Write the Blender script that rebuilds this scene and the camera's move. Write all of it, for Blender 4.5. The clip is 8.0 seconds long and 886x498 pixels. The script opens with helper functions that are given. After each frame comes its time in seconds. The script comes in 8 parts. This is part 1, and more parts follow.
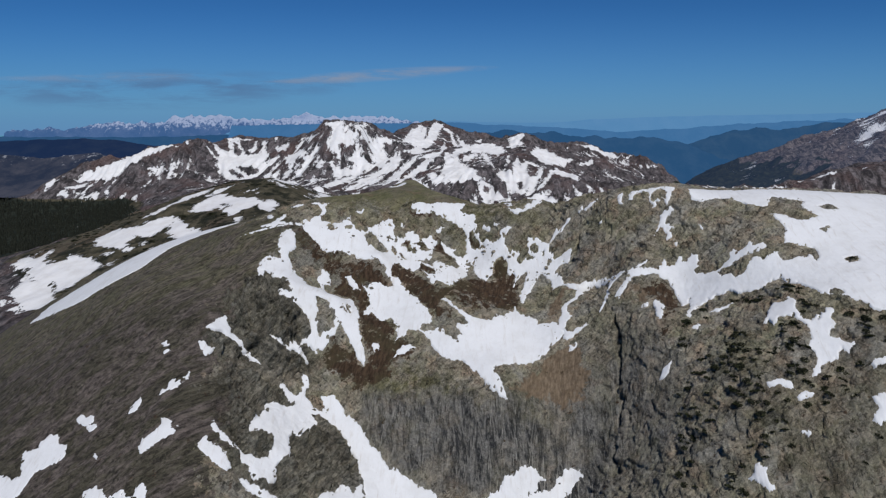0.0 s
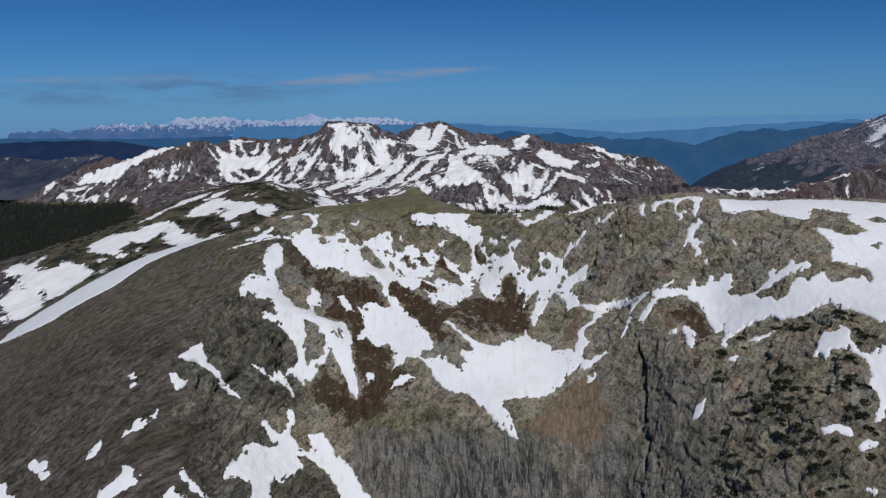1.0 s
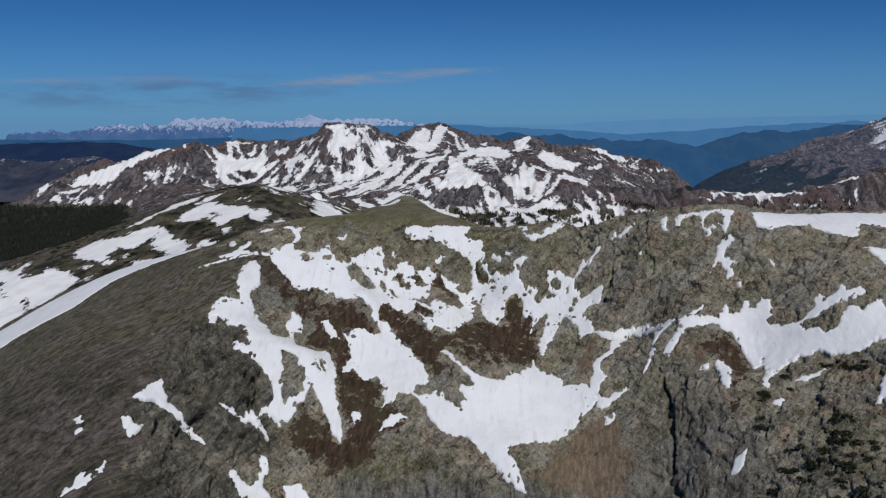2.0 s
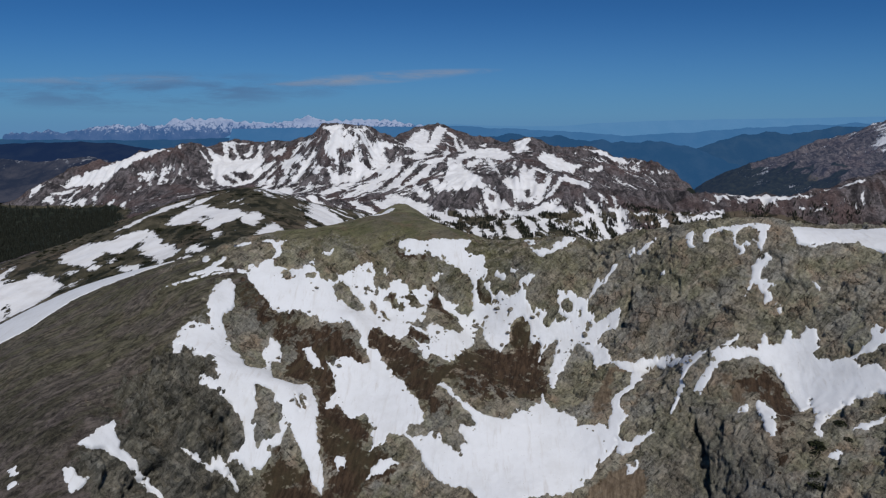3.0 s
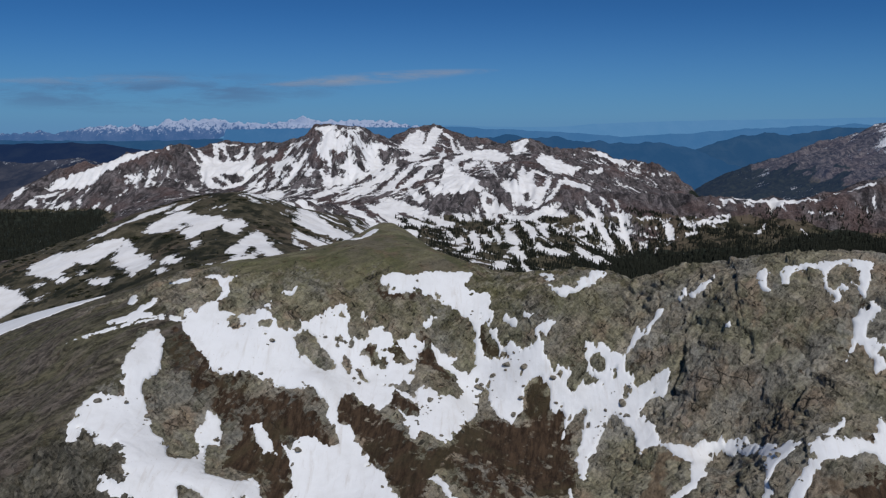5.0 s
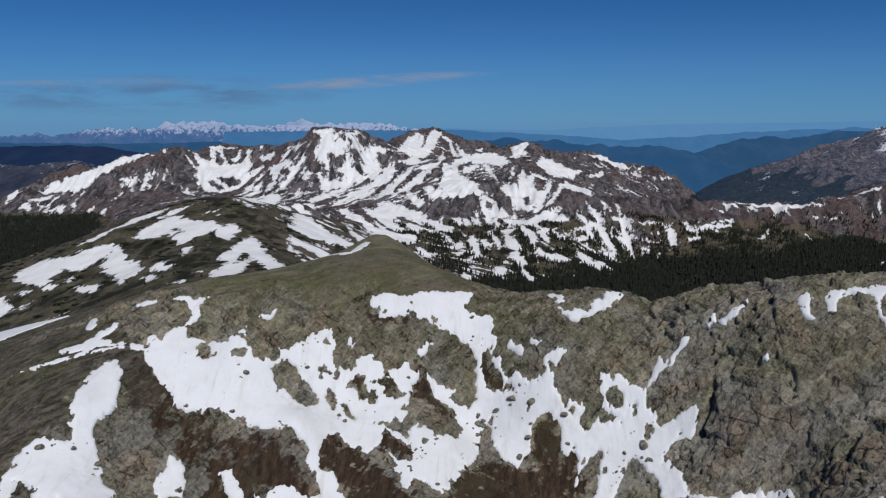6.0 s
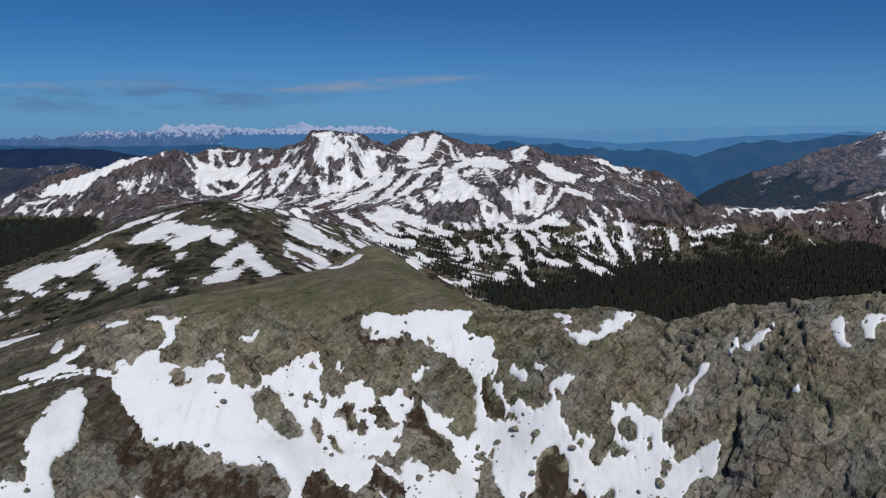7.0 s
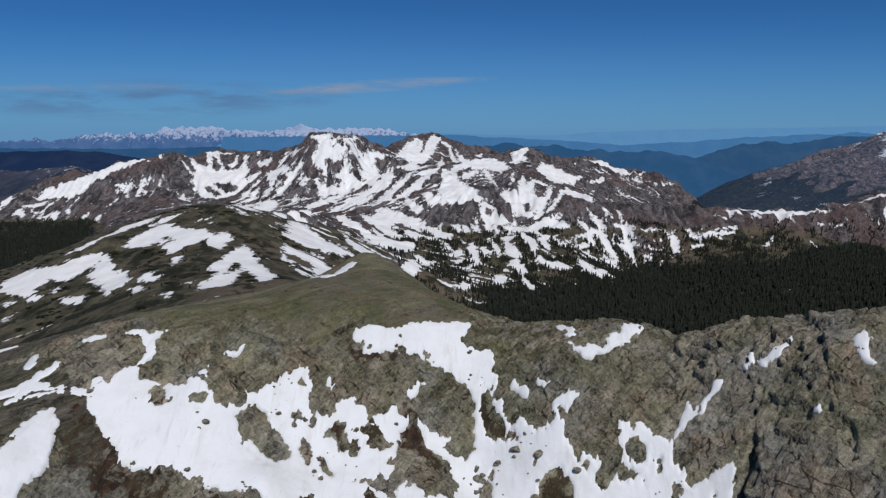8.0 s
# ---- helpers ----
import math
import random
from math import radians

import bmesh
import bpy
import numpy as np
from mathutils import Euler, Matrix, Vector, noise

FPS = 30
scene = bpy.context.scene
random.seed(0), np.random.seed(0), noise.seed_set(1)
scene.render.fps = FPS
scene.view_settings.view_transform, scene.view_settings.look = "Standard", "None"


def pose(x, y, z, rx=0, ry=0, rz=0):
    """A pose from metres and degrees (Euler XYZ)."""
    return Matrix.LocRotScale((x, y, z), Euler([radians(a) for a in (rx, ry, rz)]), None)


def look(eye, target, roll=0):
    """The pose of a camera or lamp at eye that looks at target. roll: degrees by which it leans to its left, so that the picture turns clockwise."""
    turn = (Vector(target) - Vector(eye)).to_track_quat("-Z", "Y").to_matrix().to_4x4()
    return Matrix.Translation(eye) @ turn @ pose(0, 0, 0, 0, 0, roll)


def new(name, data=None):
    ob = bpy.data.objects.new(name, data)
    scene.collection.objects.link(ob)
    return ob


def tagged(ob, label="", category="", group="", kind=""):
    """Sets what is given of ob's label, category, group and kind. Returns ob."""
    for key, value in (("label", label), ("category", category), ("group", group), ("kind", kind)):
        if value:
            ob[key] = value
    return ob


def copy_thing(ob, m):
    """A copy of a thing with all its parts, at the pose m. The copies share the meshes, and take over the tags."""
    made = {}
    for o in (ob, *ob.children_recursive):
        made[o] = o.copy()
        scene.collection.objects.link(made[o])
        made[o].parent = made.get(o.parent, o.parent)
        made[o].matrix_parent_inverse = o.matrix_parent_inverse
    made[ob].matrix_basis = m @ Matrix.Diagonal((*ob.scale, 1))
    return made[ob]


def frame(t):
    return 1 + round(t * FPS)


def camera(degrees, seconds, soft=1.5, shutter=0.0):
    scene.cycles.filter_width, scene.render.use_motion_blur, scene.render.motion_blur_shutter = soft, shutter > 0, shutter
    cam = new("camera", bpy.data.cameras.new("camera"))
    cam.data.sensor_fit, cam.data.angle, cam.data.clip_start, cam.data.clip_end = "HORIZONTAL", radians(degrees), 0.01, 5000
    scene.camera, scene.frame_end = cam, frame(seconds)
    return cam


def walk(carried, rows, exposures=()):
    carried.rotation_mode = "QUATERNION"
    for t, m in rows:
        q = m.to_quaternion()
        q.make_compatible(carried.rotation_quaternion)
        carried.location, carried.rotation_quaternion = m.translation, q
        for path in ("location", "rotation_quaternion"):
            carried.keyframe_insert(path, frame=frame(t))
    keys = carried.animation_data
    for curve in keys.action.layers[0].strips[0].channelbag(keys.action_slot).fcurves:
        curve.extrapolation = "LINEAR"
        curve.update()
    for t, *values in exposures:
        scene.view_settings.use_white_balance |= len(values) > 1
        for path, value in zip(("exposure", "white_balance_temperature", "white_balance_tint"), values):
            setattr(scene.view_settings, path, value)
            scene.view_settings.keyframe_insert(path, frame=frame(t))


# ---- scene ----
cam = camera(65.3, 8.0, soft=1.25)

PATH = [
    (0, (2.356, -3.125, 199.753), (2.299, -1.163, 199.366), 0.0),
    (0.5, (2.23, 7.801, 199.704), (2.165, 9.762, 199.318), -0.1),
    (1, (2.25, 21.028, 200.125), (2.18, 22.99, 199.741), -0.1),
    (1.5, (2.343, 34.236, 200.303), (2.272, 36.198, 199.921), -0.1),
    (3, (1.717, 69.649, 200.297), (1.65, 71.611, 199.919), 0.1),
    (3.5, (1.364, 80.874, 200.285), (1.301, 82.837, 199.908), 0.1),
    (4, (1.076, 92.143, 200.359), (1.016, 94.106, 199.981), 0.1),
    (4.5, (0.854, 103.113, 200.335), (0.797, 105.077, 199.957), 0.1),
    (6, (0.65, 130.208, 200.21), (0.596, 132.173, 199.842), 0.2),
    (6.5, (0.732, 136.463, 200.375), (0.679, 138.429, 200.012), 0.3),
    (7, (0.901, 141.447, 200.529), (0.847, 143.414, 200.17), 0.3),
    (7.5, (1.056, 145.41, 200.572), (1.003, 147.377, 200.217), 0.3),
    (8, (1.237, 148.492, 200.531), (1.184, 150.46, 200.177), 0.2),
]
walk(cam, [(t, look(eye, target, roll)) for t, eye, target, roll in PATH], exposures=[(0.0, -0.02), (0.5, -0.02), (1.5, -0.05), (3.0, -0.14), (4.5, -0.13), (6.0, -0.03), (8.0, 0.03)])

# ---- daylight: a clear high-altitude sky and one sun ----
SUN_ELEVATION, SUN_AZIMUTH = 52.0, 160.0      # degrees; azimuth clockwise from +y
world = bpy.data.worlds.new("sky")
scene.world = world
world.use_nodes = True
wn = world.node_tree
sky = wn.nodes.new("ShaderNodeTexSky")
sky.sky_type = "NISHITA"
sky.sun_disc = False
sky.sun_elevation = radians(SUN_ELEVATION)
sky.sun_rotation = radians(SUN_AZIMUTH)
sky.altitude = 3600
sky.air_density = 1.0
sky.dust_density = 0.4
sky.ozone_density = 3.0
deep = wn.nodes.new("ShaderNodeMix")              # the thin high air: a deep, saturated blue
deep.data_type, deep.blend_type = "RGBA", "MULTIPLY"
deep.inputs[0].default_value = 1.0
deep.inputs[7].default_value = (0.27, 0.70, 1.14, 1)
wn.links.new(sky.outputs[0], deep.inputs[6])
wn.links.new(deep.outputs[2], wn.nodes["Background"].inputs[0])
wn.nodes["Background"].inputs[1].default_value = 0.05

sun_data = bpy.data.lights.new("sun", "SUN")
sun_data.energy = 2.85
sun_data.angle = radians(0.5)
sun_data.color = (1.0, 0.955, 0.89)
sun = new("sun", sun_data)
az, el = radians(SUN_AZIMUTH), radians(SUN_ELEVATION)
toward_sun = Vector((math.sin(az) * math.cos(el), math.cos(az) * math.cos(el), math.sin(el)))
sun.matrix_world = look(toward_sun * 900 + Vector((0, 200, 150)), (0, 200, 150))
scene.view_settings.exposure = 0.0


# ---- numeric helpers: noise, splines between break lines, plan masks ----
def lattice(ix, iy, seed):
    """A hashed value in 0..1 for each whole-number cell."""
    h = (ix.astype(np.int64) * 374761393 + iy.astype(np.int64) * 668265263 + seed * 974634541) & 0xFFFFFFFF
    h = ((h ^ (h >> 13)) * 1274126177) & 0xFFFFFFFF
    h = ((h ^ (h >> 16)) * 2246822519) & 0xFFFFFFFF
    return ((h ^ (h >> 15)) & 0xFFFFFF) / float(0xFFFFFF)


def smooth_noise(x, y, seed=0):
    """Gradient noise, about -1..1."""
    ix, iy = np.floor(x), np.floor(y)
    fx, fy = x - ix, y - iy
    u, v = fx * fx * fx * (fx * (fx * 6 - 15) + 10), fy * fy * fy * (fy * (fy * 6 - 15) + 10)

    def corner(dx, dy):
        a = lattice(ix + dx, iy + dy, seed) * 2 * math.pi
        return np.cos(a) * (fx - dx) + np.sin(a) * (fy - dy)

    low = corner(0, 0) * (1 - u) + corner(1, 0) * u
    high = corner(0, 1) * (1 - u) + corner(1, 1) * u
    return (low * (1 - v) + high * v) * 1.5


def fbm(x, y, size, octaves=5, seed=0, gain=0.5):
    total, amp = 0.0, 1.0
    for k in range(octaves):
        total = total + amp * smooth_noise(x / size + 17.3 * k, y / size - 9.1 * k, seed + k)
        amp, size = amp * gain, size / 2.03
    return total


def ridged(x, y, size, octaves=5, seed=0, gain=0.55):
    """Sharp crests, 0..about 2."""
    total, amp, carry = 0.0, 1.0, 1.0
    for k in range(octaves):
        n = (1 - np.abs(smooth_noise(x / size + 5.7 * k, y / size + 3.3 * k, seed + k))) ** 2
        total = total + amp * n * carry
        carry = np.clip(n * 1.6, 0, 1)
        amp, size = amp * gain, size / 2.1
    return total


def blocks(x, y, size, seed=0):
    """Cracked blocks: the height of each block's tilted top, and the distance to its joint (0 in the joint)."""
    gx, gy = x / size, y / size
    ix, iy = np.floor(gx), np.floor(gy)
    best = np.full(gx.shape, 9.0)
    second = np.full(gx.shape, 9.0)
    top = np.zeros(gx.shape)
    for dx in (-1, 0, 1):
        for dy in (-1, 0, 1):
            cx, cy = ix + dx, iy + dy
            ox, oy = gx - cx - lattice(cx, cy, seed), gy - cy - lattice(cx, cy, seed + 1)
            d = ox * ox + oy * oy
            tilt = (lattice(cx, cy, seed + 2) - 0.5) * 1.6 * ox + (lattice(cx, cy, seed + 3) - 0.5) * 1.6 * oy
            here = lattice(cx, cy, seed + 4) + tilt
            near = d < best
            second = np.where(near, best, np.minimum(second, d))
            top = np.where(near, here, top)
            best = np.where(near, d, best)
    return top, np.sqrt(second) - np.sqrt(best)


def lattice3(ix, iy, iz, seed):
    return lattice(ix * 3 + iz * 7919, iy * 5 - iz * 104729, seed)


def blocks3(x, y, z, size, seed=0):
    """The same in space, for steep rock: tilted block faces, and the distance to the joints."""
    g = [c / size for c in (x, y, z)]
    i = [np.floor(c) for c in g]
    best, second, top = np.full(x.shape, 9.0), np.full(x.shape, 9.0), np.zeros(x.shape)
    for dx in (-1, 0, 1):
        for dy in (-1, 0, 1):
            for dz in (-1, 0, 1):
                c = (i[0] + dx, i[1] + dy, i[2] + dz)
                o = [g[k] - c[k] - 0.1 - 0.8 * lattice3(*c, seed + k) for k in range(3)]
                d = o[0] ** 2 + o[1] ** 2 + o[2] ** 2
                turn = lattice3(*c, seed + 3) - 0.5
                here = lattice3(*c, seed + 4) + 1.5 * turn * o[0] + (1.1 - 3 * abs(turn)) * o[1] * 0.9
                near = d < best
                second = np.where(near, best, np.minimum(second, d))
                top = np.where(near, here, top)
                best = np.where(near, d, best)
    return top, np.sqrt(second) - np.sqrt(best)


def step(a, b, x):
    t = np.clip((x - a) / (b - a), 0, 1)
    return t * t * (3 - 2 * t)


class Landform:
    """A smooth surface stretched over break lines (crests, edges, floors): a thin plate that passes near them."""

    def __init__(self, lines, spacing, stiff):
        knots = []
        for line in lines:
            for a, b in zip(line[:-1], line[1:]):
                n = max(1, int(math.dist(a[:2], b[:2]) / spacing))
                knots += [[a[i] + (b[i] - a[i]) * k / n for i in range(3)] for k in range(n)]
            knots.append(list(line[-1]))
        kept = []
        for k in knots:
            if all(math.dist(k[:2], o[:2]) > spacing * 0.18 for o in kept):
                kept.append(k)
        p = np.array(kept, float)
        self.mid, self.scale = p[:, :2].mean(0), np.ptp(p[:, :2], axis=0).max() / 2
        self.at = (p[:, :2] - self.mid) / self.scale
        n = len(p)
        d2 = ((self.at[:, None] - self.at[None]) ** 2).sum(-1)
        a = np.zeros((n + 3, n + 3))
        a[:n, :n] = 0.5 * d2 * np.log(d2 + 1e-12) + stiff * np.eye(n)
        a[:n, n], a[:n, n + 1:n + 3] = 1, self.at
        a[n, :n], a[n + 1:n + 3, :n] = 1, self.at.T
        self.w = np.linalg.solve(a, np.r_[p[:, 2], 0, 0, 0])

    def __call__(self, x, y):
        shape = np.shape(x)
        u, v = (np.ravel(x) - self.mid[0]) / self.scale, (np.ravel(y) - self.mid[1]) / self.scale
        n = len(self.at)
        z = self.w[n] + self.w[n + 1] * u + self.w[n + 2] * v
        for (cu, cv), w in zip(self.at, self.w[:n]):
            d2 = (u - cu) ** 2 + (v - cv) ** 2 + 1e-12
            z += w * 0.5 * d2 * np.log(d2)
        return z.reshape(shape)


def inside(x, y, outline):
    """The distance in metres to a closed plan outline, positive inside it."""
    px, py = np.array(outline, float).T
    shape = np.shape(x)
    x, y = np.ravel(x), np.ravel(y)
    best = np.full(x.shape, 1e18)
    within = np.zeros(x.shape, bool)
    for k in range(len(px)):
        ax, ay, bx, by = px[k - 1], py[k - 1], px[k], py[k]
        ex, ey = bx - ax, by - ay
        t = np.clip(((x - ax) * ex + (y - ay) * ey) / (ex * ex + ey * ey + 1e-9), 0, 1)
        best = np.minimum(best, (x - ax - t * ex) ** 2 + (y - ay - t * ey) ** 2)
        within ^= ((ay > y) != (by > y)) & (x < ex * (y - ay) / (ey if ey else 1e-9) + ax)
    return np.where(within, 1, -1).reshape(shape) * np.sqrt(best).reshape(shape)


def sheet(name, x, y, z, material, keep=None):
    """A mesh over a rectangular lattice of points; keep: which cells stay."""
    rows, cols = x.shape
    verts = np.stack([x, y, z], -1).reshape(-1, 3)
    i = np.arange(rows * cols).reshape(rows, cols)
    quads = np.stack([i[:-1, :-1], i[:-1, 1:], i[1:, 1:], i[1:, :-1]], -1)
    quads = quads[keep] if keep is not None else quads.reshape(-1, 4)
    used = np.zeros(rows * cols, bool)
    used[quads.ravel()] = True
    back = np.cumsum(used) - 1
    quads, verts = back[quads], verts[used]
    me = bpy.data.meshes.new(name)
    me.vertices.add(len(verts))
    me.vertices.foreach_set("co", verts.astype(np.float32).ravel())
    me.loops.add(quads.size)
    me.loops.foreach_set("vertex_index", quads.ravel().astype(np.int32))
    me.polygons.add(len(quads))
    me.polygons.foreach_set("loop_start", np.arange(0, quads.size, 4, dtype=np.int32))
    me.update(calc_edges=True)
    me.polygons.foreach_set("use_smooth", np.ones(len(quads), bool))
    me.materials.append(material)
    ob = new(name, me)
    return ob, used


def cover(ob, used, **fields):
    """Stores what covers each point of a sheet (soil, turf, snow: 0..1) for its material."""
    for key, values in fields.items():
        a = ob.data.attributes.new(key, "FLOAT", "POINT")
        a.data.foreach_set("value", np.ravel(values)[used].astype(np.float32))


# ---- materials ----
def shader(name):
    m = bpy.data.materials.new(name)
    m.use_nodes = True
    nt = m.node_tree
    return m, nt, nt.nodes["Principled BSDF"]


def coords(nt, scale=(1, 1, 1), turn=(0, 0, 0)):
    """Object coordinates in metres, stretched and turned."""
    tc = nt.nodes.new("ShaderNodeTexCoord")
    mp = nt.nodes.new("ShaderNodeMapping")
    mp.inputs["Scale"].default_value = scale
    mp.inputs["Rotation"].default_value = [radians(a) for a in turn]
    nt.links.new(tc.outputs["Object"], mp.inputs["Vector"])
    return mp.outputs[0]


def grain(nt, vec, size, detail=5.0, rough=0.6, warp=0.0):
    n = nt.nodes.new("ShaderNodeTexNoise")
    n.inputs["Scale"].default_value = 1.0 / size
    n.inputs["Detail"].default_value = detail
    n.inputs["Roughness"].default_value = rough
    n.inputs["Distortion"].default_value = warp
    nt.links.new(vec, n.inputs["Vector"])
    return n.outputs["Fac"]


def span(nt, value, low, high, to_low=0.0, to_high=1.0):
    r = nt.nodes.new("ShaderNodeMapRange")
    r.interpolation_type = "SMOOTHSTEP"
    for key, v in (("From Min", low), ("From Max", high), ("To Min", to_low), ("To Max", to_high)):
        r.inputs[key].default_value = v
    nt.links.new(value, r.inputs["Value"])
    return r.outputs[0]


def sums(nt, op, a, b):
    n = nt.nodes.new("ShaderNodeMath")
    n.operation = op
    for k, v in enumerate((a, b)):
        if isinstance(v, (int, float)):
            n.inputs[k].default_value = v
        else:
            nt.links.new(v, n.inputs[k])
    return n.outputs[0]


def blend(nt, fac, a, b):
    n = nt.nodes.new("ShaderNodeMix")
    n.data_type = "RGBA"
    if isinstance(fac, (int, float)):
        n.inputs[0].default_value = fac
    else:
        nt.links.new(fac, n.inputs[0])
    for key, v in ((6, a), (7, b)):
        if isinstance(v, tuple):
            n.inputs[key].default_value = (*v, 1)
        else:
            nt.links.new(v, n.inputs[key])
    return n.outputs[2]


def field(nt, key):
    a = nt.nodes.new("ShaderNodeAttribute")
    a.attribute_name = key
    return a.outputs["Fac"]


def relief(nt, bsdf, height, depth, strength=0.8):
    b = nt.nodes.new("ShaderNodeBump")
    b.inputs["Strength"].default_value = strength
    b.inputs["Distance"].default_value = depth
    nt.links.new(height, b.inputs["Height"])
    nt.links.new(b.outputs[0], bsdf.inputs["Normal"])


def bent(nt, vec, size, amount):
    """Coordinates bent by noise, so that joints do not run straight."""
    n = nt.nodes.new("ShaderNodeTexNoise")
    n.inputs["Scale"].default_value = 1.0 / size
    n.inputs["Detail"].default_value = 4.0
    nt.links.new(vec, n.inputs["Vector"])
    off = nt.nodes.new("ShaderNodeVectorMath")
    off.operation = "MULTIPLY_ADD"
    off.inputs[1].default_value = (amount,) * 3
    nt.links.new(n.outputs["Color"], off.inputs[0])
    nt.links.new(vec, off.inputs[2])
    return off.outputs[0]


def facets(nt, vec, size):
    """Rock faces: a random value for each face, and the distance to its joints."""
    cell, edge = nt.nodes.new("ShaderNodeTexVoronoi"), nt.nodes.new("ShaderNodeTexVoronoi")
    edge.feature = "DISTANCE_TO_EDGE"
    for n in (cell, edge):
        n.inputs["Scale"].default_value = 1.0 / size
        nt.links.new(vec, n.inputs["Vector"])
    split = nt.nodes.new("ShaderNodeSeparateColor")
    nt.links.new(cell.outputs["Color"], split.inputs[0])
    return split.outputs[0], split.outputs[1], edge.outputs["Distance"]


def drawn(nt, stretch, turn):
    """Object coordinates drawn out by stretch along turned axes."""
    out = coords(nt, stretch, turn)
    out.node.vector_type = "TEXTURE"
    return out


def shade(nt, color, value):
    n = nt.nodes.new("ShaderNodeVectorMath")
    n.operation = "SCALE"
    nt.links.new(color, n.inputs[0])
    nt.links.new(value, n.inputs["Scale"])
    return n.outputs[0]


def make_mountain():
    """Lichened granite with soil, turf and scree where they lie."""
    m, nt, bsdf = shader("lichened_granite")
    v = coords(nt)
    slab = bent(nt, drawn(nt, (2.0, 1.0, 0.75), (25, -38, 20)), 2.0, 0.9)
    fine, mid, big = grain(nt, v, 0.55, 7, 0.72), grain(nt, v, 2.6, 6), grain(nt, v, 9, 5, 0.6)
    tone, tint, joint = facets(nt, slab, 2.2)
    tone2, tint2, joint2 = facets(nt, slab, 0.8)
    splint = grain(nt, drawn(nt, (5.0, 1, 1), (0, -42, 25)), 0.42, 5, 0.7, 0.3)
    splint2 = grain(nt, drawn(nt, (4.0, 1, 1), (0, 38, -18)), 0.50, 5, 0.7, 0.3)
    streak = grain(nt, drawn(nt, (1, 5, 5), (0, 0, 4)), 1.9, 7, 0.74, 1.6)
    rust, moss = grain(nt, v, 6.5, 5, 0.62), grain(nt, coords(nt, (1, 1, 1)), 13, 5, 0.6, 0.6)
    stone = blend(nt, span(nt, big, 0.40, 0.62), (0.298, 0.264, 0.206), (0.272, 0.262, 0.228))
    stone = blend(nt, span(nt, moss, 0.44, 0.62, 0, 0.75), stone, (0.236, 0.224, 0.150))
    stone = blend(nt, span(nt, rust, 0.50, 0.66, 0, 0.8), stone, (0.282, 0.218, 0.160))
    stone = blend(nt, span(nt, tint, 0.75, 0.95, 0, 0.35), stone, (0.135, 0.140, 0.078))
    stone = blend(nt, sums(nt, "MULTIPLY", field(nt, "green"), span(nt, mid, 0.38, 0.58, 0.85, 0.15)), stone, (0.105, 0.100, 0.046))
    # facet contrast put into the colour, since frontal sun shades the faces flat
    light = sums(nt, "ADD", sums(nt, "MULTIPLY", tone, 0.52), sums(nt, "MULTIPLY", tone2, 0.34))
    light = sums(nt, "ADD", light, span(nt, fine, 0.28, 0.72, 0.0, 0.42))
    light = sums(nt, "ADD", light, sums(nt, "ADD", span(nt, splint, 0.28, 0.72, 0, 0.5), span(nt, splint2, 0.28, 0.72, 0, 0.42)))
    light = sums(nt, "SUBTRACT", sums(nt, "MULTIPLY", light, 1.4), 0.46)
    stone = shade(nt, stone, light)
    # lit splinters and crack shadows put into the colour: open joints, hair cracks
    stone = blend(nt, sums(nt, "MULTIPLY", span(nt, splint, 0.58, 0.68, 0, 0.8), span(nt, mid, 0.42, 0.58)), stone, (0.37, 0.35, 0.31))
    _, _, long_joint = facets(nt, bent(nt, drawn(nt, (2.6, 1.0, 0.9), (20, 40, -30)), 2.5, 1.3), 4.2)
    open_joint = sums(nt, "MULTIPLY", span(nt, joint, 0.0, 0.07, 0.8, 0), span(nt, mid, 0.55, 0.63))
    open_joint = sums(nt, "MAXIMUM", open_joint, sums(nt, "MULTIPLY", span(nt, long_joint, 0.0, 0.035, 1, 0), span(nt, rust, 0.55, 0.62)))
    hair = sums(nt, "MULTIPLY", span(nt, joint2, 0.0, 0.09, 0.6, 0), span(nt, grain(nt, v, 1.9, 4), 0.54, 0.64))
    cleft = grain(nt, drawn(nt, (6.0, 1, 1), (0, 36, -24)), 0.75, 3, 0.6, 0.6)
    cleft2 = grain(nt, drawn(nt, (5.0, 1, 1), (0, -44, 30)), 0.95, 3, 0.6, 0.6)
    dash = sums(nt, "MAXIMUM", span(nt, cleft, 0.29, 0.37, 0.9, 0), span(nt, cleft2, 0.29, 0.37, 0.9, 0))
    stone = blend(nt, sums(nt, "MAXIMUM", dash, sums(nt, "MAXIMUM", open_joint, hair)), stone, (0.026, 0.025, 0.020))
    # water streaks down the cliffs
    wet = field(nt, "steep")
    wall = shade(nt, blend(nt, span(nt, streak, 0.40, 0.59), (0.038, 0.040, 0.043), (0.240, 0.234, 0.216)), span(nt, fine, 0.25, 0.75, 0.55, 1.5))
    pale = grain(nt, drawn(nt, (1, 14, 14), (0, 0, -6)), 0.9, 5, 0.65, 1.2)
    wall = blend(nt, span(nt, pale, 0.585, 0.65, 0, 0.85), wall, (0.40, 0.39, 0.36))
    stone = blend(nt, sums(nt, "MULTIPLY", wet, span(nt, big, 0.38, 0.58, 0.65, 1.0)), stone, wall)
    stone = blend(nt, sums(nt, "MULTIPLY", field(nt, "dark"), span(nt, mid, 0.3, 0.6, 1.0, 0.75)), stone, shade(nt, blend(nt, tone2, (0.074, 0.073, 0.061), (0.165, 0.158, 0.132)), light))
    run = drawn(nt, (4, 1, 3), (0, 0, 80))
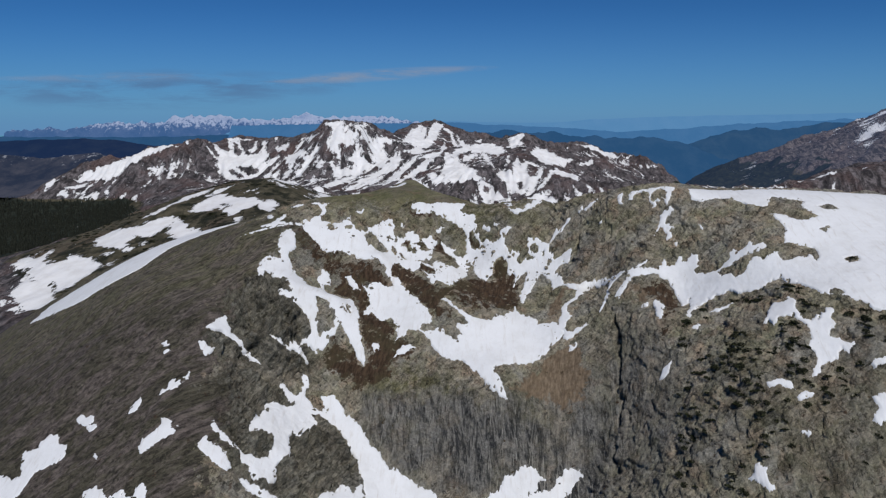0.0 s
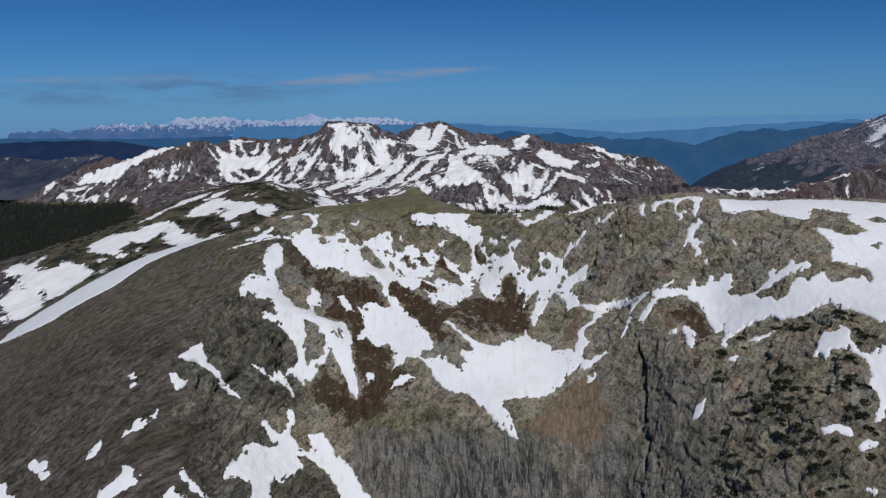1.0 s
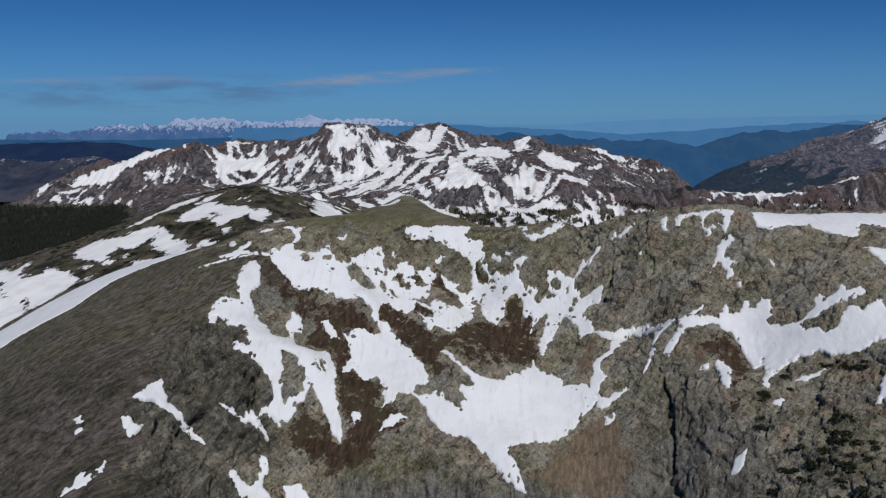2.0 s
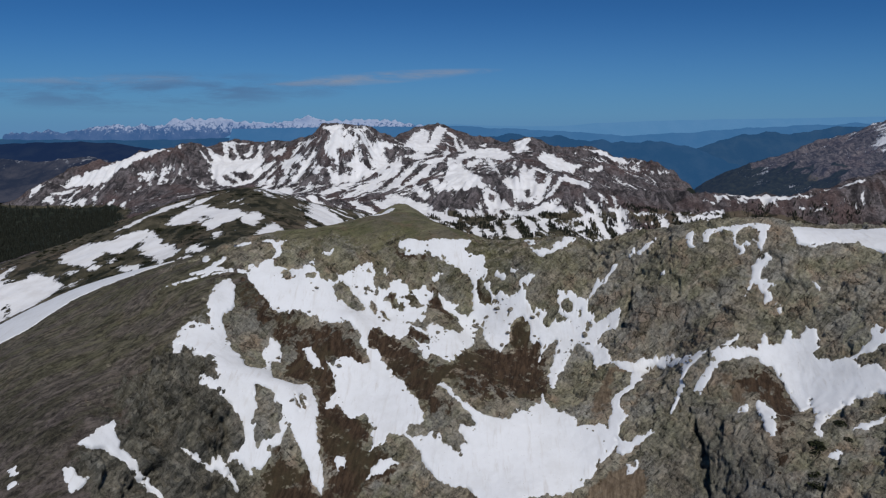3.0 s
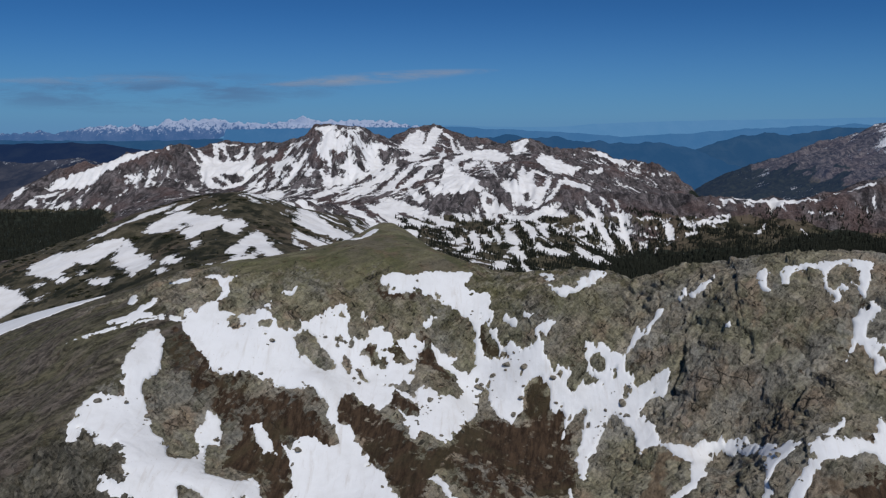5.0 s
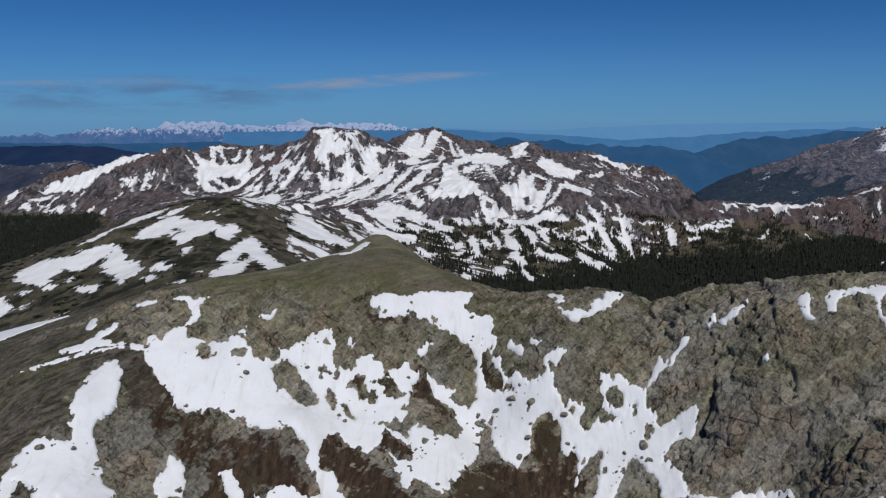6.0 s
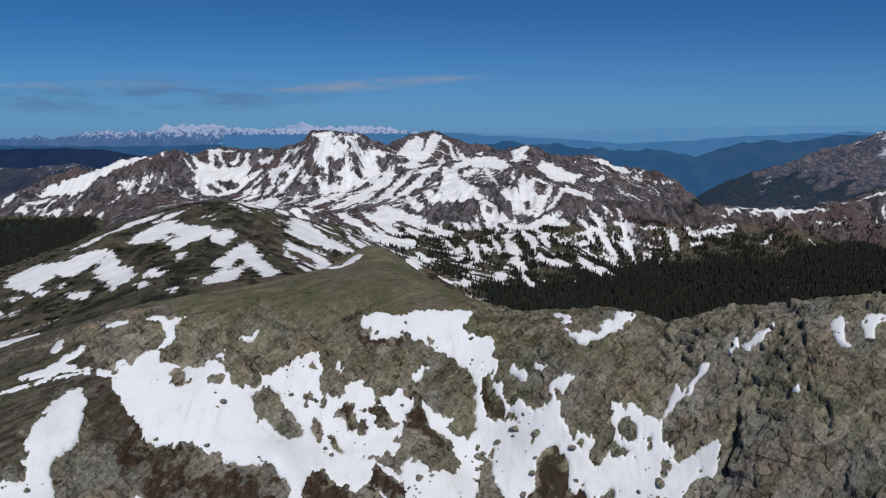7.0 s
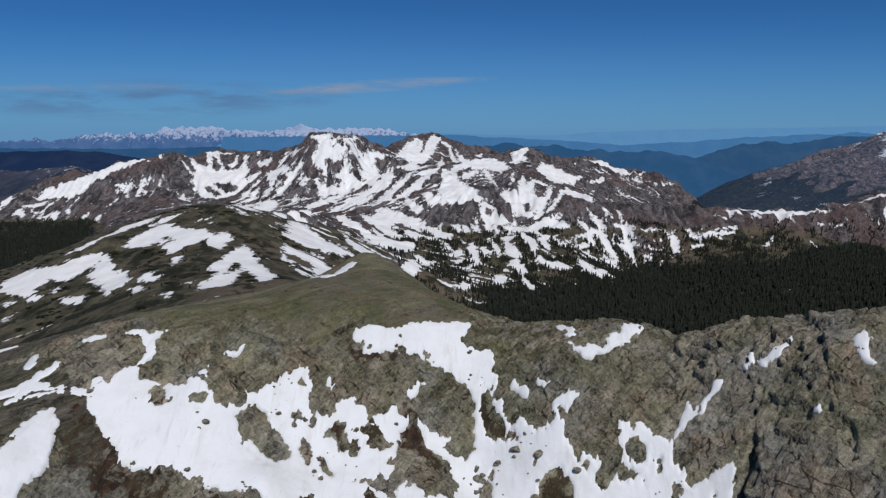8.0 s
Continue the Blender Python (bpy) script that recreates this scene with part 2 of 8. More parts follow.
    earth = blend(nt, span(nt, grain(nt, run, 0.9, 6, 0.7), 0.34, 0.68), (0.034, 0.021, 0.013), (0.112, 0.073, 0.046))
    earth = blend(nt, span(nt, moss, 0.48, 0.62, 0, 0.6), earth, (0.078, 0.066, 0.036))
    earth = blend(nt, span(nt, fine, 0.62, 0.72, 0, 0.8), earth, (0.20, 0.175, 0.14))
    # turf of the shoulder: rills down the fall line, green above and purple scree below
    rill = grain(nt, drawn(nt, (7.0, 1, 1), (0, 0, 47)), 1.1, 6, 0.74, 0.4)
    wide = grain(nt, drawn(nt, (6.0, 1, 1), (0, 0, 47)), 5.0, 4, 0.6, 0.5)
    herb = blend(nt, span(nt, wide, 0.40, 0.60), (0.072, 0.066, 0.048), (0.116, 0.098, 0.088))
    herb = blend(nt, sums(nt, "MULTIPLY", field(nt, "green"), span(nt, wide, 0.3, 0.65, 0.95, 0.35)), herb, (0.255, 0.240, 0.140))
    herb = blend(nt, sums(nt, "MULTIPLY", field(nt, "green"), span(nt, moss, 0.44, 0.60, 0, 0.8)), herb, (0.112, 0.116, 0.056))
    herb = blend(nt, sums(nt, "MULTIPLY", field(nt, "green"), span(nt, rust, 0.54, 0.66, 0, 0.7)), herb, (0.200, 0.150, 0.098))
    calm = span(nt, field(nt, "green"), 0.4, 1.0, 1.0, 0.3)
    herb = shade(nt, herb, sums(nt, "ADD", sums(nt, "ADD", sums(nt, "MULTIPLY", span(nt, rill, 0.33, 0.67, 0.0, 1.5), calm), sums(nt, "SUBTRACT", 0.75, sums(nt, "MULTIPLY", calm, 0.75))), span(nt, fine, 0.25, 0.75, 0.1, 0.6)))
    herb = blend(nt, span(nt, fine, 0.60, 0.70, 0, 0.6), herb, (0.20, 0.185, 0.155))
    herb = blend(nt, span(nt, grain(nt, v, 1.1, 5, 0.7), 0.31, 0.40, 0.8, 0), herb, (0.024, 0.024, 0.013))
    rubble = blend(nt, span(nt, grain(nt, run, 0.8, 6, 0.72), 0.35, 0.68), (0.150, 0.105, 0.068), (0.330, 0.250, 0.170))
    torn = sums(nt, "MULTIPLY", sums(nt, "SUBTRACT", sums(nt, "ADD", mid, sums(nt, "MULTIPLY", tone2, 0.2)), 0.6), 1.7)
    color = blend(nt, span(nt, sums(nt, "ADD", field(nt, "turf"), torn), 0.4, 0.62), stone, herb)
    color = blend(nt, span(nt, sums(nt, "ADD", field(nt, "scree"), torn), 0.35, 0.75, 0, 0.9), color, rubble)
    color = blend(nt, span(nt, sums(nt, "ADD", sums(nt, "MULTIPLY", field(nt, "soil"), 0.85), sums(nt, "MULTIPLY", torn, 1.35)), 0.36, 0.66), color, earth)
    nt.links.new(color, bsdf.inputs["Base Color"])
    bsdf.inputs["Roughness"].default_value = 0.92
    bsdf.inputs["Specular IOR Level"].default_value = 0.25
    faces = sums(nt, "ADD", sums(nt, "MULTIPLY", tone, 0.8), sums(nt, "MULTIPLY", tone2, 0.35))
    faces = sums(nt, "MULTIPLY", faces, sums(nt, "SUBTRACT", 1.0, sums(nt, "MAXIMUM", field(nt, "turf"), field(nt, "soil"))))
    faces = sums(nt, "SUBTRACT", faces, sums(nt, "MULTIPLY", dash, 0.5))
    relief(nt, bsdf, sums(nt, "ADD", faces, sums(nt, "ADD", fine, sums(nt, "MULTIPLY", sums(nt, "ADD", splint, splint2), 0.5))), 0.8, 0.9)
    return m


def make_snow():
    """Old summer snow: near white, slightly dirty, cupped by the sun."""
    m, nt, bsdf = shader("old_snow")
    v = coords(nt)
    runs = grain(nt, coords(nt, (1, 0.16, 0.2), (0, 0, 8)), 1.2, 4, 0.65, 0.5)
    color = blend(nt, span(nt, grain(nt, v, 6, 5, 0.65), 0.4, 0.75, 0, 0.7), (0.81, 0.83, 0.86), (0.70, 0.71, 0.72))
    color = blend(nt, span(nt, runs, 0.52, 0.76, 0, 0.6), color, (0.62, 0.60, 0.58))
    color = blend(nt, span(nt, grain(nt, v, 0.35, 2, 0.5), 0.70, 0.76, 0, 0.5), color, (0.33, 0.30, 0.27))
    nt.links.new(color, bsdf.inputs["Base Color"])
    bsdf.inputs["Roughness"].default_value = 0.65
    bsdf.inputs["Specular IOR Level"].default_value = 0.3
    relief(nt, bsdf, sums(nt, "ADD", grain(nt, v, 1.1, 4, 0.6), runs), 0.09, 0.7)
    return m


def make_massif(name, red, wooded, hue=(1, 1, 1), haze_glow=None):
    """Far slopes: brown and reddish rock, turf, dark woodland floor and the snow that lies in their hollows."""
    m, nt, bsdf = shader(name)
    v = coords(nt)
    mid, big = grain(nt, v, 14, 6, 0.65), grain(nt, v, 90, 5, 0.6)
    ribs = grain(nt, coords(nt, (1, 0.4, 0.25), (0, 0, 12)), 12, 5, 0.65, 0.8)
    stone = blend(nt, span(nt, ribs, 0.38, 0.64), (0.042, 0.038, 0.037), (0.190, 0.166, 0.156))
    stone = blend(nt, span(nt, big, 0.46, 0.66, 0, red), stone, (0.130, 0.086, 0.074))
    stone = blend(nt, span(nt, mid, 0.32, 0.45, 0.8, 0), stone, (0.035, 0.034, 0.030))
    small = grain(nt, v, 3.5, 6, 0.75)
    stone = shade(nt, stone, span(nt, small, 0.3, 0.7, 0.55, 1.55))
    herb = blend(nt, span(nt, mid, 0.38, 0.66), (0.058, 0.054, 0.032), (0.150, 0.128, 0.080))
    herb = blend(nt, span(nt, big, 0.48, 0.66, 0, 0.8), herb, (0.165, 0.125, 0.085))
    herb = blend(nt, span(nt, grain(nt, v, 26, 6, 0.7), 0.50, 0.58, 0, 0.85), herb, (0.018, 0.021, 0.012))
    floor = blend(nt, span(nt, mid, 0.4, 0.7), (0.016, 0.021, 0.015), (0.042, 0.048, 0.033))
    frayed = sums(nt, "MULTIPLY", sums(nt, "SUBTRACT", mid, 0.5), 0.9)
    color = blend(nt, span(nt, sums(nt, "ADD", field(nt, "turf"), frayed), 0.4, 0.6), stone, herb)
    if wooded:
        color = blend(nt, span(nt, sums(nt, "ADD", field(nt, "wood"), frayed), 0.42, 0.58), color, floor)
    wash = nt.nodes.new("ShaderNodeMix")
    wash.data_type, wash.blend_type = "RGBA", "MULTIPLY"
    wash.inputs[0].default_value = 1.0
    nt.links.new(color, wash.inputs[6])
    wash.inputs[7].default_value = (*hue, 1)
    color = wash.outputs[2]
    edge = sums(nt, "MULTIPLY", sums(nt, "SUBTRACT", grain(nt, coords(nt, (1, 0.6, 0.4), (0, 0, 10)), 4.5, 7, 0.75, 0.4), 0.5), 1.5)
    white = span(nt, sums(nt, "ADD", field(nt, "snow"), edge), 0.47, 0.53)
    color = blend(nt, white, color, blend(nt, span(nt, mid, 0.4, 0.7, 0, 0.6), (0.85, 0.86, 0.88), (0.70, 0.69, 0.68)))
    nt.links.new(color, bsdf.inputs["Base Color"])
    bsdf.inputs["Roughness"].default_value = 0.95
    bsdf.inputs["Specular IOR Level"].default_value = 0.15
    if haze_glow:                                           # blue haze over it, put into the material as a faint glow
        bsdf.inputs["Emission Color"].default_value = (*haze_glow, 1)
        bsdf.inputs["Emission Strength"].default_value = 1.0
    rough_ground = sums(nt, "ADD", sums(nt, "MULTIPLY", grain(nt, v, 5, 6, 0.7), 0.5), sums(nt, "ADD", ribs, mid))
    relief(nt, bsdf, sums(nt, "MULTIPLY", rough_ground, sums(nt, "SUBTRACT", 1.0, sums(nt, "MULTIPLY", white, 0.85))), 6.0, 0.85)
    return m


def make_distance(name, dark, light, haze_glow, snow_line=None):
    """Far country with blue haze put into its material as a glow: a backdrop."""
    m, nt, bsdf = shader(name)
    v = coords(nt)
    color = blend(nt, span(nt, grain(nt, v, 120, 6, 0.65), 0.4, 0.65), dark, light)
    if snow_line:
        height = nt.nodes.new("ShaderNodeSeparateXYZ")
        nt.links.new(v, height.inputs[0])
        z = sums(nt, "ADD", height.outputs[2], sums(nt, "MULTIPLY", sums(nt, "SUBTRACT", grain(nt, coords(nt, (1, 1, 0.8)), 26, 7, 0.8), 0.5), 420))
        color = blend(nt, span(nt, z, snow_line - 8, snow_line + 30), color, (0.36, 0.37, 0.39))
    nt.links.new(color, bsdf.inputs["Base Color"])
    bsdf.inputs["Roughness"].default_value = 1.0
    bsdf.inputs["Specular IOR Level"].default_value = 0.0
    bsdf.inputs["Emission Color"].default_value = (*haze_glow, 1)
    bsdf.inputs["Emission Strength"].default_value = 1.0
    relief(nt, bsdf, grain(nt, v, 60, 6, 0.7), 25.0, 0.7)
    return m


granite, old_snow = make_mountain(), make_snow()
massif_rock = make_massif("massif_rock", 0.75, True, (0.92, 0.95, 1.05))


# ---- the near mountain: break lines (x, y, height in metres) ----
NEAR_LINES = []

# crest from the grassy summit to the rocky shoulder and the snow plateau
NEAR_LINES.append([(-75, 275, 160.5), (-60, 270, 165.5), (-48, 279, 166.0), (-37, 285, 166.8), (-30, 290, 168.2), (-18, 284, 168.4), (-8, 277, 166.4), (3, 275.5, 163.6), (10, 273, 162.2), (17, 272, 163.6), (25, 268, 165.5), (32, 267, 166.3), (38, 266, 164.6), (44, 258, 167.5), (51.5, 258, 169.5), (58, 248.5, 171.3), (65, 245.5, 173.0), (74, 240.5, 174.0), (85, 242, 173.0), (107, 250, 172.5), (140, 247, 172.0), (190, 245, 170)])
# summit dome and the far side of the mountain
NEAR_LINES.append([(-21, 310, 169.2), (-14, 311, 166.0), (-8, 316, 161), (0, 325, 152), (10, 345, 135), (20, 400, 95), (30, 450, 40)])
NEAR_LINES.append([(-21, 310, 169.2), (-24, 318, 169), (-30, 345, 150), (-40, 400, 120), (-50, 450, 104)])
NEAR_LINES.append([(-27, 306, 168.0), (-33, 305, 165.2), (-42, 306, 162.0), (-60, 305, 158.0)])
NEAR_LINES.append([(-33, 322, 158), (-50, 325, 154), (-80, 330, 143)])
NEAR_LINES.append([(30, 290, 148), (60, 280, 145), (100, 285, 150), (160, 290, 150), (220, 290, 145)])
NEAR_LINES.append([(40, 330, 105), (120, 340, 105), (220, 345, 100)])
NEAR_LINES.append([(60, 420, 30), (150, 430, 25), (240, 440, 20)])
# left shoulder, falling away to the left
NEAR_LINES.append([(-59, 263, 166.5), (-74, 260, 159.6), (-88, 275, 155), (-105, 299, 149), (-135, 310, 135), (-187, 318, 106), (-260, 325, 62)])
NEAR_LINES.append([(-79, 246.6, 156.4), (-93, 240.3, 147.6), (-107.4, 223.6, 141.6), (-132.5, 225.2, 129.4), (-175, 232, 108), (-240, 240, 70)])
NEAR_LINES.append([(-100, 340, 125), (-190, 360, 75), (-280, 380, 40)])
NEAR_LINES.append([(-97.5, 191, 130.6), (-111, 185.3, 124.2), (-123.6, 203.5, 125.7), (-160, 195, 104), (-220, 185, 70)])
NEAR_LINES.append([(-80, 188, 131.8), (-73.8, 195, 137), (-70, 207, 139.3), (-83.7, 218, 143.8), (-76.6, 239, 152.2)])
NEAR_LINES.append([(-79.5, 160, 116.8), (-100, 169.4, 116.7), (-125, 165, 108), (-180, 150, 80)])
NEAR_LINES.append([(-74, 165.6, 121), (-64.3, 165.5, 117.5), (-55.4, 178.6, 117.5)])
NEAR_LINES.append([(-140, 130, 88), (-90, 130, 96), (-60, 135, 98), (-40, 145, 93)])
# the knob and its rib at the left of the bowl
NEAR_LINES.append([(-62, 235, 154.7), (-59.6, 231, 154.4), (-62, 231.7, 149.5), (-57, 224, 146), (-53, 212.5, 141), (-46, 204.7, 126.1), (-40.8, 188.5, 111.2)])
NEAR_LINES.append([(-63.6, 195, 126.5), (-53, 182, 113.6), (-36, 166, 100), (-18, 152, 88)])
# snow shelf under the crest
NEAR_LINES.append([(-65, 249.6, 158.5), (-47, 254.6, 159.1), (-39, 252.7, 158.8), (-26.4, 259.6, 157.3), (-7, 258, 148.5)])
NEAR_LINES.append([(-49.4, 257.5, 165.7), (-37.6, 269.8, 167), (-19, 267, 163.8), (-13, 266, 163.3)])
# brown face and floor of the bowl
NEAR_LINES.append([(-57, 231, 146.9), (-43, 228, 138.8), (-40, 219, 139), (-30, 222.7, 133.3), (-29.2, 203.7, 122.6), (-21, 193.2, 110.1), (-16, 178, 94)])
NEAR_LINES.append([(-31, 248.7, 149.8), (-28, 242, 148.7), (-28.8, 234.6, 141)])
NEAR_LINES.append([(-18.6, 250.6, 146.7), (-20, 239.2, 142.7), (0.9, 224.8, 136.5), (7, 220.8, 134.1), (10, 208, 126), (14, 192, 118.6), (12, 178, 94)])
NEAR_LINES.append([(-9.2, 253.5, 148), (-2.6, 247.6, 144.3), (4.6, 253, 141.8), (18.6, 246.3, 140.3), (27.8, 241.7, 139.2), (43, 227.4, 140.2), (48, 230, 139)])
NEAR_LINES.append([(4.2, 273, 158.5), (7, 269.7, 157.4), (9.9, 258.6, 151.3)])
NEAR_LINES.append([(17.9, 256.5, 156), (22, 265, 160.1), (31.6, 266.6, 166.3)])
NEAR_LINES.append([(28.6, 252, 150.8), (33.6, 247, 147.2), (34.3, 256, 157.8), (41, 252.5, 160.1), (46, 255, 167.2)])
NEAR_LINES.append([(42, 242, 148.2), (43.5, 246, 155.5), (51, 242, 162.3), (62.4, 244.3, 170.2)])
NEAR_LINES.append([(46.5, 237, 151.8), (51, 242, 162.3)])
NEAR_LINES.append([(26, 208.7, 125.5), (34.6, 198.4, 119), (36, 185, 98), (38, 168, 90)])
# rock buttress, the snow ramp and the right-hand face
NEAR_LINES.append([(54.6, 235, 157.3), (57.6, 225.2, 152.3), (62, 227, 155.6), (56.3, 217.2, 150), (70, 229.7, 161.9), (77.2, 232, 169.5), (81.5, 227.4, 166.6)])
NEAR_LINES.append([(50.4, 201.2, 131.6), (60.9, 197.5, 141.1), (69, 205.5, 142), (75.6, 212, 150.7), (75.5, 222.2, 158.1)])
NEAR_LINES.append([(50, 190, 121), (60.2, 183.8, 129.3), (73.3, 184.2, 139.9), (86.4, 193.8, 148.1), (92, 207, 161.7), (103.5, 202, 160.1), (131, 213, 165), (180, 215, 164)])
NEAR_LINES.append([(77, 164.7, 133.9), (90, 177.8, 147.2), (107, 170, 149), (140, 175, 152), (190, 170, 150)])
NEAR_LINES.append([(55, 160, 108), (85, 150.6, 126.9), (93, 163.8, 138.6), (125, 150, 136), (180, 140, 128)])
NEAR_LINES.append([(0, 150, 80), (30, 140, 82), (60, 135, 98), (90, 125, 110), (150, 110, 112)])
NEAR_LINES.append([(-160, 80, 55), (-60, 95, 70), (20, 100, 62), (100, 90, 80), (190, 80, 85)])
near_form = Landform(NEAR_LINES, 26.0, 2e-5)



# ---- the middle distance: hill, valley and the snowy massif ----
MID_LINES = []

# crest of the massif
MID_LINES.append([(-1250, 1400, -25), (-994, 1500, 13), (-962, 1560, 39), (-914, 1620, 72), (-851, 1660, 99), (-778, 1690, 114), (-678, 1720, 131), (-653, 1725, 133), (-610, 1850, 137), (-532, 1840, 131), (-479, 1790, 139), (-405, 1720, 149), (-340, 1660, 172), (-294, 1640, 180), (-261, 1640, 183), (-228, 1640, 181), (-207, 1660, 170), (-175, 1750, 142), (-168, 1950, 135)])
MID_LINES.append([(-168, 1950, 135), (-154, 2150, 151), (-82, 2290, 170), (-34, 2250, 151), (66, 2150, 137), (117, 2080, 131), (195, 2020, 138), (233, 2000, 124), (280, 1980, 116), (338, 1970, 117), (376, 1960, 109), (407, 1920, 94), (450, 1900, 91), (489, 1870, 79), (525, 1830, 59), (546, 1780, 37), (575, 1720, 5)])
# behind the massif
MID_LINES.append([(-1200, 1750, -60), (-800, 2000, 0), (-500, 2100, 20), (-250, 2450, 60), (150, 2450, 40), (500, 2300, 0), (700, 1950, -60)])
# cirque under the left crest, and the foot of the left ridge
MID_LINES.append([(-620, 1700, 99), (-545, 1666, 79), (-474, 1640, 79), (-429, 1660, 103), (-386, 1640, 116)])
MID_LINES.append([(-888, 1586, 50), (-807, 1670, 92), (-652, 1492, 33), (-540, 1400, 41), (-560, 1594, 53), (-485, 1560, 56), (-361, 1457, 61), (-291, 1430, 65)])
# faces of the central peak
MID_LINES.append([(-286, 1636, 158), (-237, 1541, 102), (-177, 1450, 75), (-124, 1428, 76)])
MID_LINES.append([(-209, 1600, 131), (-117, 1521, 104), (-65, 1560, 111), (-109, 1900, 132)])
# white spur, its hollow and its foot
MID_LINES.append([(-59, 1700, 115), (-20, 1600, 121), (10, 1520, 114), (69, 1480, 111), (121, 1460, 113), (169, 1380, 94), (187, 1330, 84), (212, 1310, 81)])
MID_LINES.append([(58, 1800, 110), (165, 1800, 111), (242, 1780, 99), (322, 1780, 86), (447, 1750, 44)])
MID_LINES.append([(-68, 1250, 49), (9, 1300, 79), (40, 1240, 51), (103, 1240, 52), (174, 1230, 60), (249, 1221, 56)])
# red ridge that closes the valley, its foot and its far side
MID_LINES.append([(212, 1310, 81), (268, 1300, 71), (310, 1285, 70), (353, 1278, 70), (394, 1275, 73), (439, 1265, 73), (478, 1250, 69), (517, 1240, 69), (558, 1235, 73), (581, 1230, 83), (614, 1230, 88), (657, 1235, 98), (745, 1250, 109), (900, 1280, 125), (1050, 1300, 135)])
MID_LINES.append([(311, 1190, 44), (421, 1200, 44), (526, 1190, 45), (592, 1180, 43), (692, 1170, 45), (900, 1160, 60)])
MID_LINES.append([(320, 1520, 35), (478, 1500, 10), (643, 1500, -5), (804, 1500, 10), (1000, 1500, 30)])
# valley floor
MID_LINES.append([(-177, 980, 52), (-119, 953, 66), (-77, 960, 48), (-16, 930, 30), (49, 1037, 20), (115, 1085, 33), (179, 1055, 10), (197, 1130, 14), (267, 1135, 6), (380, 1100, 18), (485, 1080, 22), (585, 1060, 24), (750, 1040, 35), (950, 1000, 55)])
MID_LINES.append([(-27, 800, 10), (60, 800, -6), (181, 800, -12), (300, 800, -10), (450, 800, 5), (650, 780, 25)])
MID_LINES.append([(20, 620, -10), (150, 600, -25), (350, 600, -15), (550, 580, 10)])
MID_LINES.append([(0, 430, 30), (120, 430, 0), (300, 420, -5), (500, 400, 10)])
# grassy hill
MID_LINES.append([(-560, 640, 10), (-482, 690, 40), (-443, 738, 56), (-410, 745, 66), (-387, 760, 75), (-369, 775, 82), (-337, 800, 98), (-308, 835, 109), (-280, 860, 116), (-244, 860, 120), (-223, 850, 117), (-192, 840, 104), (-156, 830, 88), (-120, 820, 74)])
MID_LINES.append([(-367, 712, 72), (-331, 676, 71), (-339, 640, 58), (-420, 638, 46)])
MID_LINES.append([(-306, 732, 88), (-330, 765, 96), (-301, 796, 101), (-275, 665, 79), (-247, 660, 88), (-205, 620, 90), (-202, 737, 101), (-158, 640, 94), (-102, 560, 98), (-81, 600, 88)])
MID_LINES.append([(-50, 470, 98), (-110, 460, 92), (-200, 470, 70), (-320, 480, 35), (-450, 500, 10)])
MID_LINES.append([(-212, 1009, 90), (-176, 980, 79), (-139, 954, 78)])
MID_LINES.append([(-430, 1150, 40), (-328, 1100, 66), (-266, 1080, 82), (-300, 960, 80), (-420, 960, 55)])
# wooded valley beyond the hill
MID_LINES.append([(-744, 1459, 3), (-764, 1350, -5), (-759, 1250, -10), (-600, 1150, 0), (-540, 1200, 15)])
MID_LINES.append([(-1123, 1600, -44), (-1130, 1400, -30), (-900, 1000, -30), (-719, 800, -10), (-600, 500, -10)])
# the crests fall away on both sides
for line, behind, front, drop in ((MID_LINES[0][1:16], 55, 45, 17), (MID_LINES[1][4:], 55, 40, 15), (MID_LINES[10][1:12], 45, 28, 10)):
    MID_LINES.append([(x, y + behind, z - drop) for x, y, z in line])
    MID_LINES.append([(x, y - front, z - drop * 0.9) for x, y, z in line])
mid_form = Landform(MID_LINES, 90.0, 1e-5)


# ---- plan outlines of snowfields, bare islands in them, soil and scree (metres) ----
SNOW = []
SNOW.append(("upper", [(-18.2, 266.8), (-17.7, 267.5), (-16.1, 267.9), (-14, 268), (-12, 268.2), (-9.6, 269.6), (-7.7, 271.7), (-5.7, 273.1), (-1.5, 274.3), (1.2, 275.3), (3.1, 275.6), (3, 274.2), (2.4, 273), (1.5, 272), (1.4, 270.9), (2.8, 270.2), (4.3, 269.7), (6.7, 269.5), (7.3, 268.6), (7.1, 267.5), (7.4, 266.2), (8.2, 265.1), (7.8, 264.3), (7.3, 263.6), (6.7, 263.2), (6, 263.8), (5.3, 263.9), (4.4, 263.8), (3.6, 263.9), (2.3, 265), (0.6, 265.9), (-1.2, 266.4), (-3.8, 266.5), (-5.8, 266.7), (-6.4, 267.1), (-8.3, 266.5), (-10.3, 265.7), (-12.2, 264.5), (-14.1, 264), (-15.6, 264.2), (-17, 265)]))
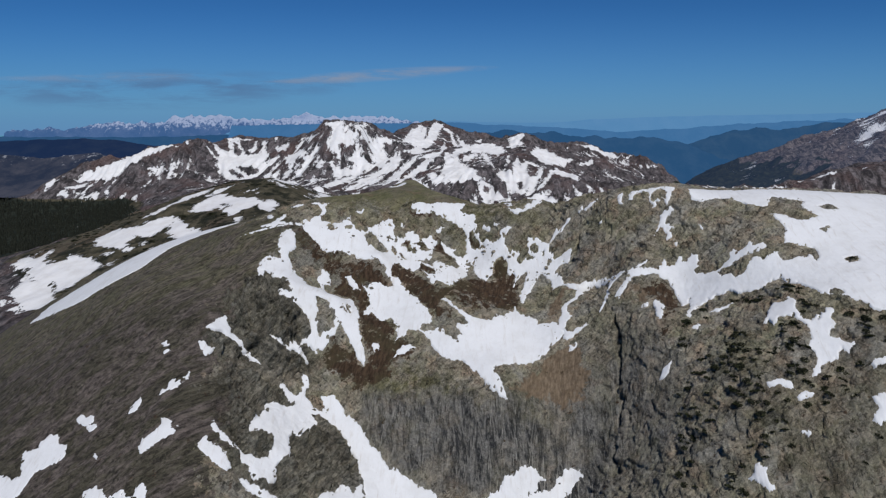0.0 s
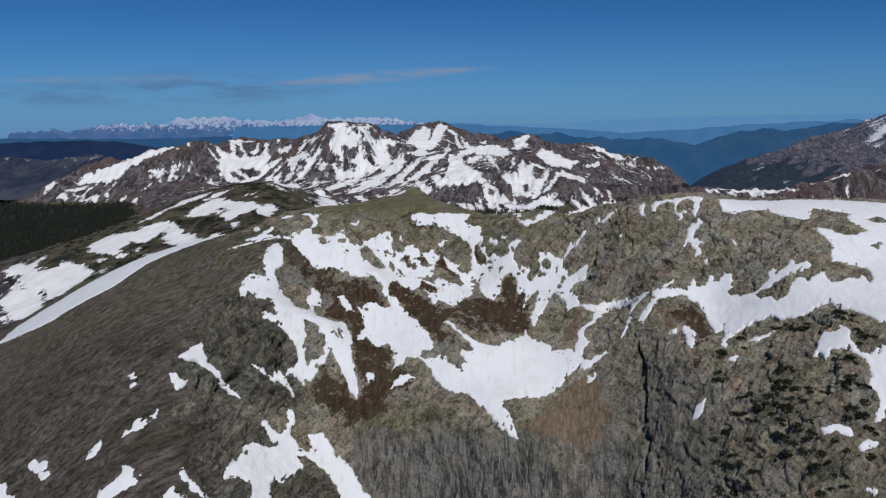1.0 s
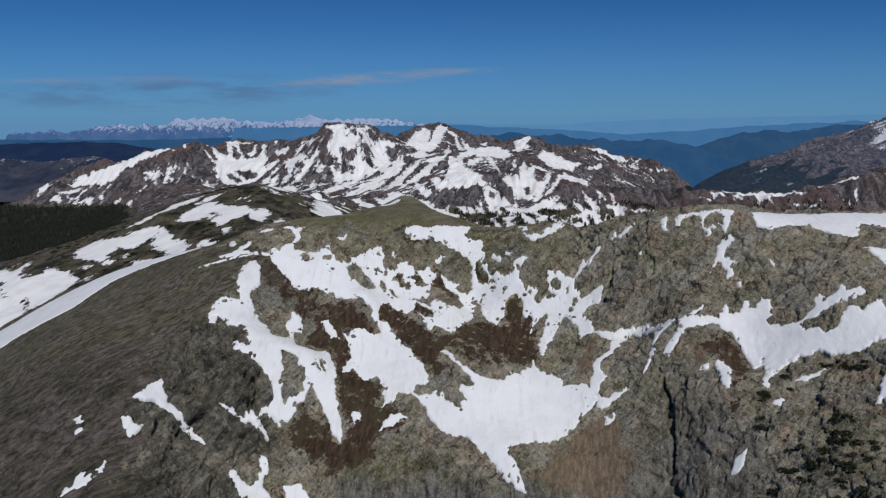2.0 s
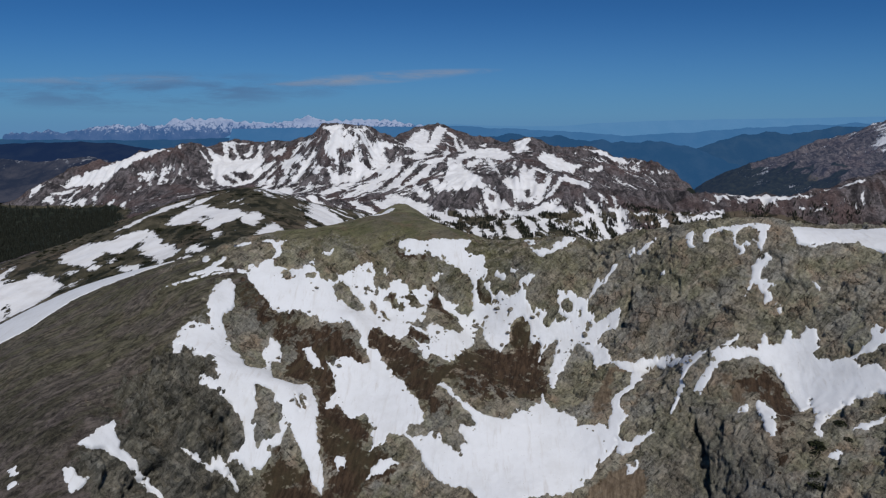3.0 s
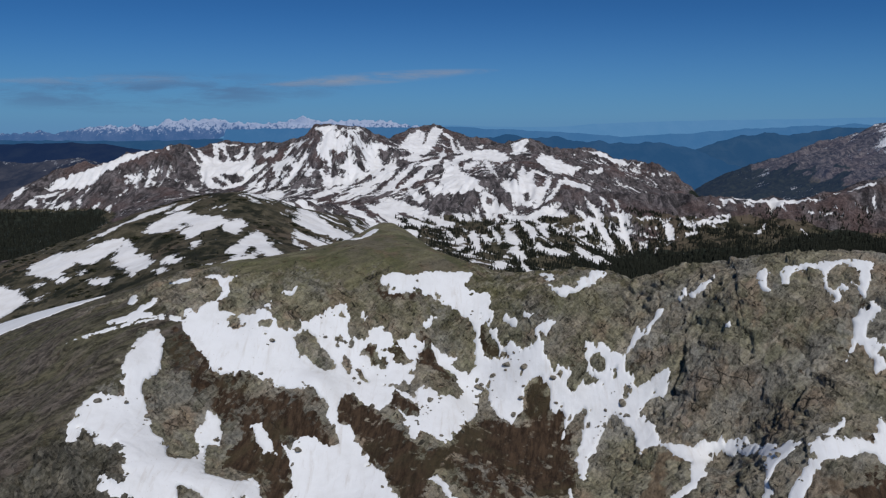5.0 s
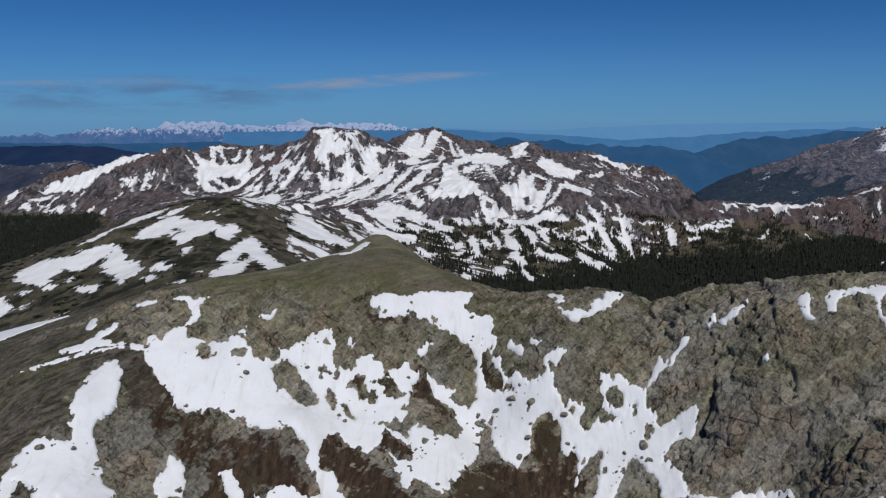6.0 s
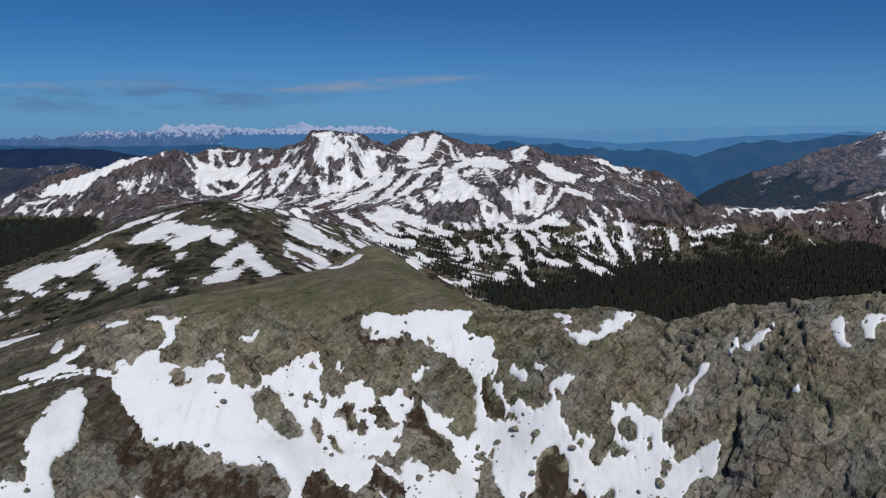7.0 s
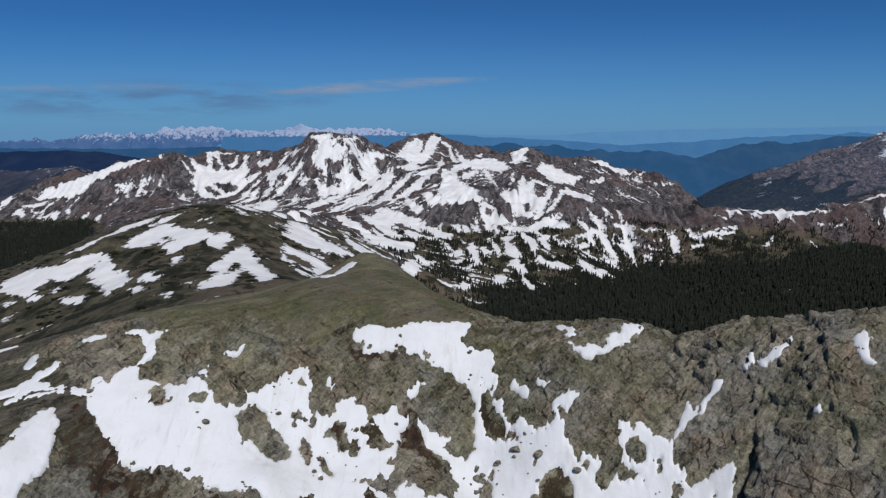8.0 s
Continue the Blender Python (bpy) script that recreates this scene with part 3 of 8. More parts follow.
SNOW.append(("shelf", [(-73.1, 249.6), (-71.8, 250.4), (-70.4, 251.1), (-69, 252.6), (-68.4, 254), (-67.8, 255.1), (-66.6, 255.2), (-65.8, 256.2), (-64.8, 256.3), (-64.7, 255.1), (-65.4, 253.9), (-66.3, 252.9), (-66.4, 252.2), (-65, 252.3), (-64.4, 251.5), (-64.2, 250.8), (-62.1, 251.1), (-59.3, 251), (-57.5, 251), (-57.6, 252.6), (-57.1, 253), (-55.5, 252.5), (-54.6, 253.1), (-54.8, 253.7), (-54.5, 254.8), (-53.9, 255.6), (-52.9, 255.4), (-52.2, 256.2), (-51.7, 257.2), (-50.3, 255.6), (-48.8, 249.5), (-51, 244.4), (-54.1, 245.9), (-55, 247.2), (-56.5, 247.9), (-58, 249.2), (-59.6, 249.7), (-61.8, 250.4), (-63.2, 250.5), (-65, 250.5), (-67, 250), (-68.1, 248.9), (-70.9, 249), (-72.3, 248.4)]))
SNOW.append(("shelf", [(-51.7, 257), (-51.6, 258.3), (-52.5, 259.6), (-52.9, 260.7), (-53.9, 261), (-55.3, 260.7), (-56.2, 261), (-54.8, 262), (-53.3, 262.5), (-52, 261.6), (-51.2, 262.6), (-49.6, 263.1), (-50.4, 261.9), (-50.7, 261), (-50.5, 258.8), (-50.5, 257.2), (-51.2, 256.8), (-51.4, 256.5), (-50.5, 255.5), (-49.8, 254.6), (-48.5, 254.4), (-47, 254), (-46.1, 254.3), (-44.5, 253.7), (-43.1, 253.2), (-42.8, 254.2), (-41.5, 254.4), (-40.2, 254.1), (-39.7, 253.5), (-39.2, 252.5), (-38.6, 252.7), (-38.2, 252.6), (-38.3, 251.5), (-37.6, 251.3), (-36.8, 251.6), (-35.9, 252.1), (-34.9, 252.7), (-33.8, 253.3), (-33.6, 254), (-33.2, 253.5), (-33.3, 250.7), (-42.6, 244.7), (-51, 244.4), (-53.9, 254.1), (-52.2, 256.2)]))
SNOW.append(("shelf", [(-33.8, 253.3), (-33.5, 254.8), (-34.3, 255.2), (-34.7, 255.5), (-33.7, 255.6), (-32, 256.2), (-30.9, 257.3), (-30.1, 258.3), (-29.2, 259), (-28.5, 260), (-27.8, 260.9), (-26.5, 261.7), (-25.1, 261.6), (-24.4, 260.6), (-24, 259.8), (-24, 258.7), (-24.1, 257.6), (-23.7, 257), (-22.3, 256.8), (-21, 256.4), (-19.6, 257.1), (-19.6, 257.9), (-18.1, 258.4), (-16.6, 259.1), (-16.3, 258.3), (-14.9, 258.4), (-14.4, 257.7), (-13.4, 257.3), (-12.1, 258.4), (-10.7, 259.5), (-9.5, 260.3), (-9.4, 259.2), (-7.7, 260.2), (-7, 260.9), (-7.6, 256.5), (-9.7, 248.6), (-14.1, 248.2), (-20.7, 246), (-25.3, 243.9), (-33.8, 249.3)]))
SNOW.append(("shelf", [(-51.3, 245.1), (-43, 246), (-32.7, 251.7), (-25.2, 250.7), (-17.8, 249.3), (-20.7, 246), (-24.7, 241.4), (-26.8, 239.6), (-27.7, 240.3), (-28.7, 240.9), (-31.3, 241.2), (-33.4, 241.2), (-35.2, 241.5), (-36.8, 241.4), (-37.8, 242), (-39.6, 242.2), (-41.1, 242.9), (-42.1, 243.3), (-43.9, 242.6), (-45, 241.8), (-46.3, 242.1), (-47.5, 242.1), (-49, 242.2), (-50.2, 243.5), (-51.2, 243.9)]))
SNOW.append(("shelf", [(-6.5, 261), (-5.2, 260.1), (-4, 259.6), (-2.2, 259.3), (-0.3, 259.2), (-1, 258.4), (-1.5, 257.8), (-0, 257.1), (1.9, 256.8), (2.8, 257.4), (3.6, 257.8), (3.6, 259.7), (4, 260.6), (3.4, 261.4), (4, 261.9), (3.6, 262.8), (3.3, 263.5), (2.8, 264.2), (4.3, 264.4), (6.9, 263.4), (7.5, 262.1), (9.1, 261.7), (9.4, 261.3), (8.4, 260.6), (9.2, 259.2), (9.9, 258.2), (11.4, 257.4), (10.4, 259), (12.2, 257.6), (13.9, 255.6), (15.5, 254.9), (15.2, 255.5), (16.1, 255.5), (17.1, 255.8), (18.1, 254.8), (18.3, 253.9), (18.6, 253), (19.2, 252), (19.8, 251.6), (18.8, 250.3), (13.6, 251.6), (9.2, 252.8), (4.7, 255.6), (3.7, 253.5), (0, 252), (-3.8, 255.1), (-6.5, 260.4)]))
SNOW.append(("shelf", [(18.1, 252.2), (19.8, 251.6), (20.9, 251.8), (22, 251.5), (22.4, 251.2), (23.2, 251.3), (23.4, 250.7), (22.5, 250), (22.2, 249.4), (22.8, 248.6), (24.7, 248.5), (26.3, 247.9), (28.8, 248.5), (30.9, 249.6), (34.1, 250.5), (34.9, 250.4), (34.5, 249.8), (34.2, 249.3), (34.3, 248.2), (34.6, 247.4), (35.2, 246.8), (35.6, 246.1), (36.6, 245.4), (37.4, 244.7), (38.1, 245.1), (39.6, 244.8), (40.5, 245), (40.9, 245.4), (41.8, 245), (41.9, 244.5), (42.6, 243.9), (42.2, 243.5), (41.6, 243.5), (41.1, 243), (40.1, 242.2), (34, 244.4), (26.2, 246.8), (21.2, 248.2), (18.8, 249.9)]))
SNOW.append(("shelf", [(26.8, 251.7), (26.8, 252.9), (26.7, 253.5), (27.3, 254), (28.7, 254.1), (30, 253.9), (30.9, 253.4), (32, 252.8), (32.4, 252), (33.4, 251.4), (34.1, 250.8), (34.6, 251.1), (35.6, 251.7), (36.1, 252.3), (36.9, 253.1), (37.8, 253.2), (37.8, 252.4), (38.4, 252.2), (39.2, 252.4), (40.3, 252.4), (40.9, 252.6), (41.3, 253), (42, 252.6), (42.6, 252.3), (42.4, 251.8), (41.4, 251.9), (40.4, 251.9), (39.7, 251.7), (39.2, 251.1), (38, 251.5), (37.4, 251.5), (36.5, 251.5), (36.1, 251), (35.4, 250.8), (34.6, 250.1), (34, 248), (30.7, 248.5), (27.5, 249.5), (26.7, 250.4), (27, 251.1)]))
SNOW.append(("shelf", [(-79, 244.7), (-75.1, 245.8), (-70.9, 247.4), (-66.8, 249.6), (-62, 250.6), (-56.9, 250.3), (-46.2, 248.3), (-34.3, 250.3), (-26.6, 249.5), (-16.5, 249.9), (-8.6, 244.7), (-7.5, 237.1), (-7.4, 234.8), (-8.6, 235.2), (-10.4, 238.8), (-11.4, 241.7), (-13.4, 243.6), (-15.6, 241.6), (-18.7, 242.4), (-20.7, 243.4), (-22.8, 243.2), (-23.4, 239), (-23.3, 236.5), (-24.3, 236), (-25.5, 237.4), (-25, 238.9), (-26.7, 240.1), (-28.6, 240.8), (-32.2, 240.8), (-36, 241.4), (-38.6, 242.5), (-41.2, 243.1), (-44.2, 243), (-46.4, 242.1), (-48.7, 241.9), (-49.8, 243.5), (-52.6, 244.7), (-55.3, 247.4), (-58.6, 249.8), (-64.2, 249.4), (-70.4, 246.5), (-74.7, 245)]))
SNOW.append(("shelf", [(-8.7, 246.3), (-2.7, 254.8), (3.8, 256.1), (9, 255.8), (15.2, 252.7), (18.8, 250.6), (21.9, 249.5), (25, 249.8), (27.2, 247.8), (25.8, 245.6), (23.9, 245.2), (22.2, 244.2), (21.1, 241.7), (20.3, 242.1), (21.4, 243.9), (22.1, 245.2), (21.6, 246), (19.2, 246.8), (19, 248.9), (17, 250.9), (15.1, 251.3), (13.8, 249.7), (13.4, 247.6), (12.2, 246.8), (11.1, 245), (9.9, 245.9), (8.1, 247.1), (6.6, 250.4), (6.1, 253.9), (4.4, 253.2), (4.3, 247.1), (2.4, 243.5), (0.6, 238.7), (-1.1, 236.3), (-2.2, 234.8), (-3.4, 235.2), (-4.6, 236.5), (-7.5, 237.1)]))
SNOW.append(("shelf", [(23.8, 249.9), (28.6, 249.2), (32.7, 247.9), (35.2, 248.6), (35.7, 244.6), (35.9, 241.2), (37.9, 238.1), (38, 235.2), (39, 233.5), (37.6, 234.4), (35.3, 234.9), (33.9, 233.4), (34.2, 236.4), (34.1, 239.1), (32.8, 241.4), (30.8, 243.5), (29.5, 242.5), (28, 240.5), (26.6, 238.4), (25.2, 236.7), (24.4, 233.7), (23.5, 231.2), (22.8, 232.3), (22.9, 237.2), (24.2, 240.4), (25.2, 243), (25.8, 245.6), (24, 246)]))
SNOW.append(("shelf", [(34.8, 246.7), (37, 245.2), (37.8, 245.6), (39.9, 245.5), (41.2, 245.4), (42.5, 244), (41.8, 243.4), (40.1, 243.4), (38.9, 242.9), (37.1, 242.7), (35.9, 242.2), (34.8, 242.7), (34.1, 245.7)]))
SNOW.append(("shelf", [(36.8, 235.6), (39.5, 233.2), (42.4, 231.8), (45.2, 232.1), (47.4, 232.2), (49.8, 231.4), (51.8, 228.1), (52.2, 225.7), (51.5, 224.3), (50.7, 227.5), (48.7, 230.9), (46.6, 230.8), (44.1, 228), (42.3, 224.4), (40.6, 223.2), (39.5, 222.8), (40.7, 225.5), (41.6, 227.9), (40.2, 229.5), (38.8, 232.5)]))
SNOW.append(("crest_a", [(18.6, 271.2), (19.8, 271.3), (21, 268.7), (22.4, 266.5), (21.1, 266), (19.7, 266.7), (19, 268.6)]))
SNOW.append(("crest_b", [(20.2, 264.9), (21.2, 263.6), (23.1, 263.3), (24.5, 263.2), (25.4, 262.7), (26.6, 263.9), (27.7, 265), (28.6, 264.5), (29.4, 265.4), (29.6, 267.1), (33.1, 266.2), (32.8, 264.6), (30.9, 263.8), (29.9, 262.9), (28.2, 262.4), (27.1, 261.7), (25.7, 261.5), (24.7, 261.4), (23.2, 261), (21.7, 261.6), (20.6, 262.7)]))
SNOW.append(("crest_c", [(52.4, 252.2), (51.4, 251.7), (50.4, 251.2), (49.3, 251.5), (48.4, 251.2), (47.6, 251.3), (46.4, 251.8), (46.7, 252.2), (46.4, 253.1), (45.7, 252.9), (45, 252.2), (45, 251.8), (46, 251.1), (47, 250.7), (48.4, 250.1), (49.7, 250.1), (51.1, 250.6)]))
SNOW.append(("crest_g", [(56.7, 244.2), (57.6, 244.5), (57.9, 245.8), (58.8, 246.4), (59.7, 246.7), (59.8, 245.7), (60.1, 244.7), (58.8, 244), (58.6, 242.8), (58.7, 242.2), (59.8, 241.5), (59, 241.3), (57.8, 241.8), (57.5, 242.8), (57.1, 243.6)]))
SNOW.append(("crest_d", [(61, 241.8), (61.2, 244), (62.6, 245.1), (68.9, 243), (73.2, 241.8), (76.5, 239.7), (73.9, 236.3), (72.2, 234.2), (71.7, 235.6), (72.6, 239), (71.8, 241.5), (70, 241.5), (68.5, 241), (67.8, 238.9), (68.2, 237.7), (70.5, 237.7), (71.8, 236.5), (69, 237.1), (68.7, 235.9), (67.9, 235.7), (67.3, 238), (67.8, 241.6), (65.8, 242.9), (63.1, 243.1), (62, 241)]))
SNOW.append(("crest_d", [(72.8, 234.1), (73.9, 232.1), (72.7, 231.5), (71.1, 231.4), (70.4, 230.5), (71.7, 229.5), (72.1, 228.7), (73.9, 227.6), (71.9, 228.1), (70.8, 228.4), (72.1, 226.8), (72.1, 225.5), (70.1, 225.4), (70.5, 227.4), (70, 229), (69, 229.8), (68.2, 229), (66.7, 227.9), (66.6, 228.5), (68, 229.8), (69.2, 231.3), (70, 232.8), (71.6, 233.3)]))
SNOW.append(("chip_p", [(72.4, 224.8), (73.3, 223.8), (72.8, 222.7), (72, 223.4)]))
SNOW.append(("chip_q", [(80, 224.8), (81, 223.6), (81, 222.4), (80.1, 223.3)]))
SNOW.append(("chip_g", [(-39.6, 259.1), (-38.7, 260.2), (-37.3, 260.5), (-36.8, 261.7), (-35.9, 261.9), (-36, 260.1), (-36.8, 259.7), (-38.4, 259.4)]))
SNOW.append(("chip_r", [(-42.6, 256.2), (-41.4, 256), (-40.5, 256.6), (-40.3, 255), (-39.8, 254), (-41.4, 254.9)]))
SNOW.append(("chip_e", [(-7.8, 261.7), (-8.1, 262.3), (-6.6, 263.3), (-6, 264.4), (-5.5, 265.5), (-4.9, 265.2), (-5.6, 264.3), (-3.6, 264.9), (-3.6, 264.6), (-5.7, 263.8), (-6.2, 263), (-6.8, 262.1)]))
SNOW.append(("chip_s", [(-21.7, 260.7), (-20.3, 260.8), (-19.7, 261.1), (-20.1, 260.1), (-20.8, 259.3), (-21.4, 260)]))
SNOW.append(("chip_a", [(9.3, 263.6), (10.8, 263.6), (11.5, 262.1), (13.1, 260.3), (12.8, 259.5), (11.4, 260.6), (10.1, 262.2)]))
SNOW.append(("chip_t", [(14.6, 261.1), (16.4, 259.5), (15.3, 259.1), (14.3, 260.2)]))
SNOW.append(("chip_b", [(16.6, 256.8), (18.1, 257), (19.5, 257.7), (21, 257.2), (20.1, 256.4), (19.2, 255.9), (18.8, 255.3), (17.7, 255.8), (16.5, 256.4)]))
SNOW.append(("chip_c", [(50.7, 241.7), (51.3, 241.2), (51.6, 241.5), (51.6, 240.9), (51.1, 240.8), (50.6, 241.2)]))
SNOW.append(("chip_u", [(52.8, 244.2), (53.3, 243.8), (53.3, 243.3), (52.8, 243.5)]))
SNOW.append(("brink_d", [(-64.1, 260.2), (-63.1, 260.6), (-61.1, 260.5), (-59.1, 260.4), (-58.9, 259.4), (-61.4, 259.2)]))
SNOW.append(("brink_e", [(-72.3, 257.5), (-74, 261.1), (-74.3, 264), (-71.9, 261.4), (-70.4, 257.4), (-70.8, 256.5)]))
SNOW.append(("brink_f", [(-101.4, 288.1)]))
SNOW.append(("loop_arm", [(38.6, 233.6), (41.2, 231.6), (45.4, 232), (48.7, 231.8), (51.4, 229.7), (52.1, 226.6), (51.6, 224.8), (50.5, 228.5), (48, 231.2), (46.3, 230.9), (44.2, 227.9), (43, 224.5), (41, 222.8), (39.2, 221.7), (37.8, 221.1), (37.2, 219.2), (37.8, 216.8), (38.3, 215.9), (36.7, 215.2), (35.9, 213.6), (35.5, 212.6), (33.4, 210.3), (30.9, 209.4), (26.2, 210.3), (27.5, 212.6), (29.1, 213.5), (30.6, 215.6), (33, 214.8), (34.2, 216.3), (35.2, 218.7), (35.5, 220.8), (36.5, 222.4), (38.8, 222.9), (40.8, 224.4), (42.8, 227.7), (44.5, 230.9), (42.4, 230.6), (39.1, 230.8)]))
SNOW.append(("fork_c", [(35.5, 213), (36.1, 211.6), (37.3, 210.7), (39.2, 210.6), (41.3, 210.8), (42.5, 210.7), (40.9, 210.3), (38.7, 209.8), (36.8, 209.2), (35.3, 208.6), (34.5, 209.7)]))
SNOW.append(("fork", [(51.8, 225.6), (53.3, 221), (55.4, 218.2), (55.7, 217.1), (54.1, 217.7), (52.7, 217.8), (51.4, 217.3), (50.4, 217), (49.7, 216), (50.2, 214.8), (49.3, 213.3), (48.6, 213.2), (47.8, 212), (46.8, 211.4), (45.9, 211.1), (46.9, 212.8), (48, 214.1), (48.7, 215.3), (49.5, 216.6), (50.3, 219.1), (51, 222.1)]))
SNOW.append(("ramp", [(52.1, 211.1), (51.5, 212.2), (53.5, 213.8), (55.2, 215.1), (56.7, 216.6), (59.3, 216.2), (62.9, 216.2), (65.7, 217), (67.1, 217.8), (68.1, 219.8), (68.5, 217.4), (70.9, 216.5), (72.3, 218.7), (74.5, 217.2), (76.3, 217.5), (77.6, 215.9), (77.2, 212.5), (75.5, 212.5), (75.8, 211.2), (78.2, 209), (79.9, 208), (80.7, 206.3), (82.7, 202.3), (79, 200.6), (77.4, 199.5), (75.5, 199.7), (72.7, 198.6), (70.2, 195.8), (68.9, 193), (67.9, 194.2), (71.2, 200.4), (72, 204.3), (69.6, 202.8), (69.4, 206.9), (68.6, 210.4), (67.4, 212.6), (63.4, 214.6), (59.9, 214.8), (57.4, 214.1), (55.4, 212.7)]))
SNOW.append(("ramp", [(76.6, 209), (80.3, 207.6), (81.8, 207.3), (83.6, 207.8), (84.9, 208.5), (85.9, 210.1), (87.3, 207), (89.9, 207.6), (90.7, 207.7), (90.5, 205.9), (93.3, 205.7), (93.9, 204.4), (91, 203.7), (88.9, 204.6), (86.7, 205), (83.8, 205.9), (80.8, 206.6), (78.9, 206.6), (80.9, 204.2), (83.2, 204), (84.7, 201.1), (86.7, 201), (87.8, 202.4), (90, 203), (91.5, 202.6), (91.8, 201.2), (93.6, 201.7), (96.1, 202), (96.5, 198.8), (98.8, 198.4), (97.3, 189), (95.4, 190), (94.2, 193.7), (92.5, 194.3), (89.4, 194), (86.6, 194.9), (83.9, 196.1), (81.8, 199.3), (79.3, 199.1), (76.9, 201.5)]))
SNOW.append(("chimney", [(63.8, 221.6), (62.3, 219.8), (61.2, 218.8), (59.7, 218.2), (58.4, 217.5), (57.1, 217.1), (55.8, 216.5), (57.5, 216.4), (59.3, 216.9), (60.7, 217.8), (62, 218.7), (63, 219.8)]))
SNOW.append(("ramp", [(50.9, 212), (53, 212.9), (54.3, 214), (55.6, 215.5), (57, 216.4), (59, 216.7), (62.6, 216.4), (66.4, 216.5), (67.1, 215.9), (64.2, 214.6), (60.7, 213.9), (57.9, 213.9), (55.9, 213.5), (54.7, 212.7), (53.1, 211.8)]))
SNOW.append(("plateau", [(96.3, 198.2), (98.8, 198.4), (102.4, 199.3), (104.8, 199.2), (104.9, 195.9), (106.5, 197.3), (106.9, 200.5), (106, 202), (102.5, 203.6), (101.1, 204.3), (99.5, 204.4), (100.3, 207.5), (101.4, 208.6), (101.8, 212.4), (100.4, 215.4), (99.9, 217.8), (102.1, 217.5), (104.4, 216.8), (107, 214.5), (110.6, 214.7), (114.5, 217.1), (113.5, 219.3), (112.2, 222.4), (113.4, 225.9), (116.2, 227.3), (125.3, 228.8), (141.7, 229.9), (156.3, 229.4), (118.9, 167.1), (110.6, 170.4), (108.1, 171.9), (106.6, 174.5), (105.2, 176), (102.6, 179.5), (99.7, 181), (98.8, 184), (97.3, 187.4), (95.4, 190), (94.4, 193.1)]))
SNOW.append(("plateau", [(115.6, 225.8), (113.9, 228.3), (108.4, 228.5), (105, 229.3), (101.4, 223.5), (99.6, 222.6), (96, 225), (93.2, 229.7), (88.5, 232.5), (84.6, 231.8), (82.6, 231.4), (79.8, 233.4), (80.6, 239), (85.4, 243.6), (96.9, 239.9), (116.8, 241.1), (147.8, 240.6), (162.5, 239.3), (151.7, 221.9), (136.8, 220.9), (119.7, 223)]))
SNOW.append(("knob", [(-62.1, 232.4), (-62.7, 233.9), (-62.9, 235.8), (-63.4, 241.5), (-62.9, 246), (-60.9, 246.6), (-59.2, 245), (-58, 241.2), (-57.1, 238.3), (-57.4, 236.6), (-58.5, 234.9), (-59.1, 233.7), (-58.7, 232), (-60.2, 230.7), (-61.1, 231), (-60.8, 231.9)]))
SNOW.append(("knob", [(-60.4, 232), (-61, 230.5), (-61.9, 229.3), (-62.9, 229.5), (-64.4, 229.3), (-66.1, 228.1), (-67, 226.5), (-66.7, 224.6), (-66.8, 223.1), (-66.7, 221), (-64.7, 219.3), (-63.9, 218), (-64.4, 220.5), (-64.2, 222.7), (-63.3, 221.9), (-61.6, 220.3), (-59.9, 220.1), (-58, 219.3), (-58, 221), (-56.6, 220.1), (-55, 217), (-53.7, 214.6), (-53, 213.6), (-54.3, 213.6), (-55.7, 213.9), (-57.7, 214.6), (-57.7, 213.9), (-54.8, 212.8), (-53.2, 212.5), (-51.7, 212.3), (-49.9, 212.4), (-48.6, 211.8), (-47.8, 211.1), (-44.5, 212.7), (-45.7, 214.7), (-45.8, 216), (-47.4, 219.2), (-48.7, 221.4), (-50.2, 222.7), (-51.1, 225.1), (-52.4, 227), (-53.9, 226.9), (-54.6, 226.8), (-56.3, 230.1), (-57.4, 231.7), (-59, 233.3)]))
SNOW.append(("knob", [(-53.6, 227.3), (-50.1, 222.3), (-48.3, 222.9), (-47, 225.3), (-46.2, 227.7), (-47.4, 229.9), (-48.9, 231.1), (-48, 233.5), (-47.6, 235.1), (-48, 236.5), (-47, 235.8), (-45.6, 235.1), (-44.3, 233.4), (-43.8, 231.2), (-45.9, 230.4), (-45.8, 228), (-44.9, 225.3), (-43.9, 223.4), (-42.6, 221.5), (-41.2, 221.9), (-39.1, 221.9), (-37.8, 223.1), (-37.2, 224.8), (-36.3, 225.5), (-34.9, 224), (-33.5, 221.9), (-32.1, 218.6), (-31.6, 217), (-39.5, 214.5), (-41.6, 215.2), (-41.4, 216), (-42.3, 217.2), (-44.6, 217.2), (-46.5, 217.9), (-48.9, 217.7)]))
SNOW.append(("knob", [(-57.8, 214.1), (-56, 213.6), (-53.8, 212.7), (-53.6, 216.1), (-47.6, 223.6), (-46.3, 215.9), (-45.1, 212), (-44.2, 209.3), (-43.4, 207.6), (-41.9, 208.8), (-40.2, 209.7), (-38.9, 210.9), (-39.3, 212.2), (-38.6, 213.5), (-37.7, 212.3), (-38.3, 209.6), (-40.2, 207.9), (-40.7, 206.5), (-41, 205.2), (-42.9, 205.3), (-43.7, 204), (-44.8, 204.9), (-45.9, 205.4), (-46.8, 206.5), (-46.2, 208.2), (-46.9, 209.5), (-47.7, 210.3), (-49, 210.8), (-50.4, 211.3), (-51.7, 211.9), (-52.9, 211.8), (-55.5, 212.1), (-57.4, 212.9)]))
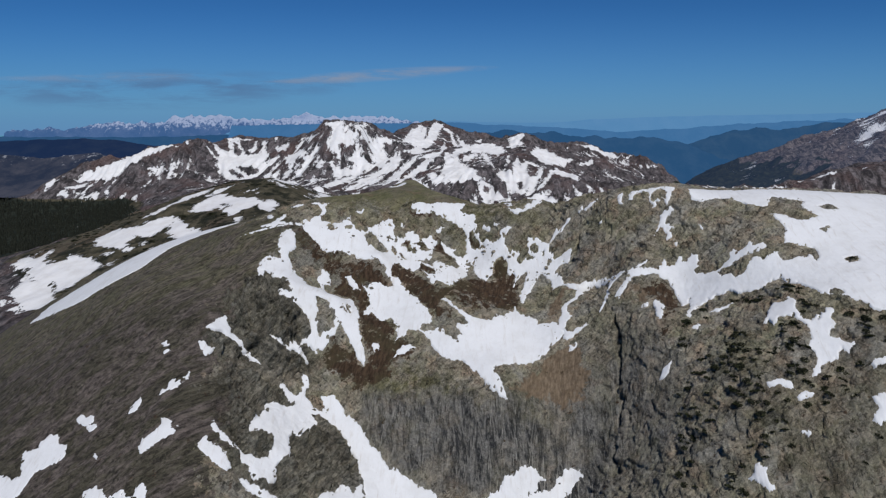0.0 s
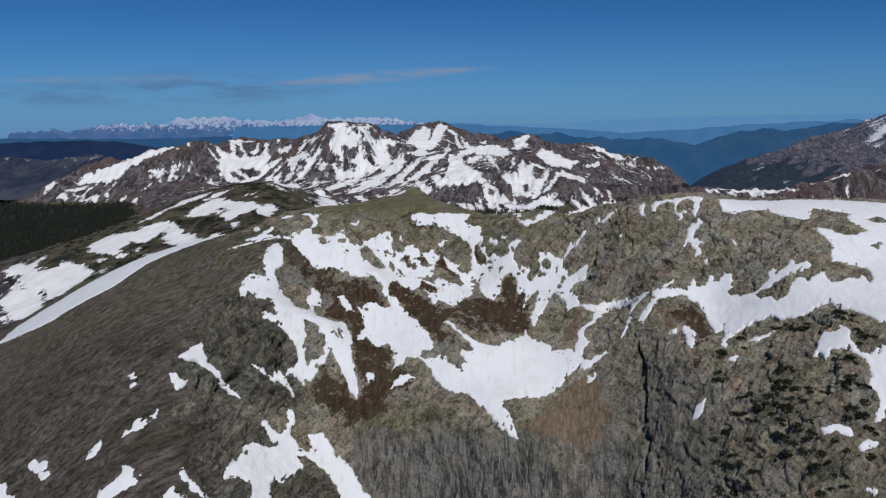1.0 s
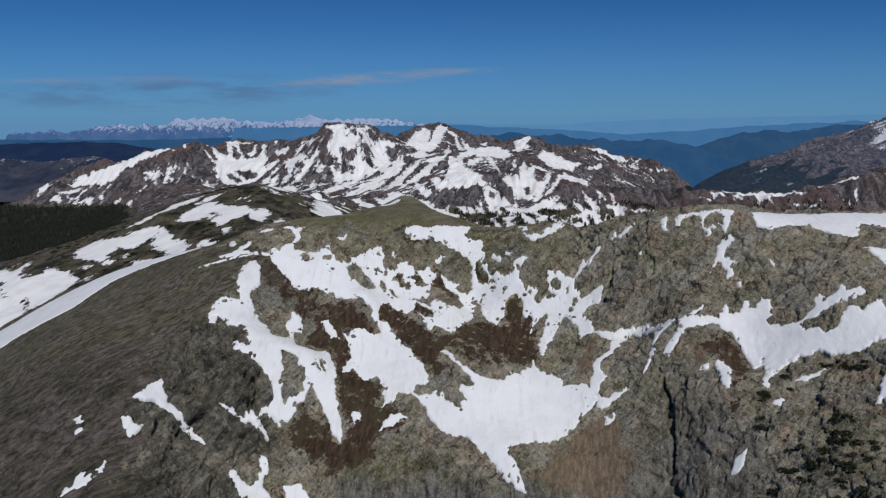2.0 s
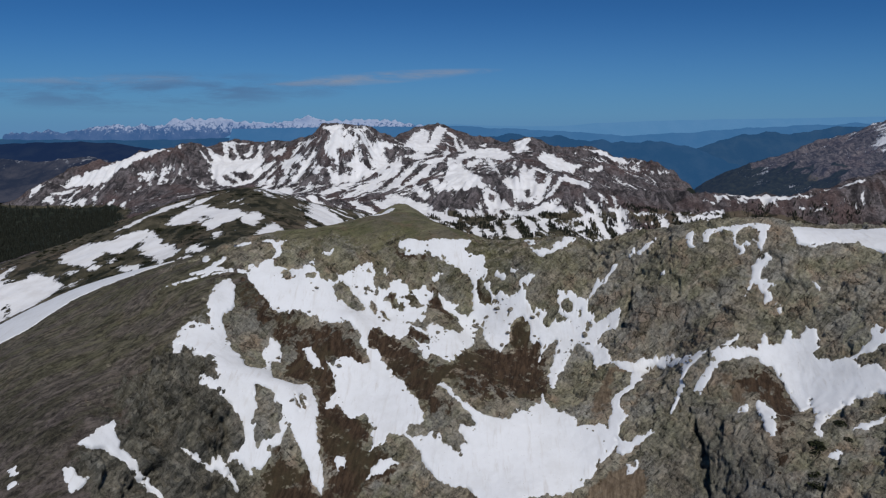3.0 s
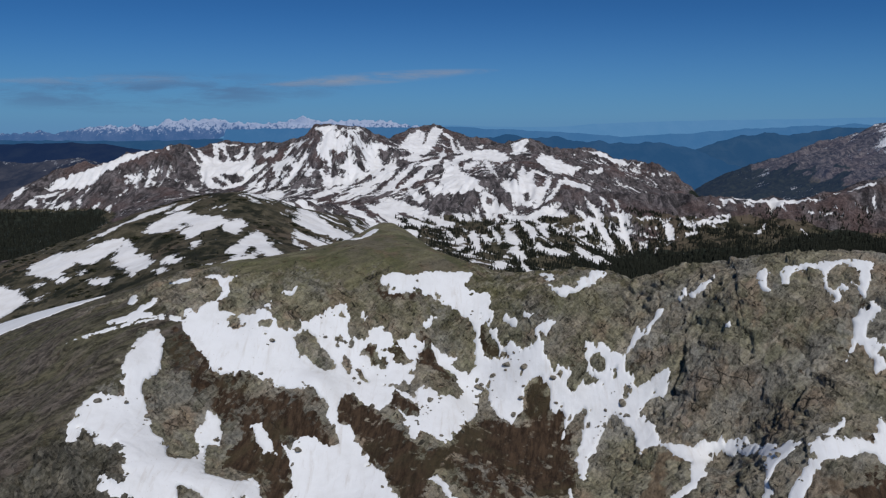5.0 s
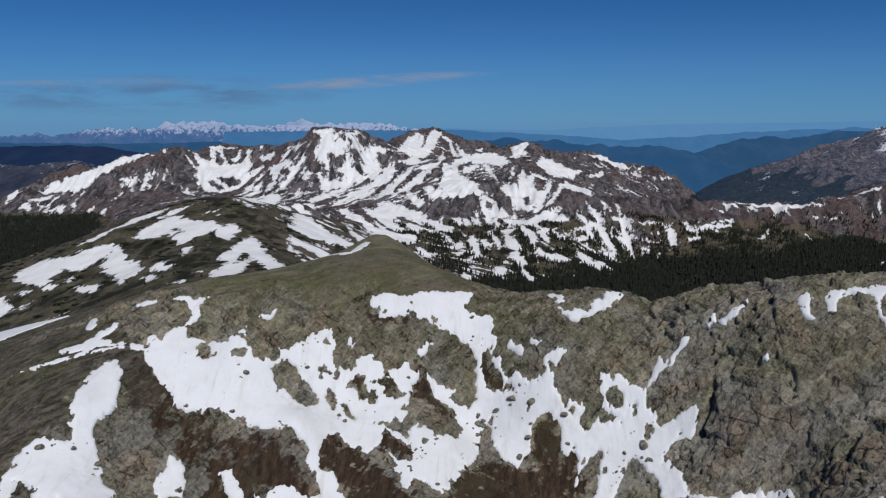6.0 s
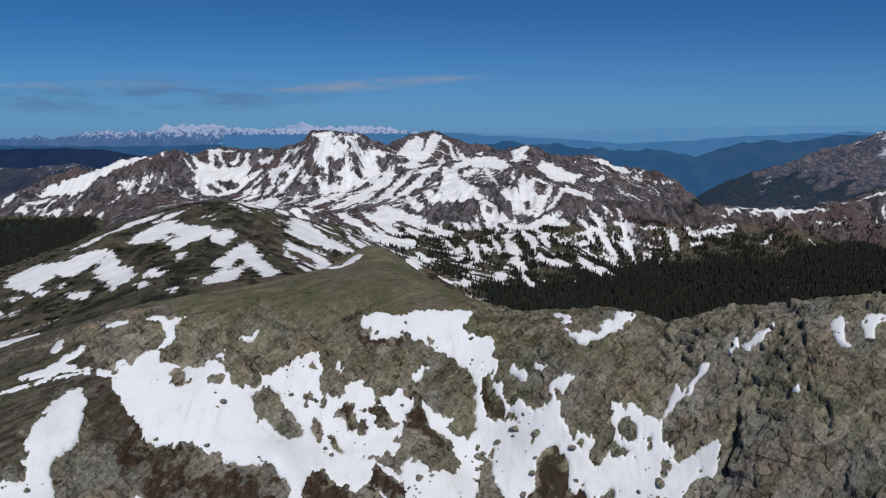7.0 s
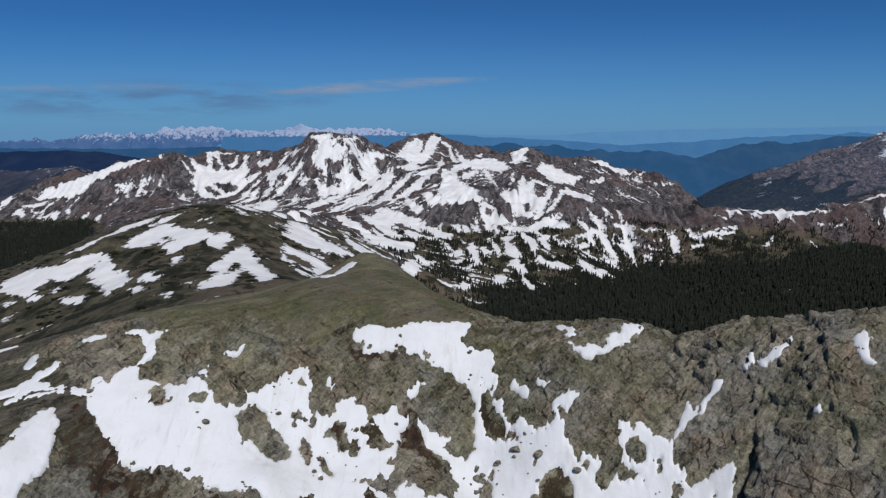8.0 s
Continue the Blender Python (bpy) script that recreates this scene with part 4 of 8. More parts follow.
SNOW.append(("knob", [(-45.8, 207.6), (-44.5, 204.6), (-45.8, 205.2), (-47.3, 205.2), (-48.7, 204.7), (-49, 203.8), (-47.5, 203.4), (-46.6, 202.8), (-45, 201.6), (-46.7, 201.7), (-48.1, 202.5), (-50.5, 202.7), (-52.1, 202.3), (-53.9, 202.6), (-56.9, 202.9), (-58.2, 203.1), (-56.9, 203.5), (-55.2, 203.1), (-53.4, 202.7), (-52, 203), (-51.9, 203.9), (-50.8, 204.9), (-49.9, 204.2), (-49.1, 204.3), (-48.3, 205.7), (-47.5, 206.3), (-46.4, 206.7)]))
SNOW.append(("finger", [(-48.4, 231.2), (-47.2, 229.2), (-46, 228), (-45, 225.2), (-49.3, 222.7), (-50.2, 221.3), (-49.1, 217.6), (-47.5, 216.5), (-45.8, 217.2), (-43.9, 217.1), (-42.3, 216.7), (-41.1, 216.2), (-39.8, 214.7), (-38.9, 213.4), (-37.7, 212.3), (-36.4, 211.2), (-34.8, 209.5), (-32.9, 207.2), (-31.6, 205.6), (-30.4, 204.1), (-29.4, 203.1), (-28.6, 202.5), (-28.1, 204.8), (-28.8, 206.3), (-29.9, 208.3), (-30.5, 211), (-31.6, 213.2), (-32.4, 217.2), (-33.6, 220.1), (-35.5, 223.1), (-36.6, 224.9), (-37.7, 223.7), (-39.8, 221.4), (-42.2, 221.3), (-44, 222.2), (-44.9, 226.6), (-46, 229.9)]))
SNOW.append(("finger_x", [(-39.7, 235), (-37.7, 235.8), (-35.9, 234.3), (-34.6, 232.6), (-33.6, 231.4), (-35.8, 231), (-37.5, 232.7)]))
SNOW.append(("mid", [(-32.9, 233.1), (-31.1, 232.5), (-29.3, 234.5), (-26.4, 234.1), (-24.2, 233.1), (-22, 233.7), (-23.4, 235.7), (-23.3, 237.4), (-21.8, 237.3), (-20.7, 237.7), (-18.9, 234.3), (-17, 232.8), (-15.4, 230.2), (-13.1, 228.3), (-12.2, 225.8), (-10.1, 223.9), (-9, 221.5), (-7.8, 219.2), (-7.9, 217.1), (-10.9, 217.1), (-11.4, 215.7), (-13.3, 214.7), (-15.2, 215.4), (-16.3, 213.5), (-18.1, 212.4), (-19.3, 211.6), (-19.4, 214.9), (-19.3, 216.9), (-20.9, 219.4), (-23, 219.9), (-24.8, 219), (-26.4, 220.6), (-28.5, 222.8), (-29.4, 220.8), (-31.1, 219.6), (-31.1, 222.2), (-29.9, 225), (-29.5, 226.6), (-30.7, 230)]))
SNOW.append(("chip_v", [(-26.8, 208.2), (-26.5, 209.6), (-24.3, 209.7), (-24.5, 207.9), (-25.6, 206.7)]))
SNOW.append(("chip_o", [(-19.6, 206.5), (-18.3, 208.5), (-16.6, 210), (-14.7, 210.4), (-12.3, 209.1), (-14.5, 208.4), (-16.3, 207.4), (-18.1, 206.9)]))
SNOW.append(("bowl", [(-12, 214.7), (-10, 214.3), (-7.5, 214.1), (-5.6, 214.9), (-3.9, 214.4), (-3, 212.6), (-1, 211.2), (0.8, 210.2), (1.3, 210.9), (0.4, 211.4), (2.2, 212), (1.8, 213.5), (0.4, 214.3), (0.8, 216.1), (3.3, 215.5), (4.3, 216.3), (3.3, 218.1), (1.4, 219.7), (-0.6, 222.1), (-2, 223), (-3.4, 225.6), (-5.4, 226.6), (-3.5, 227.2), (-1.7, 225.5), (-0.7, 222.9), (2, 221.2), (4.6, 219.1), (6.6, 218.5), (9.2, 218.6), (10.2, 212.3), (8.7, 204.3), (2.7, 204.6), (0.3, 205.3), (-3.4, 207.2), (-5.9, 209), (-7.9, 211.3), (-8.9, 213)]))
SNOW.append(("bowl", [(7.9, 218.3), (11.8, 219.1), (13.9, 222.2), (16.6, 222.4), (18.2, 225.3), (19.6, 226.2), (20.7, 230.3), (21, 225.7), (23.4, 223.6), (25.1, 222.1), (27.3, 221), (27.4, 217.9), (28, 214.6), (30, 215.8), (33.6, 215), (33.4, 210.3), (31.2, 209.6), (29.7, 209.3), (30.6, 207.7), (28.6, 206.3), (26.6, 205), (22.9, 203.9), (19.9, 203), (16.9, 203.2), (13.9, 202), (8.5, 200.2), (5.1, 204.4), (6.5, 213)]))
SNOW.append(("bowl", [(-11.8, 214.8), (-9.2, 212.2), (-6.3, 207.4), (-2.6, 204.5), (2.8, 202.7), (5.4, 199.3), (7.9, 196.6), (9.9, 193.7), (11.6, 191.9), (14.6, 190.8), (15.9, 190.8), (15.1, 192.2), (13.9, 194.7), (12.4, 197.5), (13.2, 199.1), (16.7, 200.6), (22.1, 202.3), (25.8, 203.9), (28.8, 206.8), (32.6, 209.6), (35.5, 211.4), (32.5, 217.1), (17.8, 219.7), (2.7, 209.6), (-6.5, 212.8)]))
SNOW.append(("bowl", [(42.7, 209.8), (39.2, 209.6), (35.8, 208.2), (34.9, 209.3), (38.2, 210.5), (41.5, 210.9)]))
SNOW.append(("chip_w", [(36.2, 207), (38.6, 206.7), (37.7, 204.8), (36.1, 205.1)]))
SNOW.append(("chute", [(-40.7, 194.2), (-37, 195), (-35.1, 193.6), (-32.7, 191.6), (-30.4, 190.7), (-28, 189.2), (-25.7, 187.1), (-23.9, 185.7), (-21.8, 184.9), (-20.3, 183.3), (-18.5, 181.8), (-16.9, 182.3), (-14.8, 180.8), (-11.8, 179.9), (-9.3, 178.4), (-6, 177.5), (-4.8, 176.1), (-4.2, 173.7), (-24.8, 167.7), (-24.8, 173.4), (-26.1, 177), (-27.2, 178.9), (-27.9, 180.9), (-30.1, 182.3), (-31.2, 184.9), (-33, 185.7), (-35.4, 187.2), (-37.3, 188.2), (-40.1, 188.3), (-42.5, 187.7), (-43.5, 188.8), (-42.1, 190.2), (-39.6, 190.2), (-39, 191.6), (-40.1, 192.9)]))
SNOW.append(("chute", [(-47.4, 198.6), (-45.8, 198.5), (-44.8, 196.2), (-45.3, 192.6), (-43.4, 191.7), (-41.8, 190), (-42.2, 187.7), (-44.2, 188), (-46.9, 188.8), (-49.2, 188.2), (-51.5, 190.9), (-53.3, 192.2), (-52.1, 193.5), (-49.7, 191.9), (-47.5, 191.6), (-46.5, 193.4), (-46.3, 195.6)]))
SNOW.append(("lobe", [(-54.5, 182.1), (-52.5, 184.9), (-50.3, 185.7), (-47.5, 187.9), (-46.4, 190.6), (-43.7, 189.5), (-42.1, 187.5), (-40.1, 185.7), (-41.9, 183), (-42.6, 180.3), (-43.8, 178.2), (-46.1, 178.3), (-45.9, 175.2), (-44.7, 172.1), (-44.8, 169.1), (-46.3, 168.9), (-46.8, 165), (-46.1, 162.2), (-47.4, 160.2), (-50, 160.2), (-51.1, 159), (-52.9, 160.2), (-53.5, 161.4), (-53.8, 163.8), (-51.2, 164.9), (-49.5, 166.8), (-49.4, 170.1), (-50.4, 172.2), (-51.9, 173.4), (-54.4, 171.2), (-55.4, 169.9), (-55.9, 171.5), (-55.8, 173.6), (-54.4, 176.9), (-53.9, 179.9)]))
SNOW.append(("lobe", [(-65, 167.4), (-64.1, 168.3), (-62.6, 166.8), (-60.3, 165.9), (-57.9, 165.1), (-55.4, 164.2), (-53.2, 164.8), (-52.6, 163.5), (-53.4, 161), (-54.9, 161.5), (-56.2, 163.4), (-58.2, 163.8), (-60.7, 164.3), (-63, 165.2)]))
SNOW.append(("lobe_b", [(-65.9, 160.2), (-65.5, 161.8), (-64.6, 163.5), (-63.5, 162.7), (-61.3, 162.2), (-59.3, 161.8), (-57.8, 160.4), (-56.6, 158.9), (-57.8, 157.7), (-60, 158), (-61.6, 158.3), (-63.2, 159), (-65.4, 159.1)]))
SNOW.append(("lobe_c", [(-55.1, 157.6), (-53.1, 158.3), (-50.9, 158.1), (-48.7, 158), (-45.3, 158.4), (-43.6, 157.6), (-47.4, 155.7), (-50.3, 155.8), (-53.3, 156.5)]))
SNOW.append(("chip_x", [(-36.1, 162.9), (-35.2, 166.2), (-32.5, 168.1), (-30.8, 171.4), (-28.5, 171.8), (-25.8, 174.7), (-23.7, 168.4), (-35.6, 160.7)]))
SNOW.append(("foot", [(8.6, 176), (11, 177.2), (13.4, 178.2), (15.1, 180.3), (16.8, 180.6), (18.4, 181.3), (20.1, 182.1), (22.6, 182.7), (23.9, 182.4), (25.1, 182), (26.8, 181.4), (24.9, 180.5), (23.7, 178.8), (22.3, 178), (25.7, 179.2), (28.2, 179.8), (30, 182.1), (31.8, 183.4), (32.4, 184.3), (34.4, 184.6), (36.8, 183.9), (37.8, 181.8), (35.7, 181.4), (33.9, 179.8), (31.2, 178.1), (30.2, 176.1), (8.5, 174.5)]))
SNOW.append(("left_d", [(-75.4, 193.5), (-74, 194.9), (-72.7, 198.8), (-71.5, 201.9), (-69.8, 199.5), (-68.4, 198.3), (-66.5, 198.4), (-64.1, 197.6), (-61.3, 196.7), (-58.4, 195.8), (-61, 195.4), (-63.7, 196.2), (-66.3, 196.4), (-68.7, 196.3), (-70.2, 195.9), (-72.5, 194.3)]))
SNOW.append(("left_e", [(-75.6, 189.9), (-74.2, 191.1), (-72.5, 189.9), (-71.1, 190.2), (-71.6, 188.1), (-72.5, 186.4), (-73.9, 188)]))
SNOW.append(("left_f", [(-80.9, 172.4), (-80.8, 174.5), (-79.3, 174.7), (-79.5, 177.3), (-78.8, 178.9), (-77.4, 176.9), (-76, 178.8), (-75, 180.8), (-74.7, 178.6), (-76.2, 176.1), (-77.1, 174.5), (-78.9, 173.7)]))
SNOW.append(("left_i", [(-87.4, 190.5), (-85.4, 190.6), (-83.8, 189.1), (-85.5, 189.1)]))
SNOW.append(("left_k", [(-85.4, 187.4), (-83.8, 188.1), (-83.2, 187.4), (-84.7, 186.6)]))
SNOW.append(("left_h", [(-88, 168.2), (-87.6, 169.9), (-87, 172.2), (-85.9, 173), (-84.7, 171), (-85.3, 168.6)]))
SNOW.append(("left_g", [(-102.6, 170.1), (-103.8, 171.3), (-102.5, 172.3), (-98.4, 171), (-97.3, 168.7), (-95.6, 167.4), (-97, 166.1), (-99.7, 168.4)]))
SNOW.append(("left_a", [(-80.3, 157.9), (-80.3, 160.1), (-79, 161.2), (-77.4, 162.1), (-76.4, 163.4), (-77.3, 165.4), (-75.4, 164.9), (-73.6, 164.4), (-73.7, 162.6), (-71.5, 164), (-71.5, 162.7), (-73.2, 160.9), (-75, 159.8), (-76.7, 158.5), (-78.4, 157.3), (-79.2, 156.7)]))
SNOW.append(("left_b", [(-122.4, 158.6), (-118, 159.1), (-116, 158.3), (-113.4, 156.6), (-111.8, 157.8), (-113.5, 161.1), (-114.8, 164.2), (-113, 164.3), (-111.2, 164.7), (-110.8, 166.7), (-109.4, 168), (-106.1, 167.3), (-105.4, 165), (-102.1, 163.5), (-100.9, 160.4), (-102.5, 158.8), (-105.1, 158.1), (-107.6, 157.5), (-107.8, 155.4), (-108.1, 153.2), (-108.8, 151.5), (-111.8, 149.1), (-116.3, 149.3)]))
SNOW.append(("left_c", [(-90.7, 149.3), (-89.2, 150.3), (-87.7, 150.4), (-85.4, 149.1), (-83.8, 147.4), (-81.8, 148.2), (-80, 149.1), (-78.6, 147.4), (-76.7, 147.1), (-77.4, 149.5), (-75.7, 150.5), (-74.5, 149), (-73.8, 146), (-89.8, 146.6)]))
SNOW.append(("left_l", [(-92.9, 159.7), (-91.6, 159.4), (-90.9, 157.5), (-91.5, 157.2)]))
SNOW.append(("right_fall", [(83.5, 178.6), (85, 180.6), (86.9, 183.8), (88.7, 184.4), (90.5, 183.4), (92.6, 184.9), (93.4, 182.3), (91.9, 178.9), (92.2, 175.5), (93.8, 174), (95.6, 175), (95.9, 174), (98.1, 175.9), (100.2, 175), (98.5, 173), (98.4, 170.7), (96, 169.4), (98.5, 167.1), (99.4, 166), (100.7, 165.5), (98.5, 163.3), (97.7, 165.4), (96.5, 163.9), (94.8, 163.2), (92.3, 163.4), (90.9, 161.7), (88.4, 161), (89.9, 162.6), (91.3, 164.3), (91.7, 166.5), (90.8, 168.4), (92.2, 170), (92.3, 172.1), (91.6, 174), (90.4, 176.3), (87.6, 178.1), (85.3, 175.9), (85, 178.8)]))
SNOW.append(("chip_i", [(78.2, 163.2), (80.4, 162.5), (82.4, 162.5), (83.9, 161), (84.4, 159.3), (82.9, 160.1), (81.3, 161.2), (78.7, 161.6)]))
SNOW.append(("chip_j", [(84, 157.9), (86.2, 158.5), (88.3, 157.3), (86, 157), (84.2, 156.9)]))
SNOW.append(("chip_k", [(69.1, 148.2), (70.6, 148.4), (72.2, 149.6), (72.8, 148.4), (74.2, 148), (75, 148.1), (73.8, 147.3), (73.1, 146.3), (73.8, 144.9), (75.6, 143.5), (73.3, 143.7), (72, 145), (71.3, 146.7), (70.3, 147.4)]))
SNOW.append(("chip_y", [(81.8, 150.9), (83.9, 151), (85.2, 149.8), (83.5, 149.8)]))
SNOW.append(("chip_z", [(86.9, 145.2), (88.4, 145.3), (88.6, 144.3), (87.2, 144.4)]))
SNOW.append(("chip_l", [(101.6, 159.8), (104.1, 160.5), (106.6, 160.3), (106.1, 159.2), (102.7, 158.9)]))
SNOW.append(("chip_m", [(99.4, 153.4), (101.5, 153.6), (104, 152.2), (102.4, 149), (98.4, 147.3), (96.9, 148.5), (98.5, 150), (100.1, 150.8), (99.3, 151.9)]))
SNOW.append(("chip_h", [(61.3, 205.5), (63.5, 205.2), (63.8, 202.2), (62, 196.9), (61.6, 195.1), (60.8, 195.8), (60.2, 198.5), (60.7, 202.4)]))
SNOW.append(("chip_hb", [(57.5, 204.8), (59.4, 205.2), (60.4, 205.4), (58.9, 203.6), (57.5, 204.1)]))
SNOW.append(("chip_n", [(58.2, 182.8), (59.6, 184.1), (61.4, 184.1), (60.4, 182.2), (59, 181.8)]))
SNOW.append(("apron_a", [(68.4, 189.4), (69.9, 189.7), (71, 189), (73.5, 188.8), (71.2, 188.3), (69.7, 188.3), (68.3, 188.5)]))
SNOW.append(("apron_b", [(73.1, 192.8), (75.9, 193.9), (78.2, 193.5), (81.4, 194), (80.8, 192.8), (77.7, 192.5), (75.3, 192.8)]))
SNOW.append(("brink", [(-165.2, 249.3), (-164.5, 259), (-149.6, 263), (-141, 269.8), (-129.9, 277.5), (-123.8, 286.3), (-107.3, 289.1), (-94.7, 289), (-93.6, 289.2), (-102.4, 275.7), (-114.7, 264.8), (-118.9, 248.4), (-128.4, 244.9), (-137.5, 240.8), (-149.5, 242)]))
SNOW.append(("summit_strip", [(-33.1, 296.6), (-26.3, 293.7), (-26.2, 302.5), (-24.7, 306.5), (-22.6, 307.1), (-23.4, 302.3), (-24.8, 295.8), (-26.9, 290.4)]))
ROCK = []
ROCK.append([(-34.6, 251), (-33.8, 252.6), (-33.2, 253.8), (-32.3, 254.3), (-31.5, 254.2), (-29.9, 254.2), (-30, 253.5), (-28.9, 253), (-27.4, 252.2), (-26.4, 251.3), (-25.5, 250.4), (-25.8, 249.1), (-27.3, 248.1), (-29.1, 248.5), (-30.9, 249.9), (-32.2, 249.9), (-32.7, 248.7), (-33.6, 250), (-34.3, 250.9)])
ROCK.append([(-26.3, 254.7), (-26.1, 255.7), (-25.7, 256.5), (-24.7, 256), (-23.9, 255.4), (-25.2, 254.8)])
ROCK.append([(-48.1, 251.1), (-48.5, 252.7), (-48.3, 253.9), (-47.1, 253.9), (-46.1, 252.5), (-45.8, 251.1), (-46, 250.5), (-47.5, 250.8)])
ROCK.append([(-41.8, 251.4), (-41.1, 252), (-39.8, 252.2), (-39.1, 251.9), (-39.3, 251), (-40.2, 250.6), (-41.1, 250.7)])
ROCK.append([(-51.4, 254.7), (-51.5, 256.2), (-50.7, 255.9), (-50.4, 254.7), (-50.8, 254.3)])
ROCK.append([(-20.6, 254.3), (-20.2, 255.4), (-19.3, 256.2), (-18.4, 256.3), (-17.7, 255.8), (-17.3, 254.7), (-16.7, 253.8), (-15.6, 254.4), (-15.2, 253.4), (-15.5, 251.8), (-16.3, 252.3), (-16.7, 253.1), (-17.9, 252.6), (-18.9, 253.6), (-20, 254.1)])
ROCK.append([(-15.5, 255.6), (-14.2, 256.5), (-14.1, 257.1), (-13.3, 256.6), (-12.1, 256.4), (-11.1, 255.1), (-10.4, 254.5), (-11.5, 253.4), (-13.1, 253.2), (-13.8, 254.9)])
ROCK.append([(-7.2, 260.9), (-6.1, 260.1), (-5.4, 259.2), (-4.4, 257.4), (-2.4, 256.7), (-0.8, 255.8), (0, 253.9), (1.1, 252.5), (0.5, 250.2), (-0.3, 248.2), (-2.5, 247.2), (-4.2, 245.4), (-4.5, 247.5), (-7, 248.4), (-7.5, 249.7), (-9.1, 249.6), (-9.5, 251.1), (-9, 253.5), (-8.4, 257.2), (-7.9, 259.6)])
ROCK.append([(5, 263.6), (6.4, 263.4), (6.9, 261.8), (8.1, 259.9), (8.8, 258.3), (8.7, 257), (7.6, 257.7), (6.4, 258.7), (5.5, 259.5), (5, 260.6), (4.8, 261.6)])
ROCK.append([(-20.8, 251.1), (-20.1, 251.1), (-19.3, 250), (-18.7, 249.1), (-19.5, 248.7), (-20.4, 249.1)])
ROCK.append([(-24.5, 251.4), (-24.4, 253.1), (-23.4, 252.6), (-22.9, 251.5), (-22.2, 250.4), (-22.7, 249.4), (-23.8, 250.4)])
ROCK.append([(20.5, 251), (21.1, 251.3), (22, 251.1), (22, 250.5), (21.3, 250.4), (20.4, 250.7)])
ROCK.append([(22.5, 250), (23.3, 250.6), (24.6, 251), (26.4, 250.9), (26.7, 250.4), (27.2, 250.6), (27.5, 249.8), (28.9, 249), (28.2, 248.6), (26.5, 248.9), (25.7, 249.4), (24.6, 249.2), (24.7, 248.5), (23.2, 248.6), (22.2, 249.2)])
ROCK.append([(27.1, 251.6), (27.8, 252.4), (29, 252.7), (29.8, 252.1), (30.3, 250.9), (30.4, 250), (29.2, 249.9), (28.6, 250.2), (28.1, 250.8), (27.3, 251.1)])
ROCK.append([(31, 249.9), (32.2, 249.7), (32.8, 249.1), (31.7, 249.1)])
ROCK.append([(33.7, 245.8), (34.5, 246.1), (35.3, 245.5), (34.6, 245)])
ROCK.append([(9.3, 257.8), (10.5, 256.9), (10.8, 256), (9.8, 256.5)])
ROCK.append([(-27.2, 259.7), (-25.8, 260.2), (-25, 259.5), (-26.5, 259)])
ROCK.append([(-23.8, 255.9), (-22.6, 256.1), (-21.7, 255.4), (-22.9, 255.2)])
ROCK.append([(-1.5, 257.8), (-0.3, 259.2), (1.4, 258.9), (2.8, 258.2), (3.6, 257.8), (2.8, 257.5), (1.9, 256.8), (-0, 257.1)])
ROCK.append([(-13.4, 246.1), (-12.7, 246.9), (-11.1, 245.1), (-9.2, 243.9), (-7.3, 241.8), (-7.7, 239.8), (-9, 241), (-10.1, 240.2), (-11.4, 241.7), (-12.8, 243.5)])
ROCK.append([(13.4, 246.7), (13.8, 250), (15, 250.6), (15.1, 251.5), (17, 251), (18.6, 250.2), (19.1, 248.8), (18.8, 247.1), (16.1, 246)])
ROCK.append([(-36.4, 219.2), (-35.8, 219.2), (-34.8, 217.7), (-35, 217), (-35.8, 217.8)])
ROCK.append([(-37.6, 218.5), (-36.4, 217.9), (-35.4, 216.3), (-35.9, 215.7), (-36.9, 216.9)])
ROCK.append([(117.7, 224.2), (121.8, 225.4), (124, 224.2), (122.7, 222.4), (119.3, 222.1)])
ROCK.append([(111.9, 209.9), (115.9, 211.9), (116, 211), (112.8, 208.8)])
ROCK.append([(112.6, 195.5), (115.8, 195.5), (116, 193.8), (113.4, 192.5), (112.3, 194)])
ROCK.append([(102.2, 181.7), (104, 181), (104.6, 179.2), (102.4, 179.1), (101.5, 180.3)])
SOIL = []
SOIL.append([(-20.6, 254.3), (-20.2, 255.4), (-19.3, 256.2), (-18.4, 256.3), (-17.7, 255.8), (-17.3, 254.7), (-16.7, 253.8), (-15.6, 254.4), (-15.2, 253.4), (-15.5, 251.8), (-16.3, 252.3), (-16.7, 253.1), (-17.9, 252.6), (-18.9, 253.6), (-20, 254.1)])
SOIL.append([(-15.5, 255.6), (-14.2, 256.5), (-14.1, 257.1), (-13.3, 256.6), (-12.1, 256.4), (-11.1, 255.1), (-10.4, 254.5), (-11.5, 253.4), (-13.1, 253.2), (-13.8, 254.9)])
SOIL.append([(-7.2, 260.9), (-6.1, 260.1), (-5.4, 259.2), (-4.4, 257.4), (-2.4, 256.7), (-0.8, 255.8), (0, 253.9), (-1.8, 252), (-3.7, 253.5), (-5.6, 254.3), (-8.7, 253.1), (-8.4, 257.2), (-7.9, 259.6)])
SOIL.append([(5, 263.6), (6.4, 263.4), (6.9, 261.8), (8.1, 259.9), (8.8, 258.3), (8.7, 257), (7.6, 257.7), (6.4, 258.7), (5.5, 259.5), (5, 260.6), (4.8, 261.6)])
SOIL.append([(-13.4, 246.1), (-12.7, 246.9), (-11.1, 245.1), (-9.2, 243.9), (-7.3, 241.8), (-7.7, 239.8), (-9, 241), (-10.1, 240.2), (-11.4, 241.7), (-12.8, 243.5)])
